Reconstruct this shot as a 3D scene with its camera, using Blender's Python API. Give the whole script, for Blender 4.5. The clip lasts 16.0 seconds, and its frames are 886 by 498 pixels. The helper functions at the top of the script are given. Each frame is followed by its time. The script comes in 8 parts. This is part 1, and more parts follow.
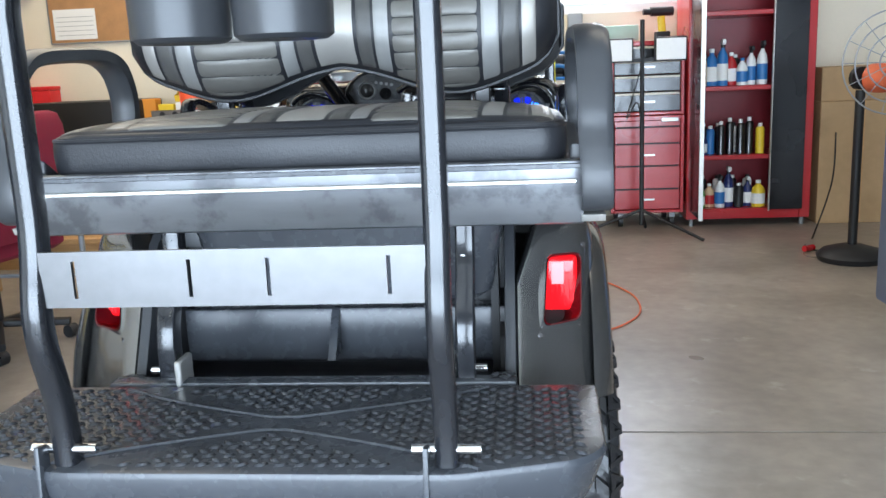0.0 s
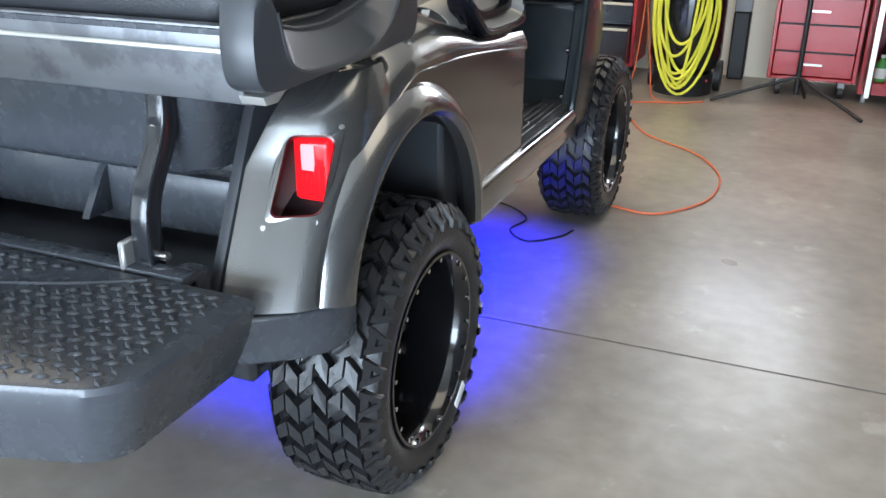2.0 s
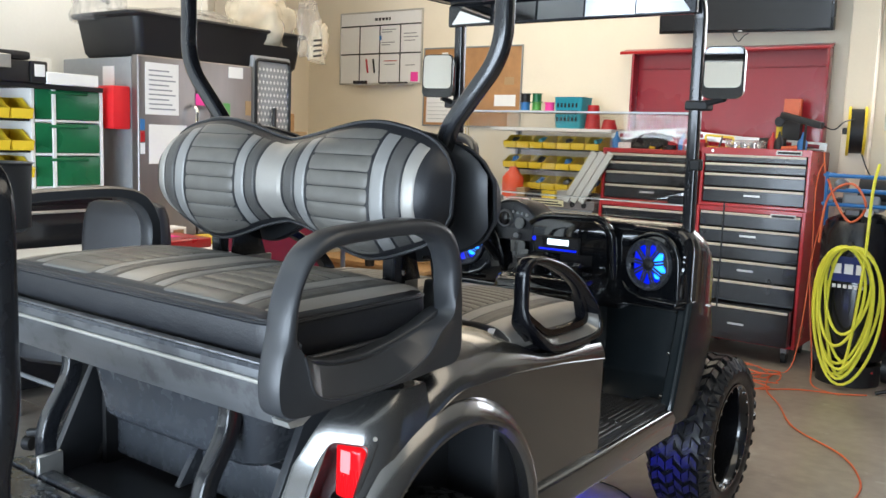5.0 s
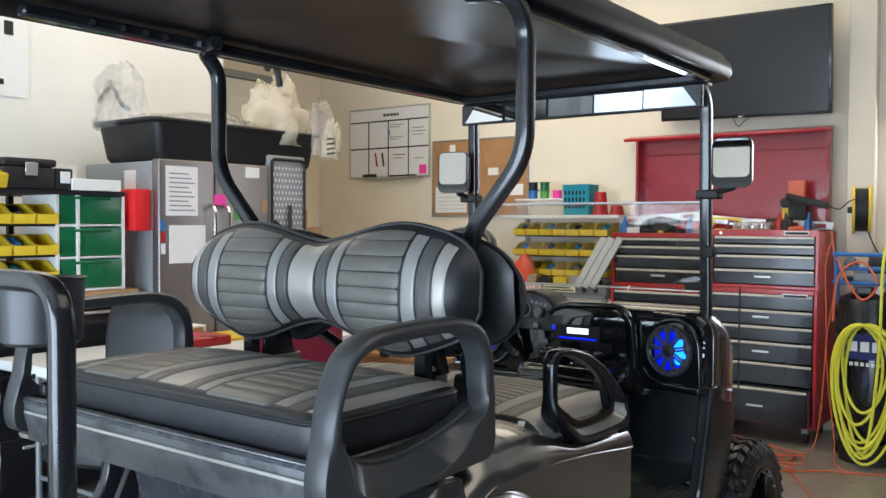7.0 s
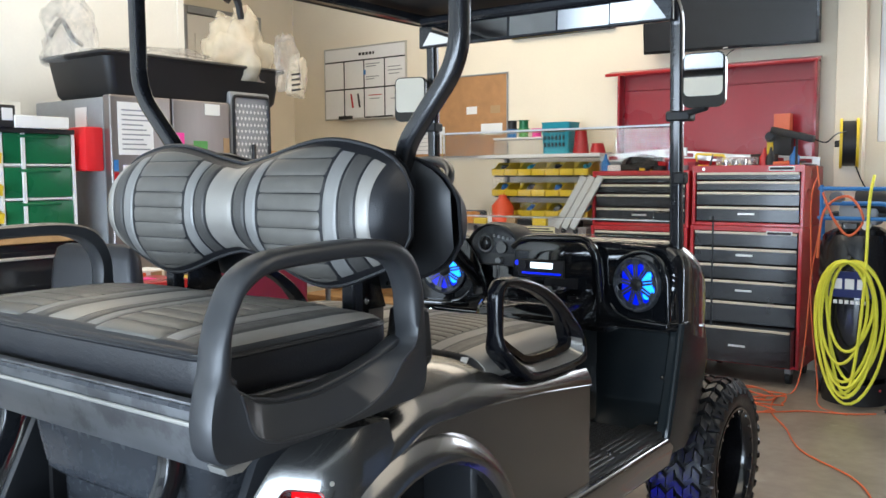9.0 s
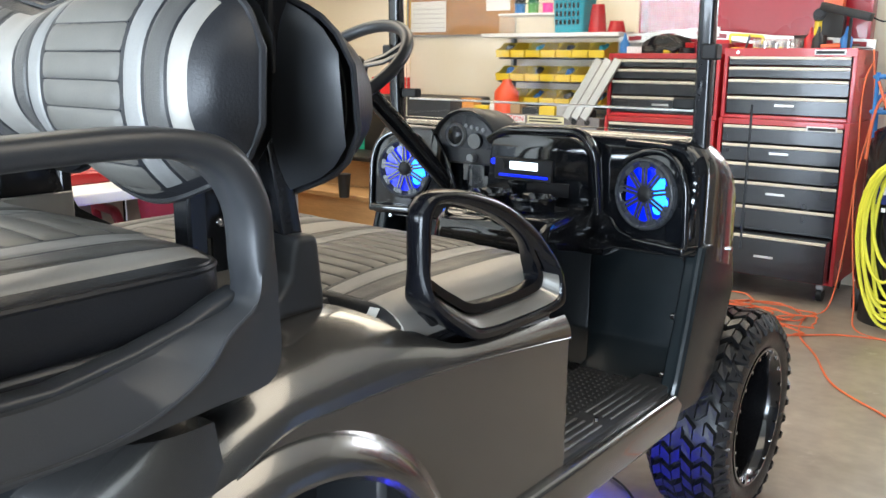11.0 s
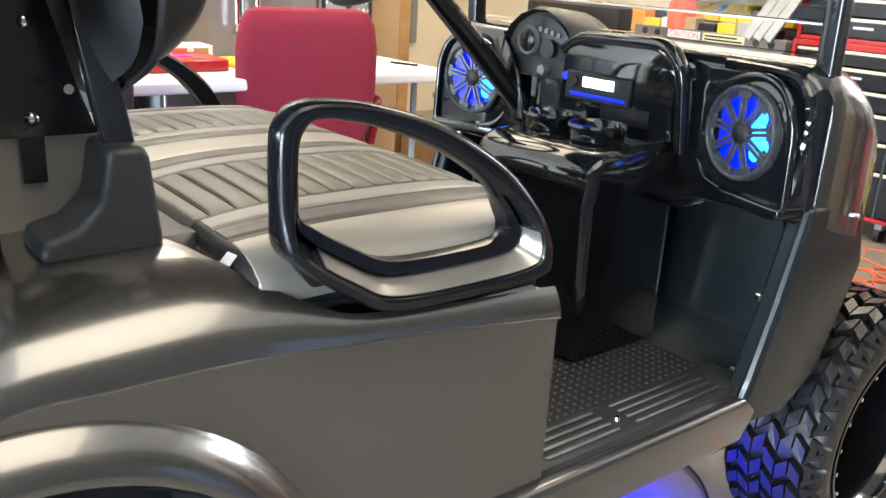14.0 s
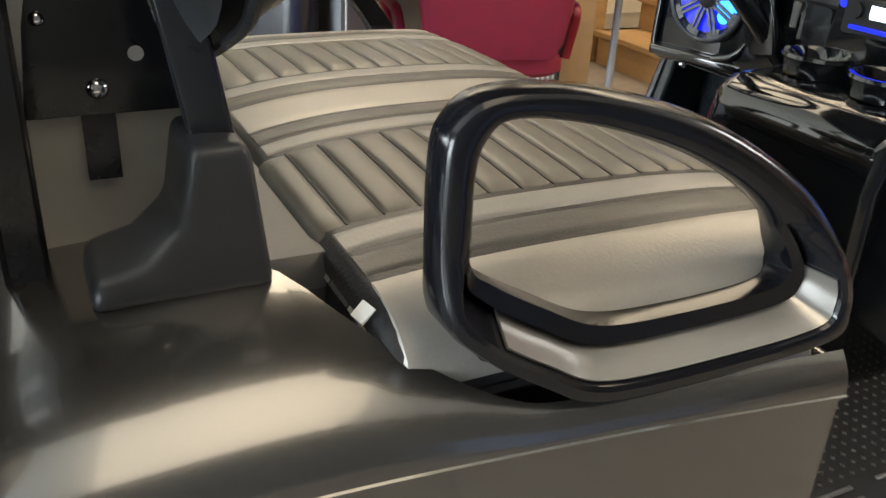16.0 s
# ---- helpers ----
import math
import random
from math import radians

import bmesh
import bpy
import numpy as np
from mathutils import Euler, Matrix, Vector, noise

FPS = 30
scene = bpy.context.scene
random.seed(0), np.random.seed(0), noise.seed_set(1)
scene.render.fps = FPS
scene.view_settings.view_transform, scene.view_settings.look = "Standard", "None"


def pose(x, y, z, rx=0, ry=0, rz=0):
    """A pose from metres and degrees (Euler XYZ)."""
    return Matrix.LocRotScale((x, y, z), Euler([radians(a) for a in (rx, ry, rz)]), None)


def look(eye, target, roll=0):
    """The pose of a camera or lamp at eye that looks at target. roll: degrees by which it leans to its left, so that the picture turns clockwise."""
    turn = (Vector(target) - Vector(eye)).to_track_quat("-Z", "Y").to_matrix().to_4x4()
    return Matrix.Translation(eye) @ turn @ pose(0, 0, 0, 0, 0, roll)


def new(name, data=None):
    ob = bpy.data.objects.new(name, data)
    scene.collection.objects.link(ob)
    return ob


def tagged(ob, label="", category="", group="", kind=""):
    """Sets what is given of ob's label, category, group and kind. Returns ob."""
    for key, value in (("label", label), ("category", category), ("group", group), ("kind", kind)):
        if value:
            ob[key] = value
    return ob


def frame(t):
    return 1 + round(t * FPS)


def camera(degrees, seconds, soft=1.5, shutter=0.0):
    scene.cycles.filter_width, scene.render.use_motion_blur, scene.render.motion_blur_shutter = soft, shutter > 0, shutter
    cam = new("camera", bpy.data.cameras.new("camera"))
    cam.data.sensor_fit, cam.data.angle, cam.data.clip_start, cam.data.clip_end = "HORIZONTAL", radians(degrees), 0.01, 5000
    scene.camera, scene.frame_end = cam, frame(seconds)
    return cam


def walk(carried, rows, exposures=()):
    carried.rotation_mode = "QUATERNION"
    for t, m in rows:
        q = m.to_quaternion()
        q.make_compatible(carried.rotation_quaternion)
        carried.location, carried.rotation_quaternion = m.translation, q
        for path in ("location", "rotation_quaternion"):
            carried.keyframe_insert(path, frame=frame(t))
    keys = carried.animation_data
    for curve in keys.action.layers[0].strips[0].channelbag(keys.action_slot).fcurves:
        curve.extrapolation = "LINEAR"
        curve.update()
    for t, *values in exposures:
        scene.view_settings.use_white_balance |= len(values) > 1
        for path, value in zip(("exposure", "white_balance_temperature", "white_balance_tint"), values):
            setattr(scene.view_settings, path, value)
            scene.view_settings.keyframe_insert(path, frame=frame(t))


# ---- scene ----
cam = camera(54.2, 16.0)
PATH = [
    (0, (0.370, -1.806, 1.099), (0.171, 0.142, 0.696), -2.4),
    (0.5, (0.557, -1.751, 1.065), (0.238, 0.174, 0.627), -2.8),
    (1, (0.776, -1.667, 1.117), (0.244, 0.191, 0.600), -3.3),
    (1.5, (0.949, -1.483, 1.117), (0.400, 0.310, 0.421), -0.5),
    (2, (1.103, -1.361, 1.113), (0.404, 0.348, 0.344), 0.5),
    (2.5, (1.287, -1.287, 1.111), (0.204, 0.202, 0.328), 1.2),
    (3, (1.386, -1.298, 1.151), (0.283, 0.182, 0.381), 1.8),
    (3.5, (1.442, -1.377, 1.213), (0.334, 0.139, 0.524), 1.6),
    (4, (1.455, -1.383, 1.249), (0.327, 0.174, 0.700), 2.4),
    (4.5, (1.452, -1.358, 1.294), (0.288, 0.234, 0.963), 2.2),
    (5, (1.439, -1.365, 1.316), (0.268, 0.237, 1.060), 2.0),
    (7.3, (1.433, -1.442, 1.344), (0.234, 0.159, 1.299), -0.0),
    (7.5, (1.431, -1.441, 1.335), (0.231, 0.159, 1.293), -0.1),
    (8, (1.426, -1.424, 1.313), (0.230, 0.177, 1.242), -0.5),
    (8.5, (1.419, -1.361, 1.293), (0.232, 0.241, 1.141), -0.6),
    (9, (1.424, -1.216, 1.275), (0.245, 0.390, 1.102), -0.4),
    (9.5, (1.372, -1.072, 1.247), (0.201, 0.527, 0.979), -0.2),
    (11.8, (1.131, -0.413, 1.232), (-0.071, 1.109, 0.742), 2.1),
    (12, (1.121, -0.371, 1.245), (-0.082, 1.141, 0.729), 2.6),
    (12.5, (1.118, -0.276, 1.227), (-0.162, 1.148, 0.649), 2.2),
    (13, (1.188, -0.177, 1.200), (-0.197, 1.148, 0.628), 2.9),
    (13.5, (1.200, -0.133, 1.189), (-0.247, 1.096, 0.561), 2.9),
    (14, (1.196, -0.118, 1.190), (-0.273, 1.086, 0.562), 3.3),
    (14.5, (1.188, -0.127, 1.198), (-0.363, 0.964, 0.565), 2.9),
    (15, (1.131, -0.117, 1.197), (-0.528, 0.800, 0.556), 1.8),
    (15.5, (0.991, -0.050, 1.197), (-0.680, 0.825, 0.532), 2.5),
    (16, (0.890, 0.055, 1.189), (-0.712, 0.879, 0.321), 3.0),
]
STOPS = [(0, 0.35, 6100, 10), (0.5, 0.25, 6200, 10), (1, 0.3, 6200, 10), (1.5, 0.4, 6100, 10), (2, 0.6, 6100, 10), (2.5, 0.95, 6100, 10), (3, 1.1, 6300, 10), (3.5, 1.1, 6300, 10),
         (4, 0.95, 6300, 10), (4.5, 0.35, 6300, 10), (5, 0.12, 6300, 10), (7.5, -0.2, 6100, 10), (8.5, -0.02, 6100, 10), (9.5, 0.18, 6200, 10),
         (12, 1.15, 6400, 10), (13, 1.2, 6500, 10), (14.5, 1.38, 6400, 10), (15.5, 0.9, 6900, 10), (16, 0.8, 7000, 10)]
walk(cam, [(t, look(eye, target, roll)) for t, eye, target, roll in PATH], STOPS)
# ---- world and lights ----
world = bpy.data.worlds.new("world")
scene.world = world
world.use_nodes = True
_nt = world.node_tree
_sky = _nt.nodes.new("ShaderNodeTexSky")
_sky.sky_type = 'NISHITA'
_sky.sun_disc = False
_sky.sun_elevation, _sky.sun_rotation = radians(48), radians(200)
_bg = _nt.nodes["Background"]
_bg.inputs["Strength"].default_value = 0.12
_nt.links.new(_sky.outputs[0], _bg.inputs[0])


def area_lamp(name, place, target, size_x, size_y, watts, colour):
    data = bpy.data.lights.new(name, "AREA")
    data.shape, data.size, data.size_y, data.energy, data.color = "RECTANGLE", size_x, size_y, watts, colour
    ob = new(name, data)
    ob.matrix_world = look(place, target)
    return ob


# daylight through the open garage door behind the camera
area_lamp("door_daylight", (0.4, -4.75, 0.95), (0.4, 0, 1.15), 6.0, 1.8, 500, (0.74, 0.87, 1.0))
# daylight through the window in the back wall
area_lamp("window_daylight", (1.02, 4.57, 2.0), (0.9, 0, 0.2), 1.0, 1.0, 26, (0.95, 0.97, 1.0))
# warm fill light added under the ceiling; the fixtures are unseen
for _x, _y, _w in ((-2.2, 1.2, 40), (-1.6, 3.4, 46), (1.7, 0.8, 27)):
    area_lamp("ceiling_glow", (_x, _y, 3.25), (_x, _y, 0), 2.8, 1.5, _w, (1.0, 0.85, 0.64))
# blue light strips under the cart
area_lamp("underglow", (0.05, 0.75, 0.345), (0.05, 0.75, 0.0), 0.66, 1.1, 46, (0.0, 0.003, 1.0)).data.spread = radians(92)


# ---- materials ----
def mat(name, colour, rough=0.5, metal=0.0, bump=0.0, scale=40.0, vary=0.12, spots=0.0, coat=0.0, emit=None, strength=0.0,
        alpha=1.0, glass=0.0, stretch=(1, 1, 1), rough_vary=0.1, per_object=0.0, ior=1.45):
    """A surface with grain at two sizes, in object space."""
    m = bpy.data.materials.new(name)
    m.use_nodes = True
    nt = m.node_tree
    b = nt.nodes["Principled BSDF"]
    b.inputs["Roughness"].default_value, b.inputs["Metallic"].default_value = rough, metal
    b.inputs["Coat Weight"].default_value, b.inputs["IOR"].default_value = coat, ior
    b.inputs["Coat Roughness"].default_value = 0.06
    b.inputs["Transmission Weight"].default_value = glass
    b.inputs["Alpha"].default_value = alpha
    co = nt.nodes.new("ShaderNodeTexCoord")
    mp = nt.nodes.new("ShaderNodeMapping")
    mp.inputs["Scale"].default_value = stretch
    nt.links.new(co.outputs["Object"], mp.inputs[0])
    fine = nt.nodes.new("ShaderNodeTexNoise")
    fine.inputs["Scale"].default_value, fine.inputs["Detail"].default_value = scale, 4
    wide = nt.nodes.new("ShaderNodeTexNoise")
    wide.inputs["Scale"].default_value, wide.inputs["Detail"].default_value = scale / 14, 3
    for n in (fine, wide):
        nt.links.new(mp.outputs[0], n.inputs[0])
    mix = nt.nodes.new("ShaderNodeMath")
    mix.operation = "MULTIPLY_ADD"
    mix.inputs[1].default_value = 0.4
    nt.links.new(fine.outputs[0], mix.inputs[0])
    half = nt.nodes.new("ShaderNodeMath")
    half.operation = "MULTIPLY"
    half.inputs[1].default_value = 0.6
    nt.links.new(wide.outputs[0], half.inputs[0])
    nt.links.new(half.outputs[0], mix.inputs[2])
    ramp = nt.nodes.new("ShaderNodeMapRange")
    ramp.interpolation_type = "SMOOTHSTEP"
    ramp.inputs[1].default_value, ramp.inputs[2].default_value = 0.2, 0.8
    ramp.inputs[3].default_value, ramp.inputs[4].default_value = 1 - vary, 1 + vary
    nt.links.new(mix.outputs[0], ramp.inputs[0])
    hsv = nt.nodes.new("ShaderNodeHueSaturation")
    hsv.inputs["Color"].default_value = (*colour, 1)
    nt.links.new(ramp.outputs[0], hsv.inputs["Value"])
    out = hsv.outputs[0]
    if per_object:
        info = nt.nodes.new("ShaderNodeObjectInfo")
        rr = nt.nodes.new("ShaderNodeMapRange")
        rr.inputs[3].default_value, rr.inputs[4].default_value = 1 - per_object, 1 + per_object
        nt.links.new(info.outputs["Random"], rr.inputs[0])
        h2 = nt.nodes.new("ShaderNodeHueSaturation")
        nt.links.new(out, h2.inputs["Color"])
        nt.links.new(rr.outputs[0], h2.inputs["Value"])
        out = h2.outputs[0]
    if spots:
        vor = nt.nodes.new("ShaderNodeTexNoise")
        vor.inputs["Scale"].default_value, vor.inputs["Detail"].default_value = 2.6, 6
        nt.links.new(mp.outputs[0], vor.inputs[0])
        cut = nt.nodes.new("ShaderNodeMapRange")
        cut.interpolation_type = "SMOOTHSTEP"
        cut.inputs[1].default_value, cut.inputs[2].default_value = 0.36, 0.78
        cut.inputs[3].default_value, cut.inputs[4].default_value = 1.0, 1 - spots
        nt.links.new(vor.outputs[0], cut.inputs[0])
        h3 = nt.nodes.new("ShaderNodeHueSaturation")
        nt.links.new(out, h3.inputs["Color"])
        nt.links.new(cut.outputs[0], h3.inputs["Value"])
        out = h3.outputs[0]
    nt.links.new(out, b.inputs["Base Color"])
    if rough_vary:
        rg = nt.nodes.new("ShaderNodeMapRange")
        rg.interpolation_type = "SMOOTHSTEP"
        rg.inputs[1].default_value, rg.inputs[2].default_value = 0.15, 0.85
        rg.inputs[3].default_value, rg.inputs[4].default_value = max(0.02, rough - rough_vary), min(1, rough + rough_vary)
        nt.links.new(wide.outputs[0], rg.inputs[0])
        nt.links.new(rg.outputs[0], b.inputs["Roughness"])
    if bump:
        bp = nt.nodes.new("ShaderNodeBump")
        bp.inputs["Strength"].default_value, bp.inputs["Distance"].default_value = bump, 0.004
        nt.links.new(fine.outputs[0], bp.inputs["Height"])
        nt.links.new(bp.outputs[0], b.inputs["Normal"])
    if emit:
        b.inputs["Emission Color"].default_value = (*emit, 1)
        b.inputs["Emission Strength"].default_value = strength
    return m


M = {
    "concrete": mat("concrete", (0.275, 0.242, 0.205), 0.33, bump=0.08, scale=16, vary=0.3, rough_vary=0.08, spots=0.22),
    "wall": mat("wall_paint", (0.78, 0.705, 0.565), 0.75, bump=0.1, scale=60, vary=0.03, spots=0.03),
    "wallw": mat("white_wall_paint", (0.80, 0.78, 0.72), 0.7, bump=0.1, scale=60, vary=0.03, spots=0.04),
    # near-black tone for the unseen right wall, to darken what the cart reflects
    "unseen_wall_dark": mat("dark_unseen_wall", (0.06, 0.058, 0.055), 0.75, bump=0.1, scale=60, vary=0.04, spots=0.05),
    "kick": mat("satin_charcoal_plastic", (0.014, 0.019, 0.022), 0.24, scale=300, vary=0.08, bump=0.05, rough_vary=0.03),
    "dark_sign": mat("dark_grey_print", (0.045, 0.042, 0.04), 0.5, scale=30, vary=0.06),
    "brightred": mat("bright_red_plastic", (0.70, 0.02, 0.025), 0.4, scale=30, vary=0.05),
    "taupe": mat("taupe_painted_steel", (0.40, 0.38, 0.34), 0.36, 0.3, scale=60, vary=0.08, rough_vary=0.03),
    "notice": mat("pale_notice_label", (0.72, 0.68, 0.42), 0.6, scale=40, vary=0.04),
    "tray": mat("satin_silver_paint", (0.33, 0.32, 0.30), 0.30, 0.7, scale=200, vary=0.06, stretch=(1, 0.2, 1), rough_vary=0.03),
    "ceiling": mat("ceiling_paint", (0.8, 0.78, 0.72), 0.8, bump=0.1, scale=60, vary=0.03),
    "body": mat("bronze_metallic_paint", (0.155, 0.153, 0.150), 0.25, 0.85, scale=2400, vary=0.01, coat=1.0, rough_vary=0.0),
    "plastic": mat("black_textured_plastic", (0.036, 0.038, 0.042), 0.35, bump=0.06, scale=520, vary=0.06, rough_vary=0.02, ior=1.45),
    "plastic_grey": mat("charcoal_plastic", (0.046, 0.050, 0.058), 0.27, bump=0.05, scale=520, vary=0.05, rough_vary=0.02),
    "gloss": mat("gloss_black_plastic", (0.006, 0.007, 0.009), 0.07, scale=60, vary=0.05, coat=0.5, rough_vary=0.01),
    "blackpaint": mat("satin_black_steel", (0.015, 0.016, 0.019), 0.20, 0.0, scale=90, vary=0.1, coat=0.3, rough_vary=0.03),
    "rubber": mat("tyre_rubber", (0.016, 0.016, 0.017), 0.32, bump=0.25, scale=120, vary=0.2),
    "rim": mat("black_rim", (0.006, 0.006, 0.007), 0.16, 0.1, scale=60, vary=0.1, coat=0.6, rough_vary=0.03),
    "steel": mat("bare_steel", (0.11, 0.109, 0.11), 0.32, 1.0, scale=50, vary=0.12, bump=0.04, stretch=(1, 8, 1), rough_vary=0.04),
    "chrome": mat("polished_metal", (0.75, 0.75, 0.76), 0.12, 1.0, scale=40, vary=0.05),
    "vinyl": mat("black_vinyl", (0.020, 0.0208, 0.024), 0.38, bump=0.15, scale=300, vary=0.12, rough_vary=0.04, ior=1.4),
    "vinyl_c": mat("carbon_vinyl", (0.075, 0.073, 0.070), 0.4, bump=0.12, scale=380, vary=0.12),
    "vinyl_s": mat("silver_vinyl", (0.36, 0.345, 0.32), 0.42, 0.35, bump=0.08, scale=300, vary=0.05, rough_vary=0.03),
    "red": mat("red_enamel", (0.40, 0.014, 0.018), 0.32, scale=30, vary=0.08, coat=0.3),
    "lidred": mat("deep_red_enamel", (0.27, 0.010, 0.020), 0.30, scale=30, vary=0.1, coat=0.4),
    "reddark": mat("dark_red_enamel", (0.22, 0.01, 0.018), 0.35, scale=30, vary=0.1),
    "blackenamel": mat("black_enamel", (0.008, 0.0085, 0.011), 0.24, scale=30, vary=0.12, coat=0.2),
    "alu": mat("aluminium_trim", (0.54, 0.53, 0.50), 0.36, 0.7, scale=50, vary=0.08),
    "white": mat("white_plastic", (0.75, 0.75, 0.74), 0.4, scale=40, vary=0.04),
    "paper": mat("paper", (0.78, 0.78, 0.76), 0.8, scale=60, vary=0.03),
    "greenp": mat("green_plastic", (0.01, 0.13, 0.05), 0.3, scale=40, vary=0.15, rough_vary=0.1),
    "yellow": mat("yellow_plastic", (0.72, 0.52, 0.03), 0.4, scale=40, vary=0.08),
    "yellowhose": mat("yellow_hose", (0.72, 0.70, 0.06), 0.4, scale=60, vary=0.1),
    "orange": mat("orange_cable", (0.62, 0.13, 0.05), 0.45, scale=60, vary=0.1),
    "blue": mat("blue_plastic", (0.03, 0.16, 0.42), 0.4, scale=40, vary=0.1),
    "teal": mat("teal_plastic", (0.03, 0.33, 0.42), 0.45, scale=40, vary=0.08),
    "pink": mat("pink_note", (0.85, 0.06, 0.35), 0.7, scale=40, vary=0.04),
    "wood": mat("pine_wood", (0.42, 0.25, 0.11), 0.5, bump=0.15, scale=22, vary=0.25, stretch=(1, 9, 9)),
    "cork": mat("cork", (0.40, 0.21, 0.09), 0.85, bump=0.3, scale=160, vary=0.2),
    "card": mat("cardboard", (0.38, 0.25, 0.13), 0.8, bump=0.1, scale=24, vary=0.12),
    "stainless": mat("stainless_steel", (0.25, 0.228, 0.22), 0.38, 0.85, scale=30, vary=0.08, stretch=(1, 1, 0.1)),
    "greymetal": mat("grey_metal", (0.28, 0.29, 0.3), 0.45, 0.3, scale=30, vary=0.1),
    "fabric": mat("red_fabric", (0.22, 0.012, 0.03), 0.85, bump=0.4, scale=300, vary=0.15),
    "screen": mat("screen_glass", (0.014, 0.014, 0.016), 0.2, scale=20, vary=0.05, rough_vary=0.03),
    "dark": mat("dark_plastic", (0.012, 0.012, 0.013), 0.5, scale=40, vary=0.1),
    "beige_vinyl": mat("seat_vinyl", (0.045, 0.044, 0.042), 0.38, bump=0.3, scale=320, vary=0.15),
    "taillens": mat("red_lens", (0.30, 0.002, 0.005), 0.06, scale=40, vary=0.05, emit=(1.0, 0.012, 0.018), strength=0.75),
    # pink glow that imitates the bright reflection on the tail lens
    "lens_glint": mat("pink_lens_glint", (0.6, 0.1, 0.1), 0.2, scale=40, vary=0.05, emit=(1.0, 0.16, 0.18), strength=2.2),
    "recess": mat("dark_red_housing", (0.06, 0.003, 0.005), 0.2, scale=40, vary=0.05),
    "blackroof": mat("satin_black_roof", (0.007, 0.007, 0.009), 0.36, scale=30, vary=0.1, rough_vary=0.02),
    "mirror": mat("mirror_glass", (0.92, 0.92, 0.92), 0.02, 1.0, scale=5, vary=0.0, rough_vary=0.0),
    "glass": mat("clear_acrylic", (0.95, 0.97, 0.97), 0.03, scale=5, vary=0.0, rough_vary=0.0, glass=1.0, ior=1.45),
    "screen_acrylic": mat("smoky_acrylic", (0.86, 0.85, 0.83), 0.012, scale=5, vary=0.0, rough_vary=0.0, glass=1.0, ior=1.2),
    "bag": mat("clear_plastic_bag", (0.85, 0.83, 0.80), 0.15, scale=30, vary=0.05, glass=0.7, alpha=0.30, bump=0.6),
    "bluelight": mat("blue_led", (0.0, 0.01, 0.2), 0.3, scale=20, vary=0.0, emit=(0.0, 0.012, 1.0), strength=1.2),
    "bluespot": mat("bright_blue_led", (0.0, 0.1, 0.4), 0.3, scale=20, vary=0.0, emit=(0.015, 0.20, 1.0), strength=3.8),
    "steel_dull": mat("scuffed_dark_steel", (0.17, 0.175, 0.185), 0.40, 0.55, scale=26, vary=0.4, bump=0.1, stretch=(0.2, 1, 1), rough_vary=0.2),
    "whitelight": mat("white_display", (0.6, 0.7, 0.8), 0.3, scale=20, vary=0.0, emit=(0.75, 0.9, 1.0), strength=2.2),
}


def weathered(m, size, low, high, dark, colour):
    """Lay sparse stains of a colour over a material's base."""
    nt = m.node_tree
    b = nt.nodes["Principled BSDF"]
    base = b.inputs["Base Color"].links[0].from_socket
    co, nz = nt.nodes.new("ShaderNodeTexCoord"), nt.nodes.new("ShaderNodeTexNoise")
    nz.inputs["Scale"].default_value, nz.inputs["Detail"].default_value, nz.inputs["Roughness"].default_value = size, 8, 0.62
    nt.links.new(co.outputs["Object"], nz.inputs[0])
    cut, mix = nt.nodes.new("ShaderNodeMapRange"), nt.nodes.new("ShaderNodeMix")
    cut.interpolation_type = "SMOOTHSTEP"
    cut.inputs[1].default_value, cut.inputs[2].default_value, cut.inputs[4].default_value = low, high, dark
    mix.data_type = "RGBA"
    mix.inputs[7].default_value = (*colour, 1)
    nt.links.new(nz.outputs[0], cut.inputs[0])
    nt.links.new(cut.outputs[0], mix.inputs[0])
    nt.links.new(base, mix.inputs[6])
    nt.links.new(mix.outputs[2], b.inputs["Base Color"])


weathered(M["concrete"], 1.1, 0.52, 0.66, 0.45, (0.16, 0.135, 0.11))
weathered(M["concrete"], 6.0, 0.60, 0.70, 0.5, (0.40, 0.37, 0.33))
weathered(M["concrete"], 26.0, 0.70, 0.74, 0.8, (0.06, 0.05, 0.045))
weathered(M["steel_dull"], 9.0, 0.50, 0.62, 0.6, (0.05, 0.05, 0.055))
weathered(M["card"], 3.0, 0.5, 0.7, 0.5, (0.22, 0.14, 0.07))


# ---- building blocks ----
def box_bm(x0, x1, y0, y1, z0, z1, bevel=0.0, seg=1):
    bm = bmesh.new()
    bmesh.ops.create_cube(bm, size=1)
    for v in bm.verts:
        v.co = Vector((x0 + (v.co.x + 0.5) * (x1 - x0), y0 + (v.co.y + 0.5) * (y1 - y0), z0 + (v.co.z + 0.5) * (z1 - z0)))
    if bevel:
        bmesh.ops.bevel(bm, geom=bm.edges[:], offset=min(bevel, 0.49 * min(x1 - x0, y1 - y0, z1 - z0)), segments=seg, profile=0.6, affect="EDGES")
    return bm


def add_box(bm, x0, x1, y0, y1, z0, z1, bevel=0.0, seg=1):
    return join(bm, box_bm(x0, x1, y0, y1, z0, z1, bevel, seg))


def join(bm, other, m=None):
    """Add another bmesh to bm, moved by the matrix m."""
    data = bpy.data.meshes.new("join")
    other.to_mesh(data)
    other.free()
    if m is not None:
        data.transform(m)
    bm.from_mesh(data)
    bpy.data.meshes.remove(data)
    return bm


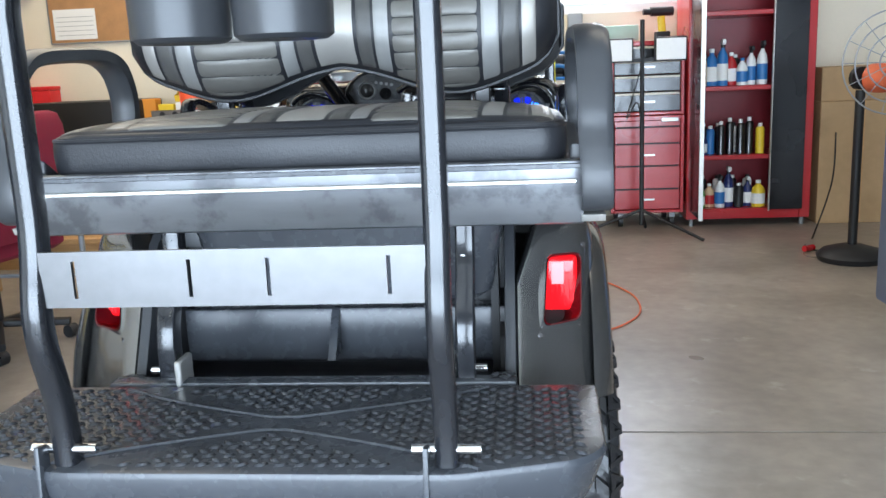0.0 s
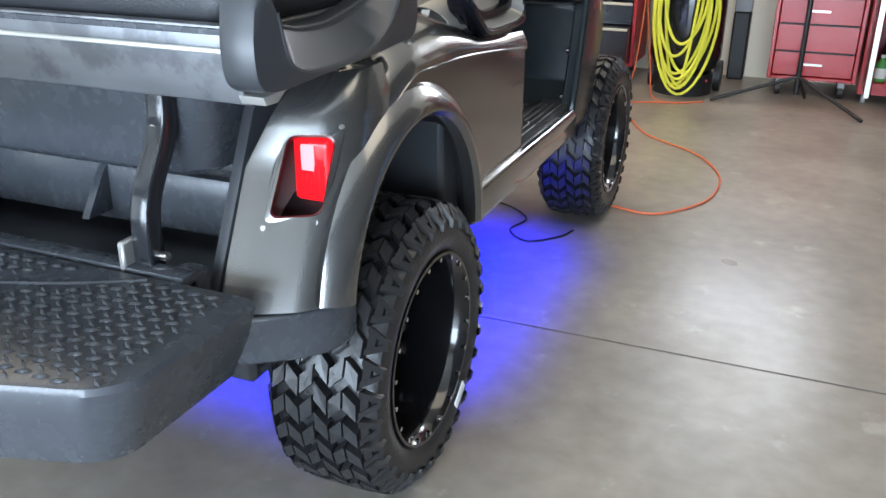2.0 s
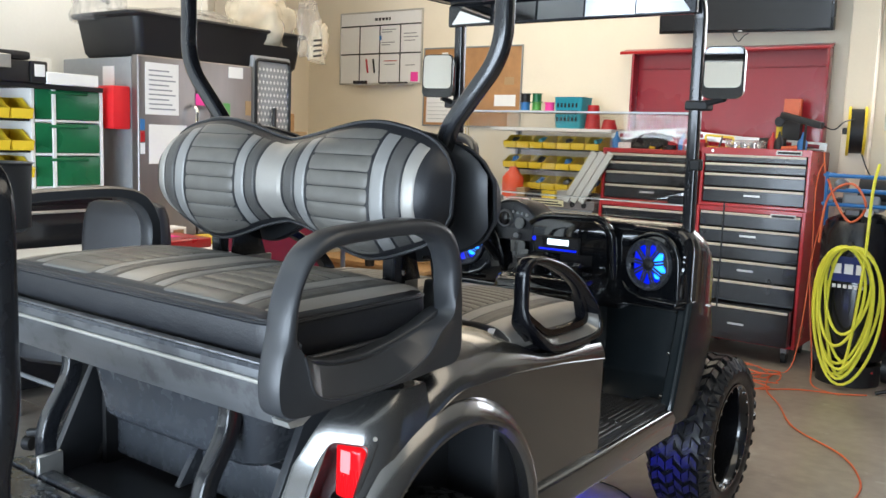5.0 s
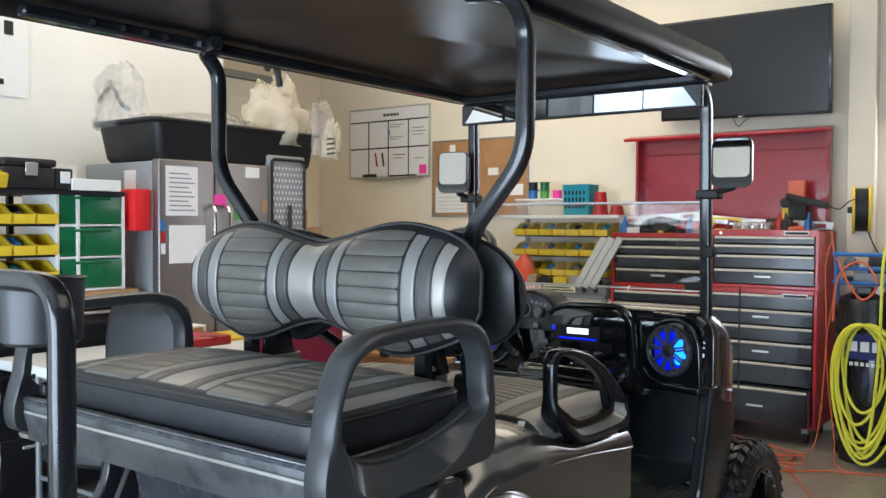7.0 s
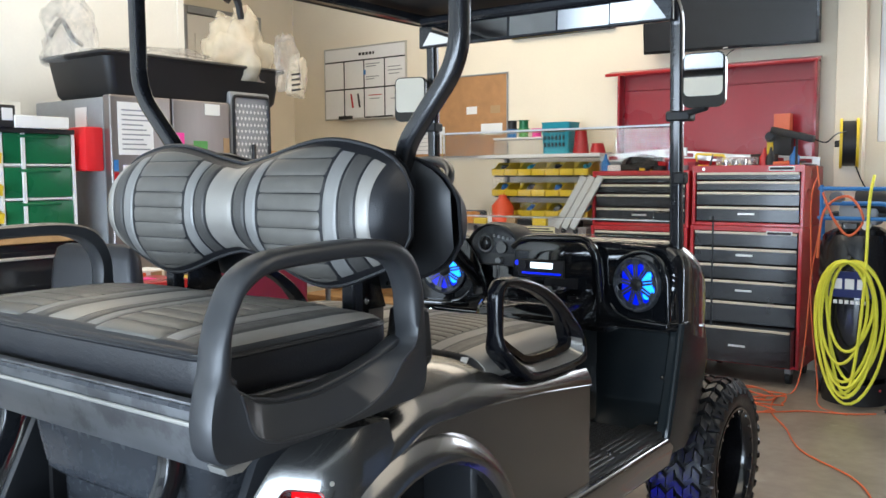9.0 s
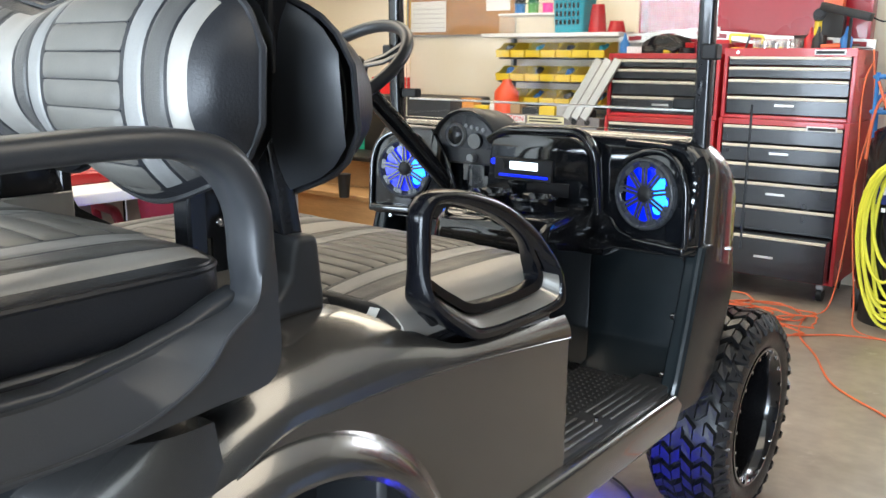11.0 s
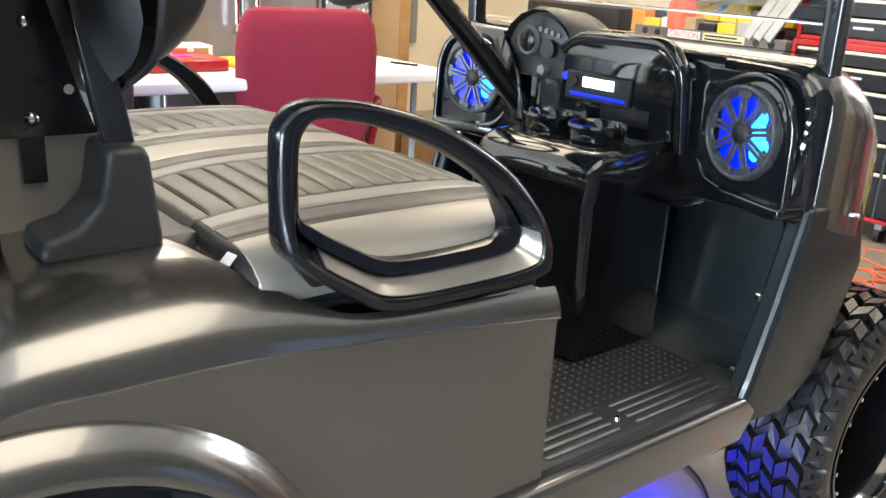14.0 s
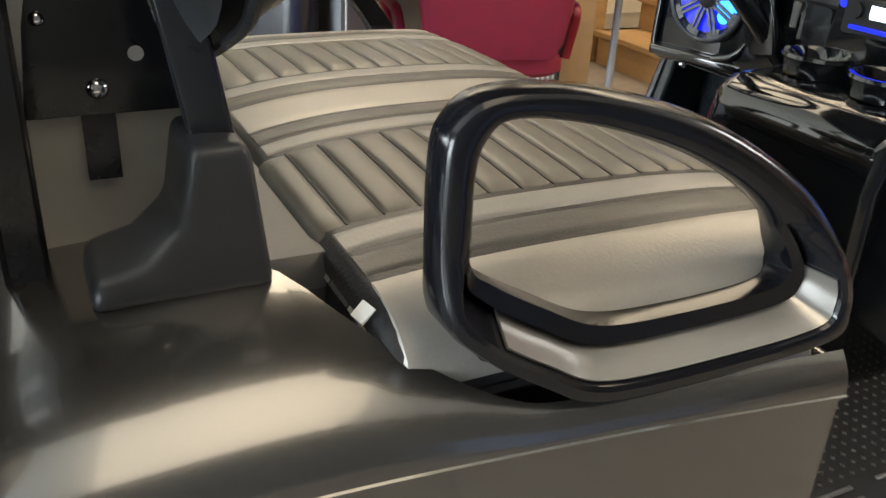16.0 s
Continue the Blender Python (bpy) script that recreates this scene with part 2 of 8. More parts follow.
def cyl_bm(r, h, seg=24, r2=None, bevel=0.0):
    """A cylinder from z = 0 to h."""
    bm = bmesh.new()
    bmesh.ops.create_cone(bm, cap_ends=True, segments=seg, radius1=r, radius2=r if r2 is None else r2, depth=h)
    bmesh.ops.translate(bm, verts=bm.verts, vec=(0, 0, h / 2))
    if bevel:
        edges = [e for e in bm.edges if abs(e.verts[0].co.z - e.verts[1].co.z) < 1e-6]
        bmesh.ops.bevel(bm, geom=edges, offset=bevel, segments=2, affect="EDGES")
    return bm


def turned_bm(profile, seg=32, closed=False):
    """A body of revolution about z from (r, z) pairs."""
    bm = bmesh.new()
    rings = []
    for r, z in profile:
        if r < 1e-6:
            rings.append([bm.verts.new((0, 0, z))] * seg)
        else:
            rings.append([bm.verts.new((r * math.cos(2 * math.pi * i / seg), r * math.sin(2 * math.pi * i / seg), z)) for i in range(seg)])
    pairs = list(zip(rings, rings[1:]))
    if closed:
        pairs.append((rings[-1], rings[0]))
    for a, b in pairs:
        for i in range(seg):
            vs = []
            for v in (a[i], a[(i + 1) % seg], b[(i + 1) % seg], b[i]):
                if v not in vs:
                    vs.append(v)
            if len(vs) > 2:
                bm.faces.new(vs)
    bmesh.ops.recalc_face_normals(bm, faces=bm.faces)
    return bm


def loft_bm(rings, close=True, caps=True):
    """Skin over rings of equally many points."""
    bm = bmesh.new()
    vs = [[bm.verts.new(p) for p in ring] for ring in rings]
    n = len(vs[0])
    for a, b in zip(vs, vs[1:]):
        for i in range(n if close else n - 1):
            bm.faces.new((a[i], a[(i + 1) % n], b[(i + 1) % n], b[i]))
    if caps and close:
        bm.faces.new(vs[0][::-1])
        bm.faces.new(vs[-1])
    bmesh.ops.recalc_face_normals(bm, faces=bm.faces)
    return bm


def plate_bm(points, axis, a, b, bevel=0.0, seg=2):
    """A flat outline (pairs in the other two axes) drawn out from a to b along an axis."""
    def put(p, d):
        return {"x": (d, p[0], p[1]), "y": (p[0], d, p[1]), "z": (p[0], p[1], d)}[axis]
    bm = bmesh.new()
    lo, hi = [bm.verts.new(put(p, a)) for p in points], [bm.verts.new(put(p, b)) for p in points]
    n = len(points)
    bm.faces.new(lo[::-1])
    bm.faces.new(hi)
    for i in range(n):
        bm.faces.new((lo[i], lo[(i + 1) % n], hi[(i + 1) % n], hi[i]))
    bmesh.ops.recalc_face_normals(bm, faces=bm.faces)
    if bevel:
        edges = [e for e in bm.edges if e.calc_face_angle(0) > 0.6]
        bmesh.ops.bevel(bm, geom=edges, offset=bevel, segments=seg, profile=0.6, affect="EDGES", clamp_overlap=True)
    return bm


def smooth_path(points, per=6, closed=False):
    """A Catmull-Rom curve through the points."""
    p = [Vector(q) for q in points]
    n, out = len(p), []
    for i in range(n if closed else n - 1):
        if closed:
            a, b, c, d = p[(i - 1) % n], p[i], p[(i + 1) % n], p[(i + 2) % n]
        else:
            a, b, c, d = p[max(i - 1, 0)], p[i], p[i + 1], p[min(i + 2, n - 1)]
        for k in range(per):
            t = k / per
            out.append(0.5 * ((2 * b) + (c - a) * t + (2 * a - 5 * b + 4 * c - d) * t * t + (3 * b - a - 3 * c + d) * t ** 3))
    if not closed:
        out.append(p[-1])
    return out


def rounded_path(points, r, seg=5, closed=False):
    """A path of straight runs with rounded corners of radius r."""
    p = [Vector(q) for q in points]
    n, out = len(p), []
    for i in range(n):
        if not closed and i in (0, n - 1):
            out.append(p[i])
            continue
        a, b, c = p[(i - 1) % n], p[i], p[(i + 1) % n]
        u, v = (a - b), (c - b)
        d = min(r, 0.49 * u.length, 0.49 * v.length)
        s, e = b + u.normalized() * d, b + v.normalized() * d
        for k in range(seg + 1):
            t = k / seg
            out.append((1 - t) ** 2 * s + 2 * t * (1 - t) * b + t * t * e)
    return out


def sweep_bm(path, section, closed=False, up=(0, 0, 1), scales=None):
    """Draw a section (pairs: sideways, upwards) along a path."""
    bm = bmesh.new()
    path = [Vector(p) for p in path]
    n, rings, ref = len(path), [], Vector(up)
    for i, p in enumerate(path):
        a = path[(i - 1) % n] if closed or i else path[0]
        b = path[(i + 1) % n] if closed or i < n - 1 else path[-1]
        t = (b - a).normalized()
        side = t.cross(ref)
        if side.length < 1e-3:
            side = t.cross(Vector((0, 1, 0.01)))
        side.normalize()
        upv = side.cross(t).normalized()
        k = scales[i] if scales else 1
        rings.append([bm.verts.new(p + side * u * k + upv * w * k) for u, w in section])
    m = len(section)
    for i in range(n if closed else n - 1):
        a, b = rings[i], rings[(i + 1) % n]
        for j in range(m):
            bm.faces.new((a[j], a[(j + 1) % m], b[(j + 1) % m], b[j]))
    if not closed:
        bm.faces.new(rings[0][::-1])
        bm.faces.new(rings[-1])
    bmesh.ops.recalc_face_normals(bm, faces=bm.faces)
    return bm


def circle(r, n=12, r2=None):
    return [(r * math.cos(2 * math.pi * i / n), (r2 or r) * math.sin(2 * math.pi * i / n)) for i in range(n)]


def rounded_rect(w, h, r, seg=4):
    out = []
    for cx, cy, a0 in ((w / 2 - r, h / 2 - r, 0), (-w / 2 + r, h / 2 - r, 90), (-w / 2 + r, -h / 2 + r, 180), (w / 2 - r, -h / 2 + r, 270)):
        for k in range(seg + 1):
            a = radians(a0 + 90 * k / seg)
            out.append((cx + r * math.cos(a), cy + r * math.sin(a)))
    return out


def shade(bm, angle=40):
    """Smooth faces, with sharp edges where they meet at more than the angle."""
    for f in bm.faces:
        f.smooth = True
    for e in bm.edges:
        if len(e.link_faces) == 2 and e.calc_face_angle(0) > radians(angle):
            e.smooth = False
    return bm


def part(name, bm, material, parent=None, label="", smooth=True, m=None):
    """Link a bmesh as one mesh object, under a thing where one is given."""
    if smooth:
        shade(bm)
    data = bpy.data.meshes.new(name)
    bm.to_mesh(data)
    bm.free()
    data.materials.append(material)
    ob = new(name, data)
    if m is not None:
        ob.matrix_basis = m
    if parent is not None:
        ob.parent = parent
    if label:
        ob["label"] = label
    return ob


def thing(name, place=(0, 0, 0), label="", category="", group="", kind=""):
    ob = new(name)
    ob.empty_display_size = 0.05
    ob.location = place
    return tagged(ob, label, category, group, kind)


def share(name, ob, m, parent):
    """Another object on the mesh of ob."""
    o = new(name, ob.data)
    o.matrix_basis = m
    o.parent = parent
    return o


def cyl_between(a, b, r, seg=12):
    a, b = Vector(a), Vector(b)
    bm = cyl_bm(r, (b - a).length, seg)
    bmesh.ops.transform(bm, matrix=Matrix.Translation(a) @ (b - a).to_track_quat("Z", "Y").to_matrix().to_4x4(), verts=bm.verts)
    return bm


# ---- the garage ----
def structure(name, bm, material, smooth=False):
    return tagged(part(name, bm, material, smooth=smooth), kind="structure")


X0, X1, Y0, Y1, H = -4.57, 3.30, -4.9, 4.60, 3.4
# floor with a saw-cut joint
_bm = bmesh.new()
_cuts = [-5.1, -3.6045, -3.604, -3.596, -3.5955, 0.6945, 0.695, 0.703, 0.7035, 5.0]
_dips = {-3.604: 1, -3.596: 1, 0.695: 1, 0.703: 1}
_rows = [[_bm.verts.new((x, y, -0.03 if y in _dips else 0.0)) for x in (-6.0, 6.0)] for y in _cuts]
for _a, _b in zip(_rows, _rows[1:]):
    _bm.faces.new((_a[0], _a[1], _b[1], _b[0]))
tagged(structure("floor", _bm, M["concrete"]), "smooth grey concrete slab with a saw-cut joint", "floor")
structure("ground", box_bm(-40, 40, -60, -5.1, -0.3, -0.02), M["concrete"])
# walls
_bm = bmesh.new()
for _q in ((X0 - 0.2, 0.42, 0, H), (1.62, X1 + 0.2, 0, H), (0.42, 1.62, 0, 1.45), (0.42, 1.62, 2.55, H)):
    add_box(_bm, _q[0], _q[1], Y1, Y1 + 0.18, _q[2], _q[3])
structure("wall_back", _bm, M["wall"])
structure("wall_side", box_bm(-3.45, -3.25, Y0, 2.36, 0, H), M["wallw"])
structure("wall_recess", box_bm(X0 - 0.2, X0, 2.16, Y1, 0, H), M["wall"])
structure("wall_return", box_bm(X0, -3.45, 2.16, 2.36, 0, H), M["wallw"])
# unseen closing wall, kept dark so the cart's flank mirrors little light
structure("wall_right", box_bm(X1, X1 + 0.18, Y0, Y1, 0, H), M["unseen_wall_dark"])
_bm = box_bm(-3.45, -2.8, Y0 - 0.2, Y0, 0, H)
add_box(_bm, 3.2, X1 + 0.18, Y0 - 0.2, Y0, 0, H)
add_box(_bm, -2.8, 3.2, Y0 - 0.2, Y0, 2.0, H)
structure("wall_front", _bm, M["wallw"])
structure("ceiling", box_bm(X0 - 0.2, X1 + 0.2, Y0 - 0.2, Y1 + 0.2, H, H + 0.12), M["ceiling"])
structure("pilaster", box_bm(0.20, 0.36, 4.50, 4.60, 0, H, 0.004), M["wall"])
structure("trim", box_bm(-3.249, -3.238, 2.31, 2.355, 0, H), M["wallw"])

# door above the wooden steps
_dr = tagged(thing("door_1", (X0, 3.74, 0.57), "closed white panelled door with a grey frame", "door"), kind="structure")
part("door_leaf", box_bm(0.004, 0.034, -0.36, 0.36, 0.005, 2.03, 0.004), M["wallw"], _dr)
for _z0, _z1 in ((0.15, 0.95), (1.10, 1.88)):
    for _y0 in (-0.29, 0.04):
        part("door_panel", box_bm(0.034, 0.044, _y0, _y0 + 0.25, _z0, _z1, 0.008, 2), M["wallw"], _dr)
for _q in ((-0.43, -0.365, 0, 2.10), (0.365, 0.43, 0, 2.10), (-0.365, 0.365, 2.035, 2.10)):
    part("door_frame", box_bm(0.002, 0.05, *_q, 0.006), M["greymetal"], _dr)
part("door_handle", cyl_between((0.05, 0.30, 0.95), (0.09, 0.30, 0.95), 0.025, 16), M["chrome"], _dr)

# window with blinds behind the compressor
_win = tagged(thing("window_1", (1.02, 4.60, 1.45), "white framed window with closed slatted blinds", "window"), kind="structure")
_bm = bmesh.new()
for _q in ((-0.60, -0.54, 0, 1.1), (0.54, 0.60, 0, 1.1), (-0.54, 0.54, 0, 0.06), (-0.54, 0.54, 1.04, 1.1)):
    add_box(_bm, _q[0], _q[1], 0.02, 0.10, _q[2], _q[3], 0.004)
part("window_frame", _bm, M["white"], _win)
part("pane", box_bm(-0.54, 0.54, 0.07, 0.076, 0.06, 1.04), M["glass"], _win).visible_shadow = False
_slat = None
for _k in range(26):
    _m = pose(0, 0.03, 0.08 + 0.037 * _k, 38, 0, 0)
    if _slat is None:
        _slat = part("slat", box_bm(-0.535, 0.535, -0.019, 0.019, -0.001, 0.001), M["white"], _win, m=_m)
    else:
        share("slat", _slat, _m, _win)


M["cream"] = mat("cream_plastic_trim", (0.62, 0.57, 0.47), 0.36, scale=40, vary=0.1, coat=0.2)


def tool_chest(name, x0, x1, y0, y1, z0, rows, label, frame="red", face="blackenamel", casters=True, pull="cream", group="tool chests", open_row=None):
    """A steel chest of drawers; rows are drawer heights from the bottom."""
    h = sum(rows) + 0.05
    t = thing(name, ((x0 + x1) / 2, y0, z0 - (0.10 if casters else 0)), label, "tool chest", group)
    w, d, b = x1 - x0, y1 - y0, 0.10 if casters else 0.0
    bm = bmesh.new()
    for q in ((-w / 2, -w / 2 + 0.022, 0, d, b, b + h), (w / 2 - 0.022, w / 2, 0, d, b, b + h), (-w / 2 + 0.022, w / 2 - 0.022, d - 0.012, d, b, b + h), (-w / 2 + 0.022, w / 2 - 0.022, 0, d - 0.012, b, b + 0.02), (-w / 2 + 0.022, w / 2 - 0.022, 0, d - 0.012, b + h - 0.03, b + h)):
        add_box(bm, *q, 0.003)
    part("body", bm, M[frame], t)
    z = b + 0.022
    for i, r in enumerate(rows):
        out = -0.10 if open_row == i else 0.004
        dr = part("drawer", box_bm(-w / 2 + 0.026, w / 2 - 0.026, out, out + 0.30, z + 0.003, z + r - 0.003, 0.003), M[face], t)
        if pull:
            part("pull", box_bm(-w / 2 + 0.03, w / 2 - 0.03, out - 0.008, out + 0.002, z + r - 0.022, z + r - 0.006, 0.003), M[pull], dr, "bright full-width drawer pull")
        if r > 0.07 and i % 2 == 0:
            part("drawer_label", box_bm(-0.05, 0.05, out - 0.002, out + 0.003, z + r * 0.45, z + r * 0.45 + 0.012), M["alu"], dr)
        z += r
    if casters:
        for cx in (-w / 2 + 0.07, w / 2 - 0.07):
            for cy in (0.06, d - 0.06):
                c = part("caster", box_bm(cx - 0.02, cx + 0.02, cy - 0.03, cy + 0.03, 0.06, 0.10, 0.004), M["greymetal"], t)
                part("caster_wheel", cyl_between((cx - 0.014, cy, 0.04), (cx + 0.014, cy, 0.04), 0.04, 16), M["dark"], c)
    return t


_c = tool_chest("roller_chest", -0.535, 0.135, 4.08, 4.54, 0.10, (0.225, 0.14, 0.13, 0.10, 0.10, 0.10), "red roller tool chest with black drawers, one pulled out", open_row=0)
_np = part("nameplate", box_bm(0.13, 0.28, -0.006, 0.002, 0.895, 0.921, 0.002), M["white"], _c, "white nameplate with a dark bar")
part("plate_bar", box_bm(0.138, 0.272, -0.0075, -0.006, 0.901, 0.915), M["dark"], _np)
_c2 = tool_chest("top_chest", -0.535, 0.135, 4.10, 4.54, 0.946, (0.10, 0.09, 0.065, 0.055), "red top tool chest with black drawers", casters=False)
part("top_band", box_bm(-0.335, 0.335, -0.004, 0.002, 0.325, 0.368, 0.002), M["red"], _c2)
_np = part("nameplate", box_bm(0.13, 0.28, -0.008, -0.004, 0.334, 0.360, 0.002), M["white"], _c2, "white nameplate with a dark bar")
part("plate_bar", box_bm(0.138, 0.272, -0.0095, -0.008, 0.340, 0.354), M["dark"], _np)
part("lock", cyl_between((-0.26, -0.012, 0.346), (-0.26, -0.003, 0.346), 0.009, 12), M["chrome"], _c2)
tool_chest("roller_chest", -1.225, -0.555, 4.08, 4.54, 0.10, (0.225, 0.14, 0.13, 0.10, 0.10, 0.08), "red roller tool chest with black drawers")
tool_chest("top_chest", -1.225, -0.555, 4.10, 4.54, 0.926, (0.10, 0.09, 0.065, 0.055), "red top tool chest with black drawers", casters=False)
_lid = thing("chest_lid", (-0.545, 4.54, 1.29), "open red steel tool-chest lid against the wall", "tool chest")
part("lid_panel", box_bm(-0.665, 0.645, 0.0, 0.02, 0.0, 0.68, 0.004), M["lidred"], _lid)
part("lid_lip", plate_bm([(-0.09, 0.675), (0.02, 0.70), (0.02, 0.68), (-0.085, 0.655)], "x", -0.765, 0.65, 0.003), M["red"], _lid)
for _x in (-0.66, 0.64):
    part("lid_side", plate_bm([(-0.09, 0.66), (0.0, 0.66), (0.0, 0.0), (-0.09, 0.0)], "x", _x - 0.008, _x + 0.008, 0.002), M["lidred"], _lid)
part("lid_rib", box_bm(-0.64, 0.62, -0.006, 0.002, 0.55, 0.56, 0.002), M["reddark"], _lid)

_c3 = tool_chest("roller_chest", 0.925, 1.405, 4.08, 4.52, 0.10, (0.14, 0.155, 0.15, 0.11, 0.045), "red roller tool chest with red drawers", face="red", pull=None)
# dark strips imitate the shadow in the joints between drawers
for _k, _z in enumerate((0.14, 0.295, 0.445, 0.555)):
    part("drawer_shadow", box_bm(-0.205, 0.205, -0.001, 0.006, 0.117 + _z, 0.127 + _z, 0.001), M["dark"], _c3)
part("nameplate", box_bm(0.09, 0.20, -0.006, 0.002, 0.71, 0.735, 0.002), M["alu"], _c3)
tool_chest("top_chest", 0.925, 1.405, 4.10, 4.52, 0.755, (0.13, 0.11, 0.10, 0.09), "red top chest with dark drawers and pale pulls", casters=False)

# tall cabinet
_cab = thing("storage_cabinet", (1.82, 4.06, 0.0), "tall red steel cabinet with bottles on open shelves", "cabinet")
for _n, _q in (("side_panel", (-0.40, -0.33, 0, 0.46, 0.05, 1.95)), ("side_panel", (0.33, 0.40, 0, 0.46, 0.05, 1.95)), ("back_panel", (-0.33, 0.33, 0.44, 0.46, 0.05, 1.95)), ("base_panel", (-0.33, 0.33, 0.0, 0.44, 0.05, 0.12)), ("top_panel", (-0.33, 0.33, 0.0, 0.44, 1.88, 1.95))):
    part(_n, box_bm(*_q, 0.004), M["red"], _cab)
# darker red sheet in front of the back panel, behind the shelves
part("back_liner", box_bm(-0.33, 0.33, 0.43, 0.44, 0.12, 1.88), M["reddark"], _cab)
for _z in (0.475, 0.925, 1.40):
    part("shelf", box_bm(-0.33, 0.33, 0.012, 0.43, _z - 0.03, _z, 0.003), M["red"], _cab)
_d = part("door", box_bm(0.135, 0.345, -0.022, -0.002, 0.11, 1.9, 0.004), M["blackenamel"], _cab, "black closed door leaf")
part("door_edge", box_bm(0.127, 0.135, -0.024, 0.0, 0.10, 1.9, 0.002), M["alu"], _d)
_d = part("door", box_bm(-0.385, -0.36, -0.34, 0.0, 0.11, 1.9, 0.004), M["blackenamel"], _cab, "black door leaf standing open", m=None)
part("door_edge", box_bm(-0.387, -0.358, -0.348, -0.34, 0.10, 1.9, 0.002), M["alu"], _d)
for _x in (-0.36, 0.36):
    for _y in (0.04, 0.42):
        part("foot", join(bmesh.new(), cyl_bm(0.014, 0.055, 10), Matrix.Translation((_x, _y, 0))), M["greymetal"], _cab)

BOTTLES = {"pink": M["pink"], "darkgreen": M["greenp"], "white": M["white"], "blue": M["blue"], "yellow": M["yellow"], "dark": M["dark"], "steel": M["steel"], "red": M["red"], "green": mat("green_bottle", (0.08, 0.3, 0.06), 0.35, scale=30, vary=0.1),
           "amber": mat("amber_bottle", (0.55, 0.38, 0.22), 0.35, scale=30, vary=0.1), "navy": mat("navy_bottle", (0.02, 0.03, 0.12), 0.3, scale=30, vary=0.1)}


def bottle(kind, x, y, z, colour, h, r, group):
    b = thing(kind, (x, y, z), {"spray_bottle": "trigger spray bottle standing on the cabinet shelf", "spray_can": "slim aerosol can standing on the cabinet shelf", "jug": "plastic jug with a paper label on the shelf"}[kind], kind.replace("_", " "), group)
    if kind == "spray_can":
        part("can", turned_bm([(0, 0), (r, 0.002), (r, h * 0.82), (r * 0.75, h * 0.88), (r * 0.4, h * 0.9), (0, h * 0.9)], 16), BOTTLES[colour], b)
        part("cap", turned_bm([(r * 0.5, h * 0.88), (r * 0.5, h), (0, h)], 12), M["white"] if colour != "white" else M["dark"], b)
    else:
        part("bottle", turned_bm([(0, 0), (r * 0.96, 0.002), (r, 0.02), (r, h * 0.55), (r * 0.8, h * 0.68), (r * 0.36, h * 0.78), (r * 0.34, h * 0.84), (0, h * 0.84)], 16), BOTTLES[colour], b)
        part("label", turned_bm([(r * 1.012, h * 0.12), (r * 1.012, h * 0.48), (r * 1.0, h * 0.48), (r * 1.0, h * 0.12)], 16, True), M["paper"] if colour not in ("white", "amber") else BOTTLES["blue" if colour == "white" else "red"], b)
        if kind == "spray_bottle":
            part("trigger", box_bm(-0.012, 0.012, -0.045, 0.02, h * 0.88, h, 0.005), M["white"] if colour != "white" else M["dark"], b)
            part("neck", turned_bm([(r * 0.38, h * 0.82), (r * 0.38, h * 0.89), (0, h * 0.89)], 12), M["dark"], b)
        else:
            part("cap", turned_bm([(r * 0.4, h * 0.83), (r * 0.4, h * 0.93), (0, h * 0.93)], 12), M["white"] if colour != "white" else M["blue"], b)


_rng = random.Random(7)
for _z, _row in ((0.925, (("spray_can", "amber", 0.20, 0.026), ("jug", "blue", 0.26, 0.042), ("spray_bottle", "blue", 0.30, 0.036), ("jug", "red", 0.23, 0.036), ("jug", "white", 0.19, 0.036), ("spray_bottle", "white", 0.25, 0.032), ("spray_bottle", "white", 0.28, 0.034))),
                 (0.475, (("jug", "navy", 0.16, 0.04), ("spray_can", "blue", 0.19, 0.028), ("spray_can", "steel", 0.22, 0.026), ("spray_can", "steel", 0.24, 0.027), ("spray_can", "steel", 0.23, 0.027), ("spray_can", "steel", 0.24, 0.027), ("spray_can", "yellow", 0.20, 0.028))),
                 (0.12, (("jug", "green", 0.16, 0.032), ("jug", "amber", 0.17, 0.036), ("spray_bottle", "white", 0.22, 0.034), ("spray_bottle", "navy", 0.27, 0.034), ("spray_can", "dark", 0.16, 0.03), ("spray_bottle", "navy", 0.20, 0.032), ("jug", "yellow", 0.19, 0.045)))):
    for _k, (_kind, _col, _h, _rad) in enumerate(_row):
        bottle(_kind, 1.525 + 0.063 * _k, 4.13 + 0.03 * (_k % 2), _z, _col, _h, _rad, "bottles in the cabinet")
    for _k in range(4):
        bottle("spray_can", 1.56 + 0.10 * _k, 4.26, _z, _rng.choice(("steel", "dark", "white")), 0.20, 0.03, "bottles in the cabinet")

# television on the back wall
_tv = thing("television", (-0.456, 4.46, 2.065), "large black flat television tilted out from the wall", "television")
_m = pose(0, 0, 0, 7, 1.5, -3)
part("bezel", box_bm(-0.575, 0.575, -0.02, 0.03, 0.0, 0.68, 0.006, 2), M["blackenamel"], _tv, m=_m)
part("screen", box_bm(-0.56, 0.56, -0.024, -0.019, 0.02, 0.665), M["screen"], _tv, m=_m)
part("logo", box_bm(-0.015, 0.015, -0.0255, -0.02, 0.006, 0.013), M["alu"], _tv, m=_m)
part("wall_bracket", box_bm(-0.15, 0.15, 0.02, 0.14, 0.2, 0.45, 0.01), M["dark"], _tv)
_wire = thing("tv_cable", (-0.48, 4.52, 1.965), "thin black cable hanging under the television", "cable")
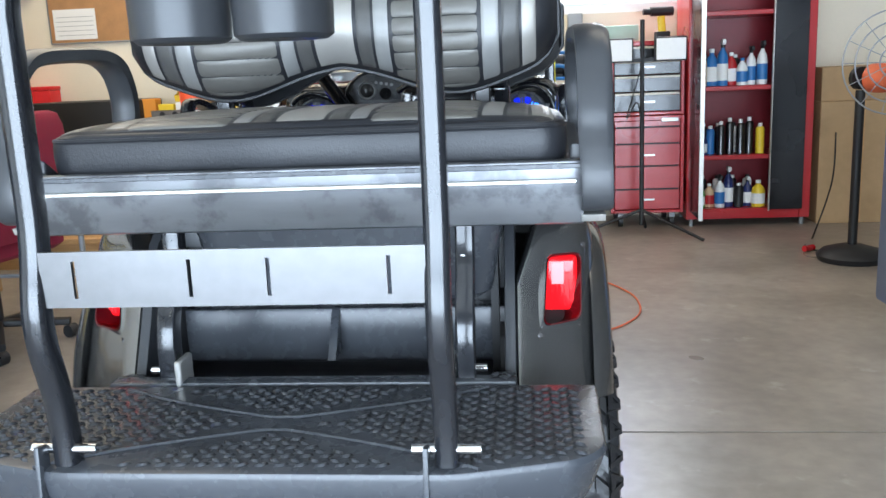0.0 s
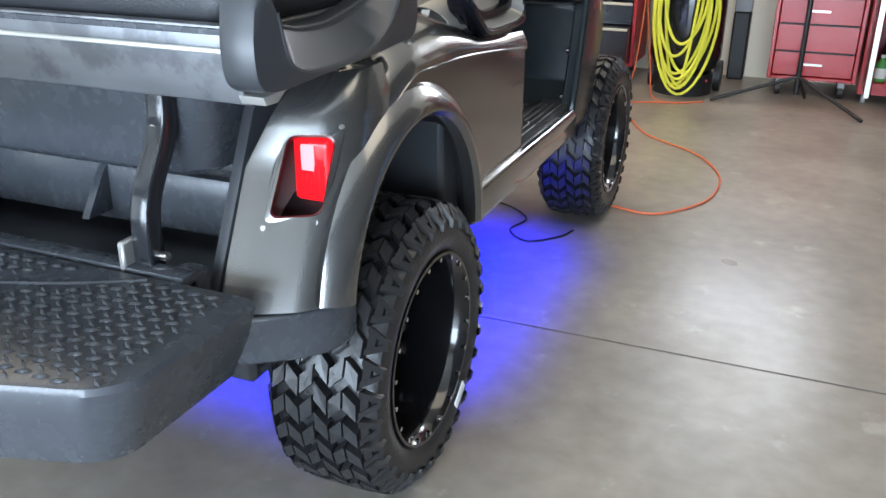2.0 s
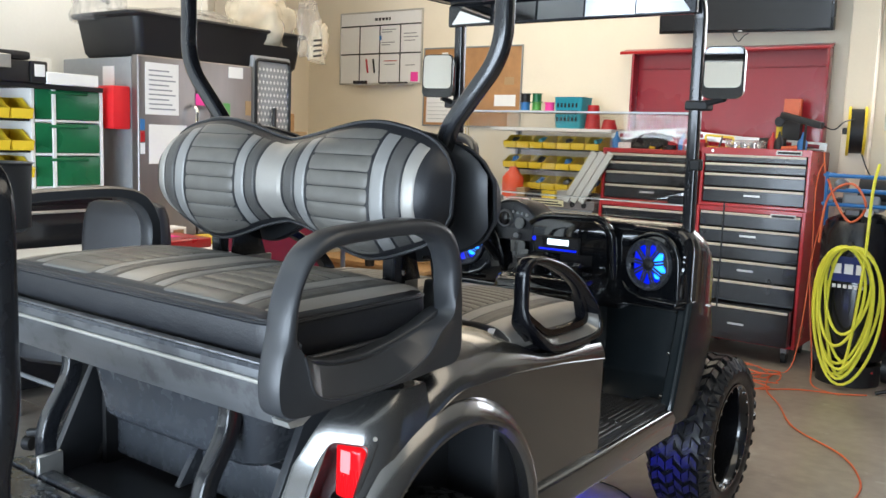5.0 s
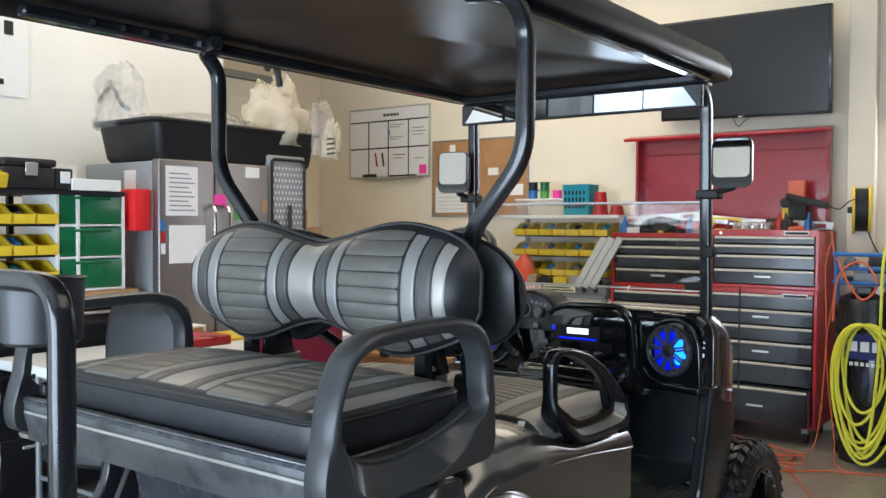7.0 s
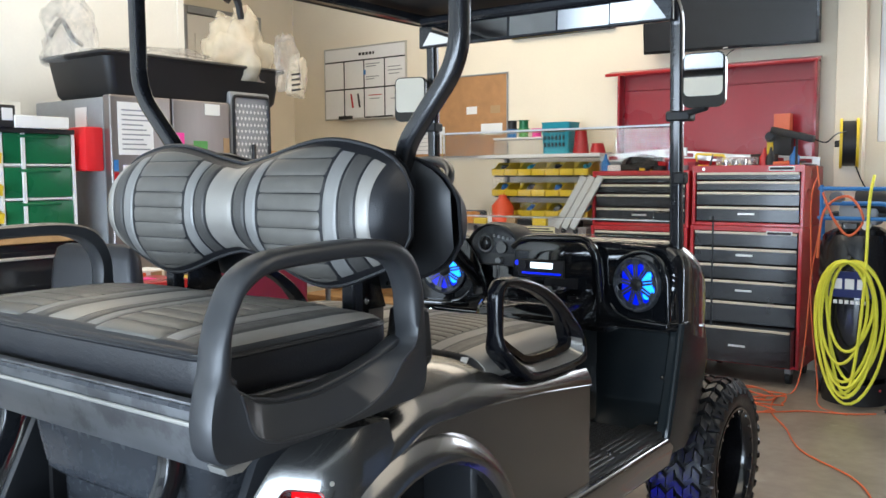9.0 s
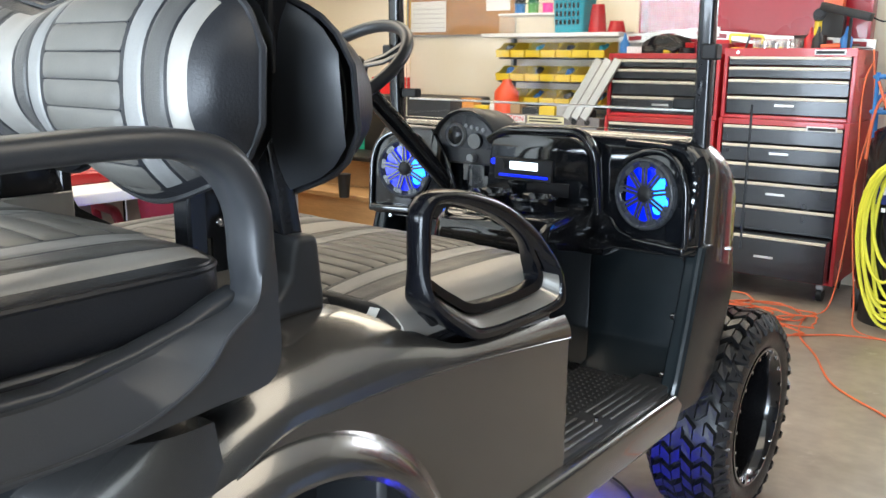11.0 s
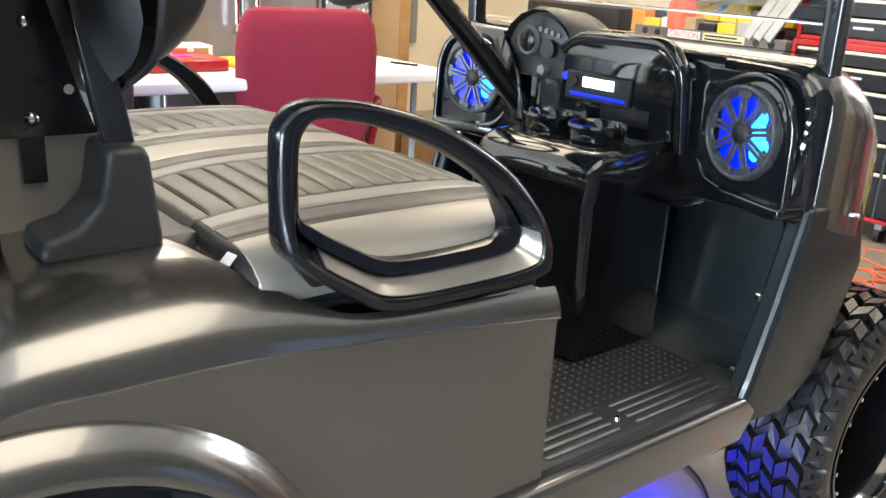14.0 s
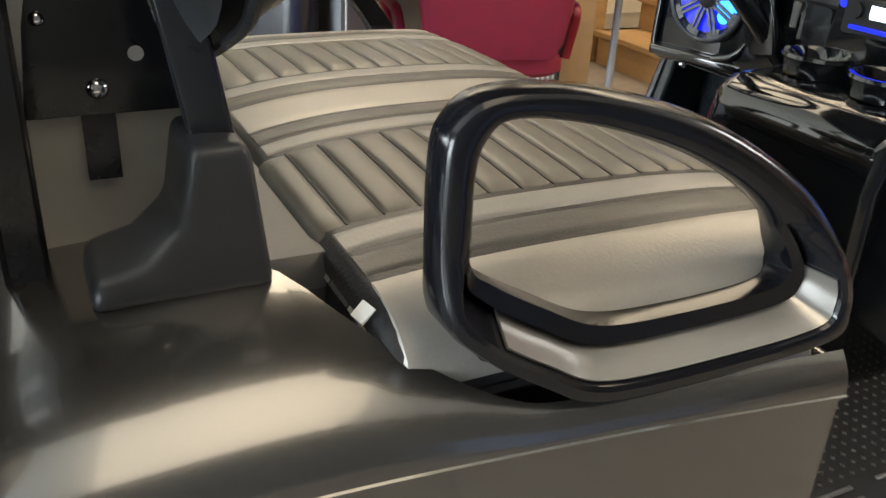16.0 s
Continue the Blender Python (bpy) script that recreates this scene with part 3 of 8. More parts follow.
part("wire", sweep_bm(smooth_path([(-0.05, -0.02, 0.11), (-0.02, -0.03, 0.06), (0.0, -0.02, 0.05), (0.03, -0.03, 0.08), (0.06, -0.02, 0.10)]), circle(0.003, 6)), M["dark"], _wire)

# whiteboard and cork board
_wb = thing("whiteboard", (-3.68, 4.60, 1.765), "white dry-erase planner board with black grid and pens", "whiteboard")
part("board", box_bm(-0.465, 0.465, -0.016, -0.002, 0.01, 0.625), M["white"], _wb)
for _q in ((-0.475, 0.475, -0.022, -0.002, 0.0, 0.012), (-0.475, 0.475, -0.022, -0.002, 0.622, 0.634), (-0.475, -0.463, -0.022, -0.002, 0.012, 0.622), (0.463, 0.475, -0.022, -0.002, 0.012, 0.622)):
    part("rail", box_bm(*_q, 0.002), M["alu"], _wb)
for _x in (-0.235, 0.0, 0.235):
    part("grid_line", box_bm(_x - 0.006, _x + 0.006, -0.0175, -0.0155, 0.012, 0.515), M["dark"], _wb)
for _z in (0.51, 0.265):
    part("grid_line", box_bm(-0.462, 0.462, -0.0177, -0.0155, _z - 0.006, _z + 0.006), M["dark"], _wb)
for _k, (_x, _z, _w) in enumerate(((0.02, 0.47, 0.16), (0.02, 0.45, 0.12), (0.02, 0.36, 0.15), (0.02, 0.34, 0.10), (0.27, 0.43, 0.14), (0.27, 0.40, 0.16), (0.28, 0.37, 0.12), (0.05, 0.20, 0.15), (0.06, 0.17, 0.12), (0.30, 0.16, 0.10), (-0.06, 0.555, 0.03), (-0.02, 0.555, 0.03), (0.02, 0.555, 0.03), (0.06, 0.555, 0.03), (0.10, 0.555, 0.02))):
    part("scribble", box_bm(_x, _x + _w, -0.0170, -0.0155, _z - 0.004, _z + (0.02 if _z > 0.55 else 0.004)), M["dark"] if _k > 9 else (M["greymetal"] if _k != 7 else M["red"]), _wb)
part("tray", box_bm(-0.25, 0.40, -0.06, -0.016, -0.012, 0.0, 0.003), M["alu"], _wb)
part("eraser", box_bm(-0.28, -0.13, -0.055, -0.02, 0.0, 0.03, 0.006), M["dark"], _wb)
for _x in (0.03, 0.12, 0.20, 0.27):
    part("marker", cyl_between((_x, -0.04, 0.008), (_x + 0.07, -0.04, 0.008), 0.008, 8), M["dark"], _wb)
for _x, _c in ((-0.13, "red"), (-0.05, "dark")):
    part("magnet_pen", cyl_between((_x, -0.022, 0.10), (_x - 0.02, -0.022, 0.22), 0.008, 8), M[_c], _wb)
part("note", box_bm(0.36, 0.44, -0.019, -0.0155, 0.02, 0.10), M["pink"], _wb)
part("note", box_bm(-0.005, 0.02, -0.019, -0.0155, 0.38, 0.42), M["blue"], _wb)

_cb = thing("cork_board", (-2.69, 4.60, 1.42), "framed cork notice board with pinned papers", "notice board")
part("cork_panel", box_bm(-0.48, 0.48, -0.012, -0.002, 0.0, 0.63), M["cork"], _cb)
for _q in ((-0.49, 0.49, -0.018, -0.002, -0.012, 0.0), (-0.49, 0.49, -0.018, -0.002, 0.63, 0.642), (-0.49, -0.48, -0.018, -0.002, 0.0, 0.63), (0.48, 0.49, -0.018, -0.002, 0.0, 0.63)):
    part("rail", box_bm(*_q, 0.002), M["greymetal"], _cb)
for _x0, _x1, _z0, _z1 in ((-0.45, -0.12, 0.02, 0.24), (0.10, 0.20, 0.33, 0.39), (-0.30, -0.24, 0.54, 0.60), (0.24, 0.44, 0.16, 0.25)):
    part("pinned_paper", box_bm(_x0, _x1, -0.0145, -0.012, _z0, _z1), M["paper"], _cb)
part("pinned_note", box_bm(0.33, 0.42, -0.0145, -0.012, 0.33, 0.39), M["card"], _cb)
for _k in range(5):
    part("calendar_line", box_bm(-0.43, -0.14, -0.0155, -0.0145, 0.05 + 0.033 * _k, 0.053 + 0.033 * _k), M["greymetal"], _cb)
_bn = thing("wall_banner", (-3.25, 0.72, 2.02), "white banner with black script fixed to the wall", "banner")
part("sheet", box_bm(0.0, 0.006, -0.9, 0.31, 0.0, 0.75), M["paper"], _bn)
for _y, _z, _w in ((0.12, 0.33, 0.06), (0.20, 0.33, 0.05), (0.12, 0.19, 0.05), (0.14, 0.06, 0.06), (-0.05, 0.33, 0.20), (-0.10, 0.19, 0.28)):
    part("script_bar", box_bm(0.006, 0.008, _y - _w / 2, _y + _w / 2, _z, _z + (0.075 if _z > 0.3 else 0.03)), M["dark"], _bn)

# refrigerator with tub on top
_fr = thing("refrigerator", (-2.40, 1.63, 0.0), "stainless double-door refrigerator with papers and magnets", "refrigerator")
part("cabinet_body", box_bm(-0.68, -0.06, -0.37, 0.37, 0.03, 1.665, 0.01, 2), M["greymetal"], _fr)
for _y0, _y1 in ((-0.37, -0.015), (-0.005, 0.37)):
    _d = part("fridge_door", box_bm(-0.06, 0.0, _y0, _y1, 0.06, 1.675, 0.012, 3), M["stainless"], _fr, "brushed steel door")
    _yh = -0.05 if _y1 < 0 else 0.045
    part("fridge_handle", sweep_bm(rounded_path([(0.0, _yh, 0.85), (0.05, _yh, 0.87), (0.05, _yh, 1.42), (0.0, _yh, 1.44)], 0.03), circle(0.011, 8), up=(0, 1, 0)), M["chrome"], _d)
for _y0, _y1, _z0, _z1, _c in ((-0.33, -0.13, 1.38, 1.64, "paper"), (-0.31, -0.08, 1.13, 1.33, "paper"), (0.10, 0.26, 1.12, 1.30, "paper"), (-0.02, 0.06, 1.44, 1.50, "pink"), (0.12, 0.21, 1.36, 1.46, "green"), (0.20, 0.30, 1.60, 1.66, "paper"), (0.32, 0.36, 1.40, 1.48, "card")):
    part("fridge_note", box_bm(0.0, 0.003, _y0, _y1, _z0, _z1), BOTTLES["green"] if _c == "green" else M[_c], _fr)
for _k in range(9):
    part("text_bar", box_bm(0.003, 0.004, -0.31, -0.15 - 0.02 * (_k % 3), 1.405 + 0.024 * _k, 1.412 + 0.024 * _k), M["greymetal"], _fr)
part("side_sticker", box_bm(-0.30, -0.20, -0.374, -0.369, 1.50, 1.62), M["paper"], _fr)
for _z, _c in ((1.30, "blue"), (1.24, "red"), (1.18, "paper")):
    part("side_sticker", box_bm(0.0, 0.003, -0.36, -0.335, _z, _z + 0.055), M[_c], _fr)
part("wall_box", box_bm(-0.29, -0.06, -0.47, -0.372, 1.30, 1.515, 0.012, 2), M["brightred"], _fr, "red plastic box fixed to the refrigerator's side")
part("box_slot", box_bm(-0.19, -0.16, -0.473, -0.469, 1.36, 1.46), M["reddark"], _fr)

_tub = thing("mixing_tub", (-2.705, 1.85, 1.675), "large black plastic tub standing on the refrigerator", "tub")
_bm = loft_bm([[(x * k, y * k, z) for x, y in rounded_rect(0.56, 1.18, 0.05, 5)] for k, z in ((0.90, 0.0), (0.93, 0.02), (0.985, 0.19), (1.02, 0.20), (1.02, 0.215), (0.97, 0.21), (0.90, 0.03))])
part("tub_shell", _bm, M["dark"], _tub)
part("tub_rim", sweep_bm([(x * 1.02, y * 1.02, 0.208) for x, y in rounded_rect(0.56, 1.18, 0.05, 5)], circle(0.011, 8), closed=True), M["dark"], _tub)


def crumpled(points, seed):
    """A creased bag of the given half sizes."""
    bm = bmesh.new()
    bmesh.ops.create_icosphere(bm, subdivisions=4, radius=1)
    for v in bm.verts:
        n = noise.noise(v.co * 1.7 + Vector((seed, 0, 0))) * 0.35 + noise.noise(v.co * 4.3 + Vector((0, seed, 0))) * 0.22 + noise.noise(v.co * 9 + Vector((0, 0, seed))) * 0.10
        v.co *= 1 + n
        v.co.x *= points[0]
        v.co.y *= points[1]
        v.co.z = max(v.co.z, -0.3) * points[2]
    return bm


_bag = thing("plastic_bag", (-2.86, 1.34, 1.93), "crumpled clear plastic bag over the tub", "plastic bag")
part("bag_film", crumpled((0.16, 0.13, 0.26), 3), M["bag"], _bag)
M["bag_yellowed"] = mat("yellowed_plastic_film", (0.80, 0.72, 0.56), 0.2, scale=14, vary=0.2, alpha=0.42, rough_vary=0.05)
_bag = thing("plastic_bag", (-2.62, 2.24, 1.90), "crumpled yellowed clear plastic bag with parts inside, hanging over the tub", "plastic bag")
part("bag_film", crumpled((0.20, 0.19, 0.30), 8), M["bag_yellowed"], _bag)
part("hanging_fold", crumpled((0.05, 0.10, 0.24), 13), M["bag"], _bag, m=pose(0.27, 0.17, -0.06, 8, 0, 0))
part("hanging_fold", crumpled((0.05, 0.07, 0.18), 21), M["bag_yellowed"], _bag, m=pose(0.22, 0.27, -0.10, -10, 0, 0))
part("wrapped_part", sweep_bm(smooth_path([(0.02, -0.16, 0.02), (0.04, -0.03, 0.08), (0.04, 0.05, 0.22), (0.04, 0.01, 0.36)]), circle(0.045, 10)), mat("tan_plastic", (0.55, 0.44, 0.32), 0.4, scale=30, vary=0.25), _bag)
part("dark_grip", sweep_bm(smooth_path([(0.06, 0.00, 0.28), (0.06, -0.02, 0.37), (0.06, -0.06, 0.42), (0.05, -0.10, 0.37)]), circle(0.022, 8)), M["dark"], _bag)
for _k in range(4):
    part("print_bar", box_bm(0.0, 0.001, -0.035, 0.035, -0.006, 0.006), M["dark"], _bag, m=pose(0.325, 0.17, -0.04 - 0.03 * _k, 10, 0, 0))
_bag = thing("plastic_bag", (-2.72, 1.78, 1.89), "crumpled clear plastic sheet in the tub", "plastic bag")
part("bag_film", crumpled((0.22, 0.44, 0.08), 5), M["bag"], _bag)
_hk = thing("wall_hook", (-3.24, 1.45, 2.05), "small dark bracket fixed to the wall", "bracket")
part("hook", sweep_bm(smooth_path([(0.0, 0.0, 0.0), (0.03, 0.02, 0.06), (0.05, 0.05, 0.09), (0.06, 0.10, 0.0), (0.05, 0.16, -0.03)]), circle(0.014, 8)), M["dark"], _hk)

_ft = thing("folded_table", (-2.42, 2.17, 0.0), "grey plastic folding table standing folded on edge", "folding table")
part("table_panel", box_bm(-0.05, 0.0, -0.15, 0.15, 0.02, 1.745, 0.02, 3), M["greymetal"], _ft)
part("panel_frame", sweep_bm(rounded_path([(0.008, -0.13, 0.05), (0.008, -0.13, 1.72), (0.008, 0.13, 1.72), (0.008, 0.13, 0.05)], 0.03, closed=True), circle(0.009, 8), closed=True, up=(1, 0, 0)), M["dark"], _ft)
_bm = bmesh.new()
for _i in range(9):
    for _j in range(44):
        _cy, _cz = -0.11 + 0.0275 * _i + (0.014 if _j % 2 else 0), 0.12 + 0.036 * _j
        _q = [_bm.verts.new((0.001, _cy + a, _cz + b)) for a, b in ((-0.008, 0), (0, -0.012), (0.008, 0), (0, 0.012))]
        _t = _bm.verts.new((0.006, _cy, _cz))
        for _k in range(4):
            _bm.faces.new((_q[_k], _q[(_k + 1) % 4], _t))
tagged(part("moulded_pattern", _bm, M["white"], _ft), kind="stuff")
part("table_leg", cyl_between((0.02, -0.12, 1.35), (0.02, 0.12, 1.20), 0.012, 10), M["dark"], _ft)
part("table_leg", cyl_between((0.02, 0.0, 0.30), (0.02, 0.0, 1.45), 0.012, 10), M["dark"], _ft)
_cx = thing("cardboard_box", (-2.62, 2.45, 1.0), "brown cardboard box on a stack beside the folded table", "box")
part("carton", box_bm(-0.12, 0.12, -0.09, 0.09, -0.98, 0.32, 0.004), M["card"], _cx)

# work bench along the side wall
_wbn = thing("work_bench", (-2.52, 0.10, 0.0), "long bench with a wooden top and dark drawer units", "work bench")
part("bench_top", box_bm(-0.68, 0.03, -1.9, 1.10, 0.965, 1.005, 0.004), M["wood"], _wbn)
for _y0 in (-1.85, -1.11, -0.37, 0.37):
    _u = part("drawer_unit", box_bm(-0.65, 0.0, _y0, _y0 + 0.72, 0.05, 0.962, 0.004), M["blackenamel"], _wbn)
    for _z in (0.10, 0.40, 0.70):
        _d = part("bench_drawer", box_bm(0.0, 0.012, _y0 + 0.02, _y0 + 0.70, _z, _z + 0.24 if _z < 0.6 else 0.93, 0.003), M["blackenamel"], _u)
        part("bar_handle", box_bm(0.012, 0.03, _y0 + 0.12, _y0 + 0.60, _z + 0.19, _z + 0.205, 0.003), M["alu"], _d)

_gd = thing("drawer_tower", (-2.50, 0.945, 1.005), "white plastic tower with three translucent green drawers on the bench", "drawer tower")
_bm = bmesh.new()
for _q in ((-0.32, 0.0, -0.185, -0.165, 0, 0.485), (-0.32, 0.0, 0.165, 0.185, 0, 0.485), (-0.32, 0.0, -0.165, 0.165, 0, 0.015), (-0.32, 0.0, -0.165, 0.165, 0.16, 0.172), (-0.32, 0.0, -0.165, 0.165, 0.318, 0.33), (-0.32, 0.0, -0.185, 0.185, 0.472, 0.49)):
    add_box(_bm, *_q, 0.004)
add_box(_bm, -0.004, 0.008, -0.085, -0.065, 0.0, 0.485, 0.003)
part("tower_frame", _bm, M["white"], _gd)
for _z in (0.016, 0.173, 0.331):
    _d = part("green_drawer", box_bm(-0.30, 0.002, -0.163, 0.163, _z, _z + 0.14, 0.008, 2), M["greenp"], _gd, "translucent green drawer")
    part("drawer_lip", box_bm(0.002, 0.012, -0.10, 0.10, _z + 0.118, _z + 0.132, 0.004), M["greenp"], _d)


def bin_rack(name, x, y0, y1, zs, label, axis="y", group="bin racks", shelf="dark"):
    """Rows of open-fronted yellow bins on shelves; they face +x, or -y for axis x."""
    turn = 0 if axis == "y" else -90
    t = thing(name, (x, (y0 + y1) / 2, zs[0]) if axis == "y" else ((y0 + y1) / 2, x, zs[0]), label, "bin rack", group)
    t.rotation_euler = (0, 0, radians(turn))
    n = max(2, round((y1 - y0) / 0.11))
    w = (y1 - y0) / n
    first = None
    for z in zs:
        part("rack_shelf", box_bm(-0.22, 0.0, -(y1 - y0) / 2, (y1 - y0) / 2, z - zs[0] - 0.012, z - zs[0], 0.002), M[shelf], t)
        for k in range(n):
            m = pose(0, -(y1 - y0) / 2 + w * (k + 0.5), z - zs[0])
            if first is None:
                bm = plate_bm([(-0.18, 0.0), (0.03, 0.0), (0.045, 0.045), (0.0, 0.055), (-0.06, 0.095), (-0.18, 0.095)], "y", -w / 2 + 0.003, -w / 2 + 0.007)
                for a, b in ((-w / 2 + 0.007, w / 2 - 0.007),):
                    add_box(bm, -0.18, 0.03, a, b, 0.0, 0.004)
                    add_box(bm, -0.18, -0.176, a, b, 0.004, 0.095)
                    add_box(bm, 0.03, 0.042, a, b, 0.002, 0.045)
                join(bm, plate_bm([(-0.18, 0.0), (0.03, 0.0), (0.045, 0.045), (0.0, 0.055), (-0.06, 0.095), (-0.18, 0.095)], "y", w / 2 - 0.007, w / 2 - 0.003))
                first = part("yellow_bin", bm, M["yellow"], t, smooth=False, m=m)
            else:
                share("yellow_bin", first, m, t)
            if k % 2 == 0:
                part("loose_part", crumpled((0.07, w * 0.35, 0.05), k + int(z * 100)), M[("dark", "steel", "teal", "blue")[(k + int(z * 10)) % 4]], t, m=pose(-0.09, -(y1 - y0) / 2 + w * (k + 0.5), z - zs[0] + 0.03))
    return t


bin_rack("bin_rack", -2.50, -0.35, 0.755, (1.065, 1.19, 1.335), "rack of open yellow parts bins above the bench")
_sh = thing("wall_shelf", (-2.62, 0.2, 1.475), "dark shelf above the yellow bins, piled with tools", "shelf")
part("shelf_board", box_bm(-0.40, 0.14, -0.70, 0.92, 0.0, 0.022, 0.003), M["dark"], _sh)
for _y in (-0.68, 0.57):
    part("shelf_post", box_bm(-0.38, -0.35, _y, _y + 0.03, -0.47, 0.0, 0.003), M["dark"], _sh)
_tb = thing("tool_box", (-2.58, 0.62, 1.497), "dark plastic tool box with a silver latch on the shelf", "tool box")
part("box_body", box_bm(-0.12, 0.12, -0.12, 0.12, 0, 0.10, 0.01, 2), M["dark"], _tb)
part("box_lid", box_bm(-0.125, 0.125, -0.125, 0.125, 0.102, 0.14, 0.015, 2), M["dark"], _tb)
part("latch", box_bm(0.125, 0.132, -0.03, 0.03, 0.06, 0.12, 0.003), M["alu"], _tb)
_yb = thing("parts_bin", (-2.52, 0.45, 1.497), "single yellow parts bin on the shelf", "bin")
part("bin_shell", plate_bm([(-0.10, 0.0), (0.06, 0.0), (0.08, 0.06), (0.0, 0.09), (-0.10, 0.09)], "y", -0.06, 0.06, 0.003), M["yellow"], _yb)
_wr = thing("white_carton", (-2.52, 0.93, 1.497), "open white carton with papers on the shelf", "box")
part("carton", box_bm(-0.14, 0.08, -0.12, 0.14, 0, 0.055, 0.003), M["paper"], _wr)
part("flap", box_bm(-0.10, -0.09, -0.12, 0.0, 0.05, 0.13, 0.002), M["paper"], _wr)
_el = thing("meter", (-2.50, 0.78, 1.497), "white and black meter on the shelf", "meter")
part("meter_case", box_bm(-0.05, 0.05, -0.04, 0.04, 0, 0.10, 0.008, 2), M["dark"], _el)
part("meter_face", box_bm(0.05, 0.054, -0.025, 0.025, 0.03, 0.085, 0.002), M["white"], _el)

# white folding table with things on it
_ta = thing("folding_table", (-2.05, 1.35, 0.0), "white plastic folding table strewn with binders", "table")
part("table_top", box_bm(-0.33, 0.33, -0.95, 0.93, 0.705, 0.75, 0.012, 3), M["white"], _ta)
for _y in (-0.78, 0.76):
    for _x in (-0.27, 0.27):
        part("table_leg", cyl_between((_x, _y, 0.0), (_x, _y, 0.705), 0.014, 10), M["greymetal"], _ta)
    part("leg_brace", cyl_between((-0.27, _y, 0.2), (0.27, _y, 0.2), 0.010, 8), M["greymetal"], _ta)
_bi = thing("binder", (-2.06, 1.18, 0.75), "red ring binder with a pink note lying on the table", "binder")
part("cover", box_bm(-0.13, 0.13, -0.16, 0.16, 0.0, 0.045, 0.005), M["red"], _bi)
part("sticky_note", box_bm(-0.05, 0.02, -0.02, 0.06, 0.045, 0.047), M["pink"], _bi)
_bk = thing("paper_stack", (-2.25, 1.15, 0.75), "stack of papers with coloured index tabs on the table", "papers")
part("sheet_block", box_bm(-0.08, 0.06, -0.24, 0.24, 0.0, 0.07, 0.003), M["paper"], _bk)
for _k, _c in enumerate(("pink", "yellow", "green", "orange", "card")):
    part("tab", box_bm(0.06, 0.064, -0.20 + 0.09 * _k, -0.14 + 0.09 * _k, 0.01, 0.06), BOTTLES["green"] if _c == "green" else M[_c], _bk)
_fo = thing("envelope", (-2.12, 1.52, 0.75), "yellow padded envelope on the table", "envelope")
part("sheet", box_bm(-0.12, 0.12, -0.13, 0.13, 0.0, 0.02, 0.006), M["yellow"], _fo)
_bo = thing("drink_bottle", (-1.98, 1.95, 0.75), "small clear bottle with an orange cap on the table", "bottle")
part("bottle", turned_bm([(0, 0), (0.03, 0.002), (0.032, 0.10), (0.014, 0.135), (0.013, 0.15), (0, 0.15)], 16), M["white"], _bo)
part("cap", turned_bm([(0.016, 0.145), (0.016, 0.17), (0, 0.17)], 12), M["orange"], _bo)
_rag = thing("paper_pile", (-1.92, 2.12, 0.75), "loose papers and a pen on the table", "papers")
part("sheet", box_bm(-0.12, 0.1, -0.08, 0.1, 0, 0.006), M["paper"], _rag)
part("pen", cyl_between((-0.05, 0.0, 0.012), (0.08, 0.05, 0.012), 0.005, 8), M["dark"], _rag)


def office_chair(name, x, y, turn, material, label, wide=0.86):
    c = thing(name, (x, y, 0), label, "office chair")
    c.rotation_euler = (0, 0, radians(turn))
    c.scale = (wide, 0.86, 0.97)
    part("chair_seat", loft_bm([[(px * k, py * k, z) for px, py in rounded_rect(0.5, 0.48, 0.09, 5)] for k, z in ((0.9, 0.42), (1.0, 0.44), (1.0, 0.48), (0.93, 0.51), (0.6, 0.52))]), material, c)
    bm = loft_bm([[(px * w, -0.25 - 0.05 * (z - 0.5) + py, z) for px, py in rounded_rect(0.48, d, d * 0.45, 4)] for w, d, z in ((0.80, 0.06, 0.50), (0.92, 0.09, 0.56), (1.0, 0.10, 0.70), (1.0, 0.10, 0.88), (0.95, 0.09, 0.97), (0.86, 0.07, 1.02), (0.70, 0.04, 1.035))])
    part("chair_back", bm, material, c)
    for s in (1, -1):
        part("armrest", sweep_bm(rounded_path([(s * 0.26, -0.16, 0.48), (s * 0.29, -0.16, 0.66), (s * 0.29, 0.14, 0.66), (s * 0.26, 0.14, 0.48)], 0.05), rounded_rect(0.035, 0.03, 0.01), up=(1, 0, 0)), M["reddark"] if wide > 1 else M["greymetal"], c)
    part("gas_lift", join(bmesh.new(), cyl_bm(0.03, 0.34, 14), Matrix.Translation((0, 0, 0.1))), M["dark"], c)
    for k in range(5):
        a = 2 * math.pi * k / 5 + 0.3
        leg = part("chair_foot", sweep_bm([(0.02 * math.cos(a), 0.02 * math.sin(a), 0.11), (0.30 * math.cos(a), 0.30 * math.sin(a), 0.075)], rounded_rect(0.045, 0.03, 0.008)), M["dark"], c)
        part("castor", cyl_between((0.30 * math.cos(a) - 0.02, 0.30 * math.sin(a), 0.03), (0.30 * math.cos(a) + 0.02, 0.30 * math.sin(a), 0.03), 0.03, 14), M["dark"], leg)
    return c


office_chair("office_chair", -1.93, 1.60, 78, M["fabric"], "dark red upholstered office chair by the white table", 1.14)
office_chair("office_chair", -1.68, 0.54, 200, M["vinyl"], "black vinyl office chair beside the bench")

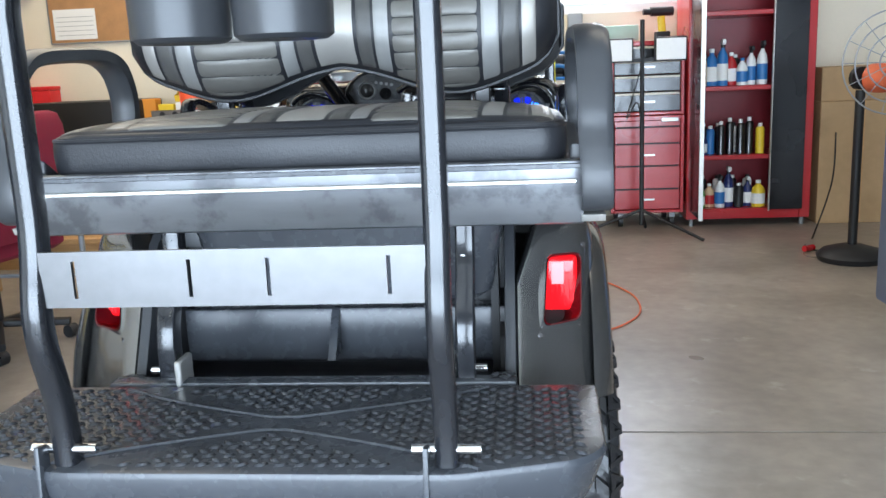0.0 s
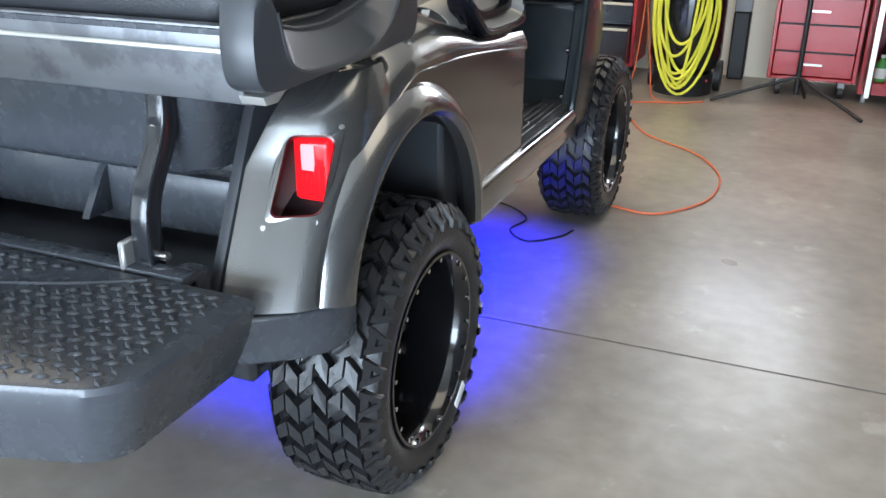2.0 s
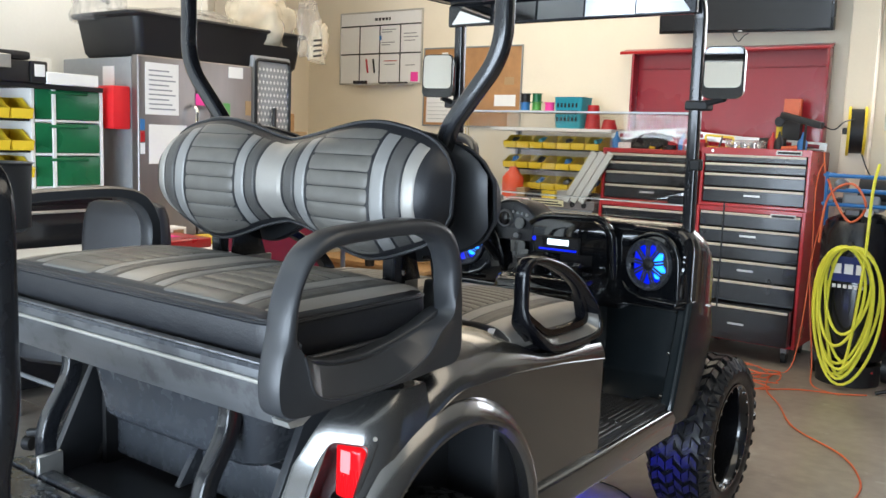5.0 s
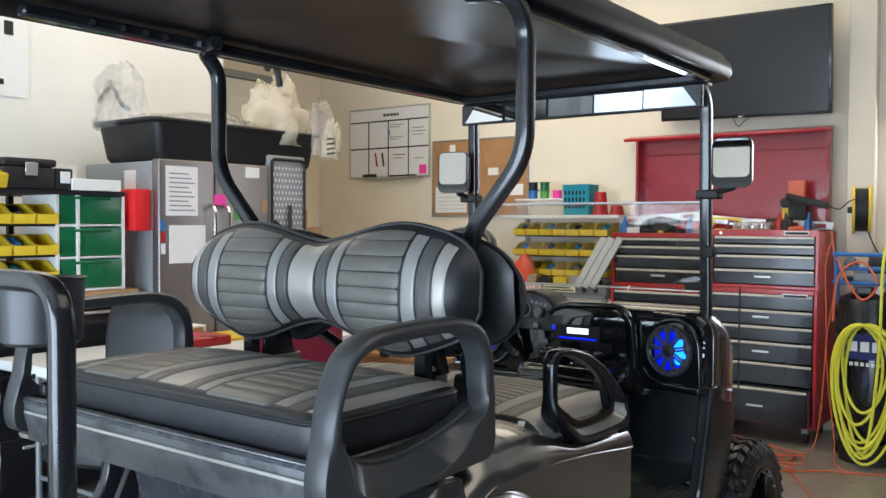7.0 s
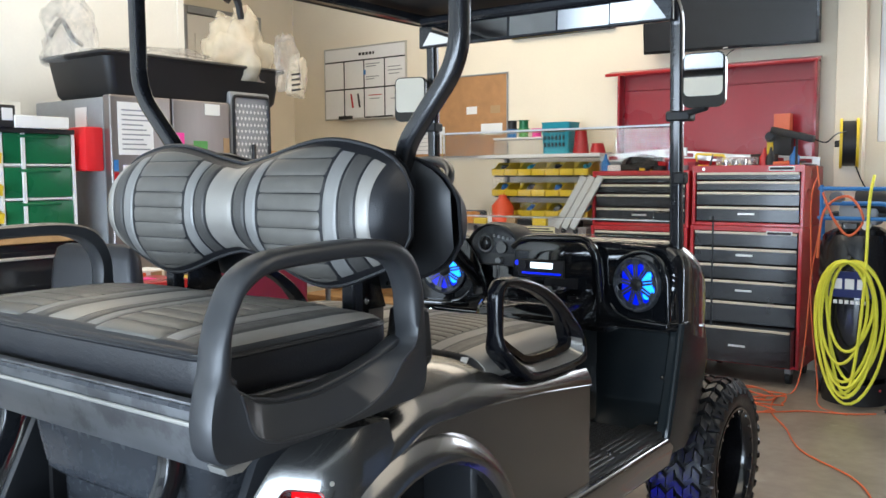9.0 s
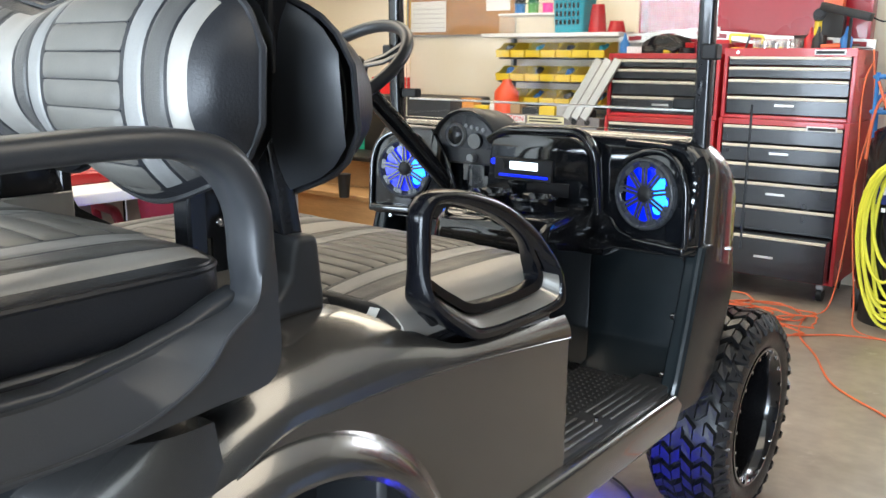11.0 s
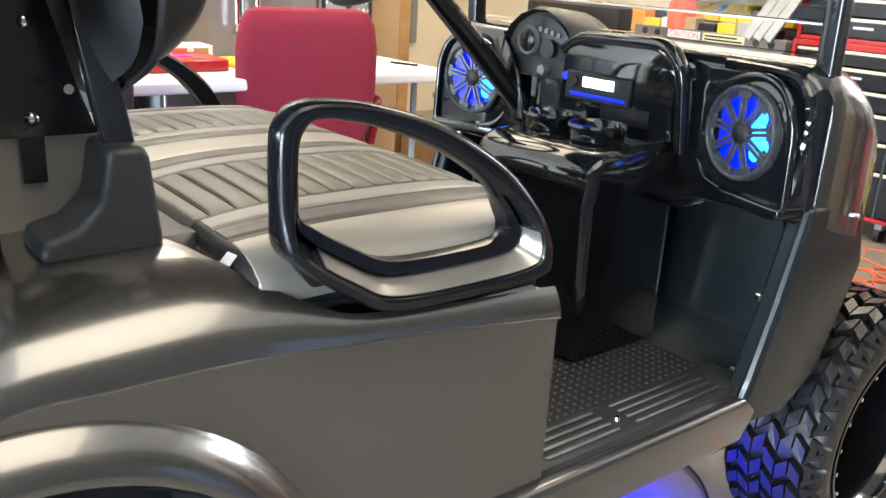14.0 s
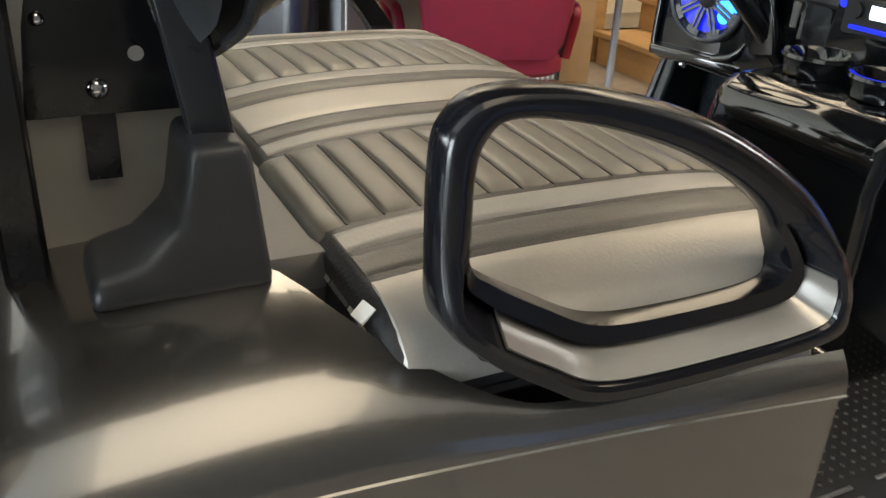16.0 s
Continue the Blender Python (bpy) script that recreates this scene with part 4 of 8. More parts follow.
# wooden steps up to the door
_st = thing("wooden_steps", (-2.75, 3.15, 0.0), "unpainted pine steps with a dark mat on the top", "steps")
for _k in range(3):
    _y = 0.28 * _k
    _t = part("step_tread", box_bm(-0.55, 0.55, _y - 0.03, _y + 0.28, 0.19 * (_k + 1) - 0.035, 0.19 * (_k + 1), 0.005), M["wood"], _st)
    part("step_riser", box_bm(-0.53, 0.53, _y, _y + 0.02, 0.19 * _k, 0.19 * (_k + 1) - 0.036), M["wood"], _st)
part("landing", box_bm(-0.55, 0.55, 0.84, 1.40, 0.535, 0.57, 0.004), M["wood"], _st)
part("landing_side", box_bm(-0.54, -0.50, 0.02, 1.40, 0.0, 0.19), M["wood"], _st)
part("newel_post", box_bm(-0.64, -0.56, -0.03, 0.06, 0.0, 1.45, 0.006), M["wood"], _st)
_mt = thing("door_mat", (-2.75, 3.85, 0.571), "dark mat and boots lying on the landing", "mat")
part("mat", box_bm(-0.5, 0.5, -0.25, 0.3, 0, 0.03, 0.006), M["dark"], _mt)
_sb = thing("storage_bin", (-2.70, 4.2, 0.571), "black storage crate on the landing", "crate")
part("crate", box_bm(-0.38, 0.40, -0.22, 0.25, 0.0, 0.42, 0.02, 2), M["dark"], _sb)
_cu = thing("travel_cup", (-2.62, 3.30, 0.38), "black travel cup standing on a step", "cup")
part("cup_body", turned_bm([(0, 0), (0.032, 0.0), (0.042, 0.14), (0.044, 0.15), (0.02, 0.155), (0, 0.155)], 18), M["dark"], _cu)

# red boxes on the back wall
for _x, _z, _w, _h in ((-3.285, 0.87, 0.25, 0.235), (-3.345, 0.54, 0.20, 0.265)):
    _rb = thing("wall_box", (_x, 4.60, _z), "red plastic box fixed to the back wall", "box", "red wall boxes")
    part("box_shell", box_bm(-_w / 2, _w / 2, -0.16, -0.002, 0.0, _h - 0.03, 0.008, 2), M["brightred"], _rb)
    part("box_lid", box_bm(-_w / 2 - 0.005, _w / 2 + 0.005, -0.165, -0.002, _h - 0.029, _h, 0.006, 2), M["brightred"], _rb)
    part("bracket", box_bm(-_w / 2 - 0.01, _w / 2 + 0.03, -0.15, -0.003, -0.02, -0.002, 0.003), M["dark"], _rb)
_tt = thing("green_tub", (-3.12, 4.10, 0.601), "teal green plastic tub with rags standing on the landing", "tub")
part("tub_shell", turned_bm([(0, 0), (0.11, 0.0), (0.13, 0.13), (0.138, 0.135), (0.125, 0.135), (0.105, 0.02), (0, 0.02)], 24), mat("green_tub_plastic", (0.02, 0.33, 0.22), 0.4, scale=40, vary=0.1), _tt)
part("rag", crumpled((0.10, 0.10, 0.09), 21), M["card"], _tt, m=pose(0, 0, 0.11))

# bench with bins behind the windscreen
_pb = thing("parts_bench", (-1.72, 4.18, 0.0), "bench with parts bins and clutter against the back wall", "work bench")
part("bench_top", box_bm(-0.76, 0.46, -0.12, 0.40, 0.82, 0.86, 0.004), M["greymetal"], _pb)
part("bench_step", box_bm(-0.46, 0.46, -0.11, 0.40, 0.86, 0.90, 0.004), M["greymetal"], _pb)
for _x in (-0.43, 0.43):
    part("bench_leg", box_bm(_x - 0.02, _x + 0.02, -0.08, -0.04, 0, 0.86), M["greymetal"], _pb)
    part("rack_post", box_bm(_x - 0.012, _x + 0.012, 0.30, 0.34, 0.90, 1.42), M["greymetal"], _pb)
part("lower_shelf", box_bm(-0.44, 0.44, -0.1, 0.38, 0.35, 0.38), M["greymetal"], _pb)
part("top_shelf", box_bm(-0.50, 0.50, 0.02, 0.40, 1.385, 1.41, 0.003), M["white"], _pb)
bin_rack("bin_rack", 4.27, -2.12, -1.32, (0.96, 1.11, 1.26), "rack of open yellow parts bins on the bench", axis="x")
_ro = thing("red_funnel", (-1.95, 4.12, 0.90), "orange-red plastic jug standing on the bench", "jug")
part("jug", turned_bm([(0, 0), (0.08, 0.0), (0.08, 0.14), (0.03, 0.20), (0.03, 0.22), (0, 0.22)], 18), mat("orange_red_plastic", (0.75, 0.09, 0.03), 0.4, scale=40, vary=0.08), _ro)
_oc2 = thing("parts_carton", (-2.33, 4.16, 0.86), "orange cardboard carton standing at the bench end", "box")
part("carton", box_bm(-0.12, 0.12, -0.05, 0.05, 0.0, 0.13, 0.004), mat("orange_card", (0.70, 0.27, 0.03), 0.6, scale=30, vary=0.08), _oc2)
for _k in range(3):
    _pl = thing("metal_channel", (-1.46 + 0.06 * _k, 4.03, 0.90), "pale metal channel leaning on the bins", "channel")
    part("channel", box_bm(-0.025, 0.025, -0.01, 0.01, 0.0, 0.40, 0.003), M["alu"], _pl, m=pose(0, 0, 0, -8, 28, 0))
for _k, _c in enumerate(("yellow", "paper", "card", "dark", "yellow", "alu", "dark")):
    _bx = thing("parts_box", (-2.12 + 0.125 * _k, 4.10, 0.90), "small carton of parts lying on the bench", "box", "cartons on the bench")
    part("carton", box_bm(-0.055, 0.055, -0.03, 0.05, 0, 0.05 + 0.012 * (_k % 3), 0.003), M[_c], _bx)
# things on the top shelf
_cl2 = thing("clear_box", (-1.90, 4.36, 1.41), "clear plastic box with a white lid on the shelf", "box")
part("box_shell", box_bm(-0.20, 0.20, -0.13, 0.13, 0.0, 0.11, 0.015, 2), M["bag"], _cl2)
part("box_lid", box_bm(-0.205, 0.205, -0.135, 0.135, 0.111, 0.125, 0.005), M["white"], _cl2)
for _x, _c, _z in ((-2.00, "blue", 1.535), (-2.00, "dark", 1.60), (-1.90, "green", 1.535), (-1.90, "darkgreen", 1.60), (-1.79, "pink", 1.535)):
    _sp = thing("wire_spool", (_x, 4.33, _z), "spool of coloured wire standing on the clear box", "spool", "wire spools")
    part("spool", turned_bm([(0, 0), (0.042, 0), (0.042, 0.005), (0.034, 0.007), (0.034, 0.058), (0.042, 0.060), (0.042, 0.064), (0, 0.064)], 18), BOTTLES[_c], _sp)
_bs = thing("basket", (-1.60, 4.34, 1.41), "teal plastic basket with slots on the shelf", "basket")
part("basket_shell", loft_bm([[(x * k, y * k, z) for x, y in rounded_rect(0.225, 0.19, 0.03, 4)] for k, z in ((0.86, 0), (0.9, 0.01), (1.0, 0.22), (1.04, 0.225), (0.97, 0.215), (0.88, 0.02))]), M["teal"], _bs)
for _i in range(6):
    for _j in range(3):
        part("basket_hole", box_bm(-0.080 + 0.030 * _i, -0.068 + 0.030 * _i, -0.099, -0.08, 0.05 + 0.05 * _j, 0.08 + 0.05 * _j), M["dark"], _bs)
for _x, _r, _h in ((-1.43, 0.055, 0.17), (-1.30, 0.055, 0.07)):
    _rp = thing("red_cup", (_x, 4.33, 1.41), "red plastic cup upside down on the shelf", "cup")
    part("cup_shell", turned_bm([(_r, 0), (_r * 1.05, 0.004), (_r * 0.72, _h), (0, _h)], 18), M["red"], _rp)

# clutter on the tool chests
_lv = None
for _k, (_x, _l, _z, _rx) in enumerate(((-0.95, 0.60, 1.36, 4), (-0.45, 0.62, 1.34, -5), (-0.10, 0.50, 1.32, -3))):
    _lv = thing("spirit_level", (_x, 4.30 + 0.04 * _k, _z), "pale aluminium spirit level lying on the tool chest", "spirit level", "spirit levels")
    _o = part("level_body", box_bm(-_l / 2, _l / 2, -0.012, 0.012, 0.0, 0.055, 0.003), M["alu"], _lv, m=pose(0, 0, 0, 0, -_rx, 4))
    for _dx in (-_l * 0.33, 0, _l * 0.33):
        part("vial", box_bm(_dx - 0.04, _dx + 0.04, -0.0135, 0.0135, 0.016, 0.042, 0.002), M["reddark"], _o)
_rng = random.Random(3)
for _k in range(26):
    _x, _y = -1.15 + 0.048 * _k + _rng.uniform(-0.02, 0.02), 4.16 + _rng.uniform(0, 0.18)
    _kind = _rng.choice(("wrench", "pliers", "tool_case", "socket", "screwdriver"))
    _t = thing(_kind, (_x, _y, 1.302 if _x > -0.545 else 1.282), {"wrench": "steel wrench lying on the tool chest", "pliers": "pliers with dark grips on the tool chest", "tool_case": "small dark case lying on the tool chest", "socket": "steel socket standing on the tool chest", "screwdriver": "screwdriver lying on the tool chest"}[_kind], _kind.replace("_", " "), "tools on the chest")
    _m = pose(0, 0, 0.012, 0, 0, _rng.uniform(-60, 60))
    if _kind == "wrench":
        part("shank", box_bm(-0.10, 0.10, -0.009, 0.009, -0.012, -0.004, 0.002), M["steel"], _t, m=_m)
        part("jaw", turned_bm([(0.008, -0.012), (0.02, -0.012), (0.02, 0.0), (0.008, 0.0)], 12, True), M["steel"], _t, m=_m @ pose(0.11, 0, 0))
    elif _kind == "pliers":
        part("grip", sweep_bm(smooth_path([(-0.1, -0.03, 0), (-0.03, -0.012, 0), (0.05, 0.008, 0)]), circle(0.009, 8)), M[_rng.choice(("red", "yellow", "dark"))], _t, m=_m)
        part("grip", sweep_bm(smooth_path([(-0.1, 0.03, 0), (-0.03, 0.012, 0), (0.05, -0.008, 0)]), circle(0.009, 8)), M["dark"], _t, m=_m)
    elif _kind == "tool_case":
        part("case", box_bm(-0.07, 0.07, -0.045, 0.045, -0.012, 0.04 + _rng.uniform(0, 0.03), 0.006, 2), M[_rng.choice(("dark", "yellow", "red", "dark", "greymetal"))], _t, m=_m)
    elif _kind == "socket":
        part("socket_body", turned_bm([(0, -0.012), (0.014, -0.012), (0.014, 0.03), (0.009, 0.04), (0, 0.04)], 12), M["chrome"], _t)
    else:
        part("handle", cyl_between((-0.08, 0, 0), (0.0, 0, 0), 0.012, 10), M[_rng.choice(("red", "yellow", "dark"))], _t, m=_m)
        part("blade", cyl_between((0.0, 0, 0), (0.11, 0, 0), 0.003, 8), M["steel"], _t, m=_m)


_bg2 = thing("tool_bag", (-0.93, 4.26, 1.282), "slumped black cloth tool bag on the tool chest", "bag")
part("bag_body", crumpled((0.15, 0.09, 0.085), 14), M["dark"], _bg2, m=pose(0, 0, 0.026))
part("bag_strap", sweep_bm(smooth_path([(-0.10, -0.05, 0.05), (-0.04, -0.09, 0.10), (0.05, -0.09, 0.09), (0.11, -0.05, 0.04)]), rounded_rect(0.02, 0.005, 0.002)), M["plastic"], _bg2)
_cp = thing("clamp", (-0.46, 4.20, 1.302), "yellow bar clamp standing among the tools", "clamp")
part("clamp_frame", sweep_bm(rounded_path([(-0.09, 0, 0.012), (0.09, 0, 0.0), (0.09, 0, 0.075), (-0.09, 0, 0.088)], 0.015, closed=True), rounded_rect(0.016, 0.012, 0.003), closed=True, up=(0, 1, 0)), M["yellow"], _cp)
part("clamp_screw", cyl_between((0.0, 0, 0.01), (0.02, 0, 0.085), 0.007, 10), M["steel"], _cp)
_cy = thing("socket_tray", (-0.28, 4.17, 1.302), "clear plastic tray of sockets on the tool chest", "tray")
part("tray_shell", loft_bm([[(x * k, y * k, z) for x, y in rounded_rect(0.24, 0.12, 0.02, 4)] for k, z in ((0.9, 0), (1.0, 0.06), (1.03, 0.062), (0.96, 0.058), (0.87, 0.006))]), M["bag"], _cy)
for _k in range(7):
    part("socket", join(bmesh.new(), cyl_bm(0.012, 0.03 + 0.008 * (_k % 3), 12), Matrix.Translation((-0.09 + 0.03 * _k, 0.02 * (-1) ** _k, 0.006))), M["chrome"] if _k % 2 else M["steel"], _cy)
_rng = random.Random(17)
for _k in range(22):
    _x, _y = -1.17 + 0.058 * _k + _rng.uniform(-0.02, 0.02), 4.13 + _rng.uniform(0, 0.07)
    if -1.08 < _x < -0.78 or -0.56 < _x < -0.15:
        continue
    _kind = _rng.choice(("parts_box", "tape_roll", "oil_can", "hand_tool"))
    _t = thing(_kind, (_x, _y, 1.302 if _x > -0.545 else 1.282), {"parts_box": "small worn parts carton on the tool chest", "tape_roll": "roll of tape lying on the tool chest", "oil_can": "small dark oil can standing on the tool chest", "hand_tool": "hand tool with a coloured grip on the tool chest"}[_kind], {"parts_box": "box", "tape_roll": "tape", "oil_can": "can", "hand_tool": "tool"}[_kind], "tools on the chest")
    _m = pose(0, 0, 0, 0, 0, _rng.uniform(-40, 40))
    if _kind == "parts_box":
        part("carton", box_bm(-0.04, 0.04, -0.03, 0.03, 0, 0.03 + _rng.uniform(0, 0.05), 0.003), M[_rng.choice(("card", "dark", "reddark", "paper"))], _t, m=_m)
    elif _kind == "tape_roll":
        part("tape", turned_bm([(0.022, 0), (0.045, 0), (0.045, 0.035), (0.022, 0.035)], 20, True), M[_rng.choice(("dark", "greymetal", "blue"))], _t)
    elif _kind == "oil_can":
        part("can", turned_bm([(0, 0), (0.03, 0), (0.03, 0.06), (0.012, 0.085), (0.005, 0.12), (0, 0.12)], 16), M[_rng.choice(("dark", "red", "blue"))], _t)
    else:
        part("grip", cyl_between((-0.06, 0, 0.016), (0.03, 0, 0.024), 0.015, 10), M[_rng.choice(("red", "yellow", "dark", "orange"))], _t, m=_m)
        part("shaft", cyl_between((0.03, 0, 0.024), (0.12, 0, 0.03), 0.006, 8), M["steel"], _t, m=_m)


def cordless_drill(x, y, z, turn):
    d = thing("cordless_drill", (x, y, z), "yellow and black cordless drill standing on its battery", "drill")
    d.rotation_euler = (0, 0, radians(turn))
    part("battery", box_bm(-0.045, 0.045, -0.035, 0.035, 0.0, 0.05, 0.006, 2), M["dark"], d)
    part("handle", sweep_bm([(0.0, 0, 0.045), (0.005, 0, 0.10), (0.01, 0, 0.15)], rounded_rect(0.05, 0.035, 0.014), up=(0, 1, 0)), M["yellow"], d)
    part("motor", cyl_between((-0.07, 0, 0.18), (0.08, 0, 0.18), 0.030, 16), M["dark"], d)
    part("chuck", cyl_between((0.08, 0, 0.18), (0.13, 0, 0.18), 0.020, 14), M["dark"], d)


cordless_drill(-0.10, 4.22, 1.302, 285)
cordless_drill(1.28, 4.25, 1.245, 190)
_or = thing("part_carton", (-0.08, 4.42, 1.302), "small orange and white parts carton", "box")
part("carton", box_bm(-0.05, 0.05, -0.03, 0.03, 0.22, 0.33, 0.003), M["orange"], _or)
part("stand", box_bm(-0.06, 0.06, -0.03, 0.03, 0.0, 0.22, 0.003), M["dark"], _or)
_gl = thing("green_case", (1.0, 4.28, 1.245), "pale green plastic case on the red chest", "case")
part("case", box_bm(-0.11, 0.12, -0.08, 0.08, 0, 0.10, 0.01, 2), mat("pale_green_plastic", (0.35, 0.48, 0.40), 0.4, scale=30, vary=0.06), _gl)

# work lamp stand
_ls = thing("work_lamp_stand", (1.10, 3.86, 0.0), "black tripod stand with two white rectangular work lamps, unlit", "work lamp")
part("pole", join(bmesh.new(), cyl_bm(0.014, 1.30, 12), Matrix.Translation((0, 0, 0.06))), M["dark"], _ls)
for _x, _y in ((-0.45, -0.10), (0.34, -0.30), (0.05, 0.18)):
    part("tripod_leg", cyl_between((0, 0, 0.16), (_x, _y, 0.010), 0.010, 10), M["dark"], _ls)
part("crossbar", box_bm(-0.19, 0.19, -0.012, 0.012, 1.10, 1.125, 0.003), M["dark"], _ls)
for _x in (-0.16, 0.17):
    _l = part("lamp_head", box_bm(_x - 0.10, _x + 0.10, -0.05, 0.0, 1.10, 1.25, 0.008, 2), M["dark"], _ls)
    part("lamp_face", box_bm(_x - 0.09, _x + 0.09, -0.054, -0.049, 1.11, 1.24, 0.003), M["white"], _l)
part("power_cord", sweep_bm(smooth_path([(0.0, -0.02, 1.1), (-0.06, -0.04, 0.9), (-0.10, -0.03, 0.75), (-0.03, -0.03, 0.85), (0.0, -0.02, 0.6)]), circle(0.004, 6)), M["dark"], _ls)

# compressor with hose
_co = thing("air_compressor", (0.46, 3.98, 0.0), "black upright air compressor with a blue frame and yellow hose", "air compressor")
part("tank", turned_bm([(0, 0.10), (0.12, 0.11), (0.19, 0.16), (0.205, 0.22), (0.205, 0.86), (0.18, 0.93), (0.10, 0.97), (0, 0.98)], 36), M["blackenamel"], _co)
part("base_ring", turned_bm([(0.15, 0.0), (0.17, 0.0), (0.17, 0.12), (0.15, 0.12)], 28, True), M["dark"], _co)
for _s in (-1, 1):
    part("wheel", cyl_between((_s * 0.17, 0.10, 0.09), (_s * 0.21, 0.10, 0.09), 0.09, 20), M["dark"], _co)
part("pump_head", box_bm(-0.10, 0.10, -0.07, 0.11, 0.98, 1.09, 0.02, 3), M["greymetal"], _co, "grey cast pump head")
part("pump_fins", box_bm(-0.15, 0.15, -0.06, 0.10, 1.02, 1.05, 0.004), M["dark"], _co)
part("guard", sweep_bm(rounded_path([(-0.17, -0.10, 0.93), (-0.17, -0.12, 1.10), (0.17, -0.12, 1.10), (0.17, -0.10, 0.93)], 0.05), circle(0.012, 8), up=(0, 1, 0)), M["blue"], _co)
part("motor", cyl_between((-0.02, 0.0, 1.10), (0.20, 0.0, 1.10), 0.075, 20), M["dark"], _co)
for _z in (1.02, 1.18):
    part("crash_bar", sweep_bm(rounded_path([(-0.19, 0.12, _z), (-0.19, -0.15, _z), (0.19, -0.15, _z), (0.19, 0.12, _z)], 0.05), circle(0.011, 8), up=(0, 0, 1)), M["blue"], _co, "blue steel tube")
for _x in (-0.17, 0.17):
    part("crash_post", cyl_between((_x, -0.14, 0.90), (_x, -0.15, 1.20), 0.010, 8), M["blue"], _co)
part("air_filter", cyl_between((-0.10, -0.07, 1.13), (-0.10, -0.13, 1.13), 0.035, 16), M["steel"], _co)
part("gauge", cyl_between((0.06, -0.15, 0.985), (0.06, -0.175, 0.985), 0.024, 16), M["white"], _co)
part("regulator", box_bm(-0.06, 0.02, -0.17, -0.12, 0.96, 1.0, 0.006), M["steel"], _co)
part("orange_cord", sweep_bm(smooth_path([(-0.16, -0.17, 1.16), (-0.10, -0.18, 1.02), (-0.02, -0.185, 0.93), (0.05, -0.19, 1.02), (-0.03, -0.18, 1.14), (-0.15, -0.17, 1.06), (-0.18, -0.16, 0.80)]), circle(0.007, 8)), M["orange"], _co, "orange cord hung over the frame")
part("tank_label", box_bm(-0.11, 0.11, -0.212, -0.20, 0.60, 0.74, 0.002), BOTTLES["navy"], _co)
for _k in range(3):
    part("logo_bar", box_bm(-0.085 + 0.06 * _k, -0.04 + 0.06 * _k, -0.2145, -0.211, 0.645, 0.70), M["white"], _co)
for _k in range(6):
    part("label_bar", box_bm(-0.08 + 0.028 * _k, -0.062 + 0.028 * _k, -0.2145, -0.206, 0.565, 0.585), M["white"], _co)
part("drain_light", box_bm(0.145, 0.155, -0.13, -0.12, 0.09, 0.10), M["red"], _co)
_rng = random.Random(11)
for _k in range(9):
    _a, _b, _cxx, _t0 = 0.135 + _rng.uniform(-0.03, 0.04), 0.33 + _rng.uniform(-0.09, 0.06), _rng.uniform(-0.03, 0.03), _rng.uniform(0, 0.4)
    _p = [(_cxx + _a * math.sin(t) * (1.0 + 0.15 * math.cos(t)), -0.235 - 0.006 * _k + 0.05 * (abs(math.sin(t)) ** 2), 0.80 - _b + _b * math.cos(t)) for t in [2 * math.pi * i / 30 + _t0 for i in range(30)]]
    part("hose_loop", sweep_bm(_p, circle(0.0085, 8), closed=True, up=(0, 1, 0)), M["yellowhose"], _co, "loop of yellow air hose")
part("hose_tail", sweep_bm(smooth_path([(0.09, -0.15, 1.25), (0.085, -0.24, 1.1), (0.08, -0.26, 0.7), (0.05, -0.26, 0.3), (0.02, -0.27, 0.10)]), circle(0.0085, 8)), M["yellowhose"], _co)
part("hose_hook", cyl_between((0.0, -0.19, 0.80), (0.0, -0.27, 0.82), 0.012, 10), M["dark"], _co)

# pipe, cable reel and tangle on the wall
_re = thing("cord_reel", (0.30, 4.47, 1.44), "yellow and black cord reel fixed to the wall", "cord reel")
part("reel_rim", turned_bm([(0.05, -0.06), (0.15, -0.06), (0.15, -0.045), (0.06, -0.045), (0.06, 0.03), (0.15, 0.03), (0.15, 0.045), (0.05, 0.045)], 32, True), M["yellow"], _re, m=pose(0, 0, 0, 0, 90, 12))
part("reel_cord", turned_bm([(0.06, -0.044), (0.135, -0.044), (0.135, 0.029), (0.06, 0.029)], 32, True), M["dark"], _re, m=pose(0, 0, 0, 0, 90, 12))
part("reel_arm", box_bm(-0.09, 0.03, 0.0, 0.13, -0.02, 0.02, 0.004), M["dark"], _re)
part("reel_tail", sweep_bm(smooth_path([(0.05, -0.08, -0.14), (0.09, -0.04, -0.25), (0.16, 0.02, -0.36), (0.22, 0.08, -0.45)]), circle(0.004, 6)), M["dark"], _re)
_li = thing("strip_lamp", (0.06, 4.10, 1.49), "black clamp lamp reaching out over the chest", "lamp")
part("lamp_bar", box_bm(-0.13, 0.13, -0.025, 0.025, -0.02, 0.02, 0.008, 2), M["dark"], _li, m=pose(0, 0, 0, 0, 14, -10))
part("lamp_post", cyl_between((0.02, 0.02, -0.19), (0.02, 0.02, 0.0), 0.008, 8), M["dark"], _li)
part("lamp_wire", sweep_bm(smooth_path([(0.12, 0.0, -0.03), (0.18, 0.02, -0.05), (0.22, 0.1, 0.0), (0.24, 0.3, 0.02)]), circle(0.004, 6)), M["dark"], _li)
_du = thing("wall_duct", (0.72, 4.50, 0.0), "grey metal duct running up the wall", "duct")
part("duct", box_bm(-0.05, 0.05, -0.04, 0.10, 0.42, 1.45, 0.01, 2), M["greymetal"], _du)
part("duct_foot", box_bm(-0.05, 0.05, -0.04, 0.10, 0.0, 0.42, 0.01), M["dark"], _du)

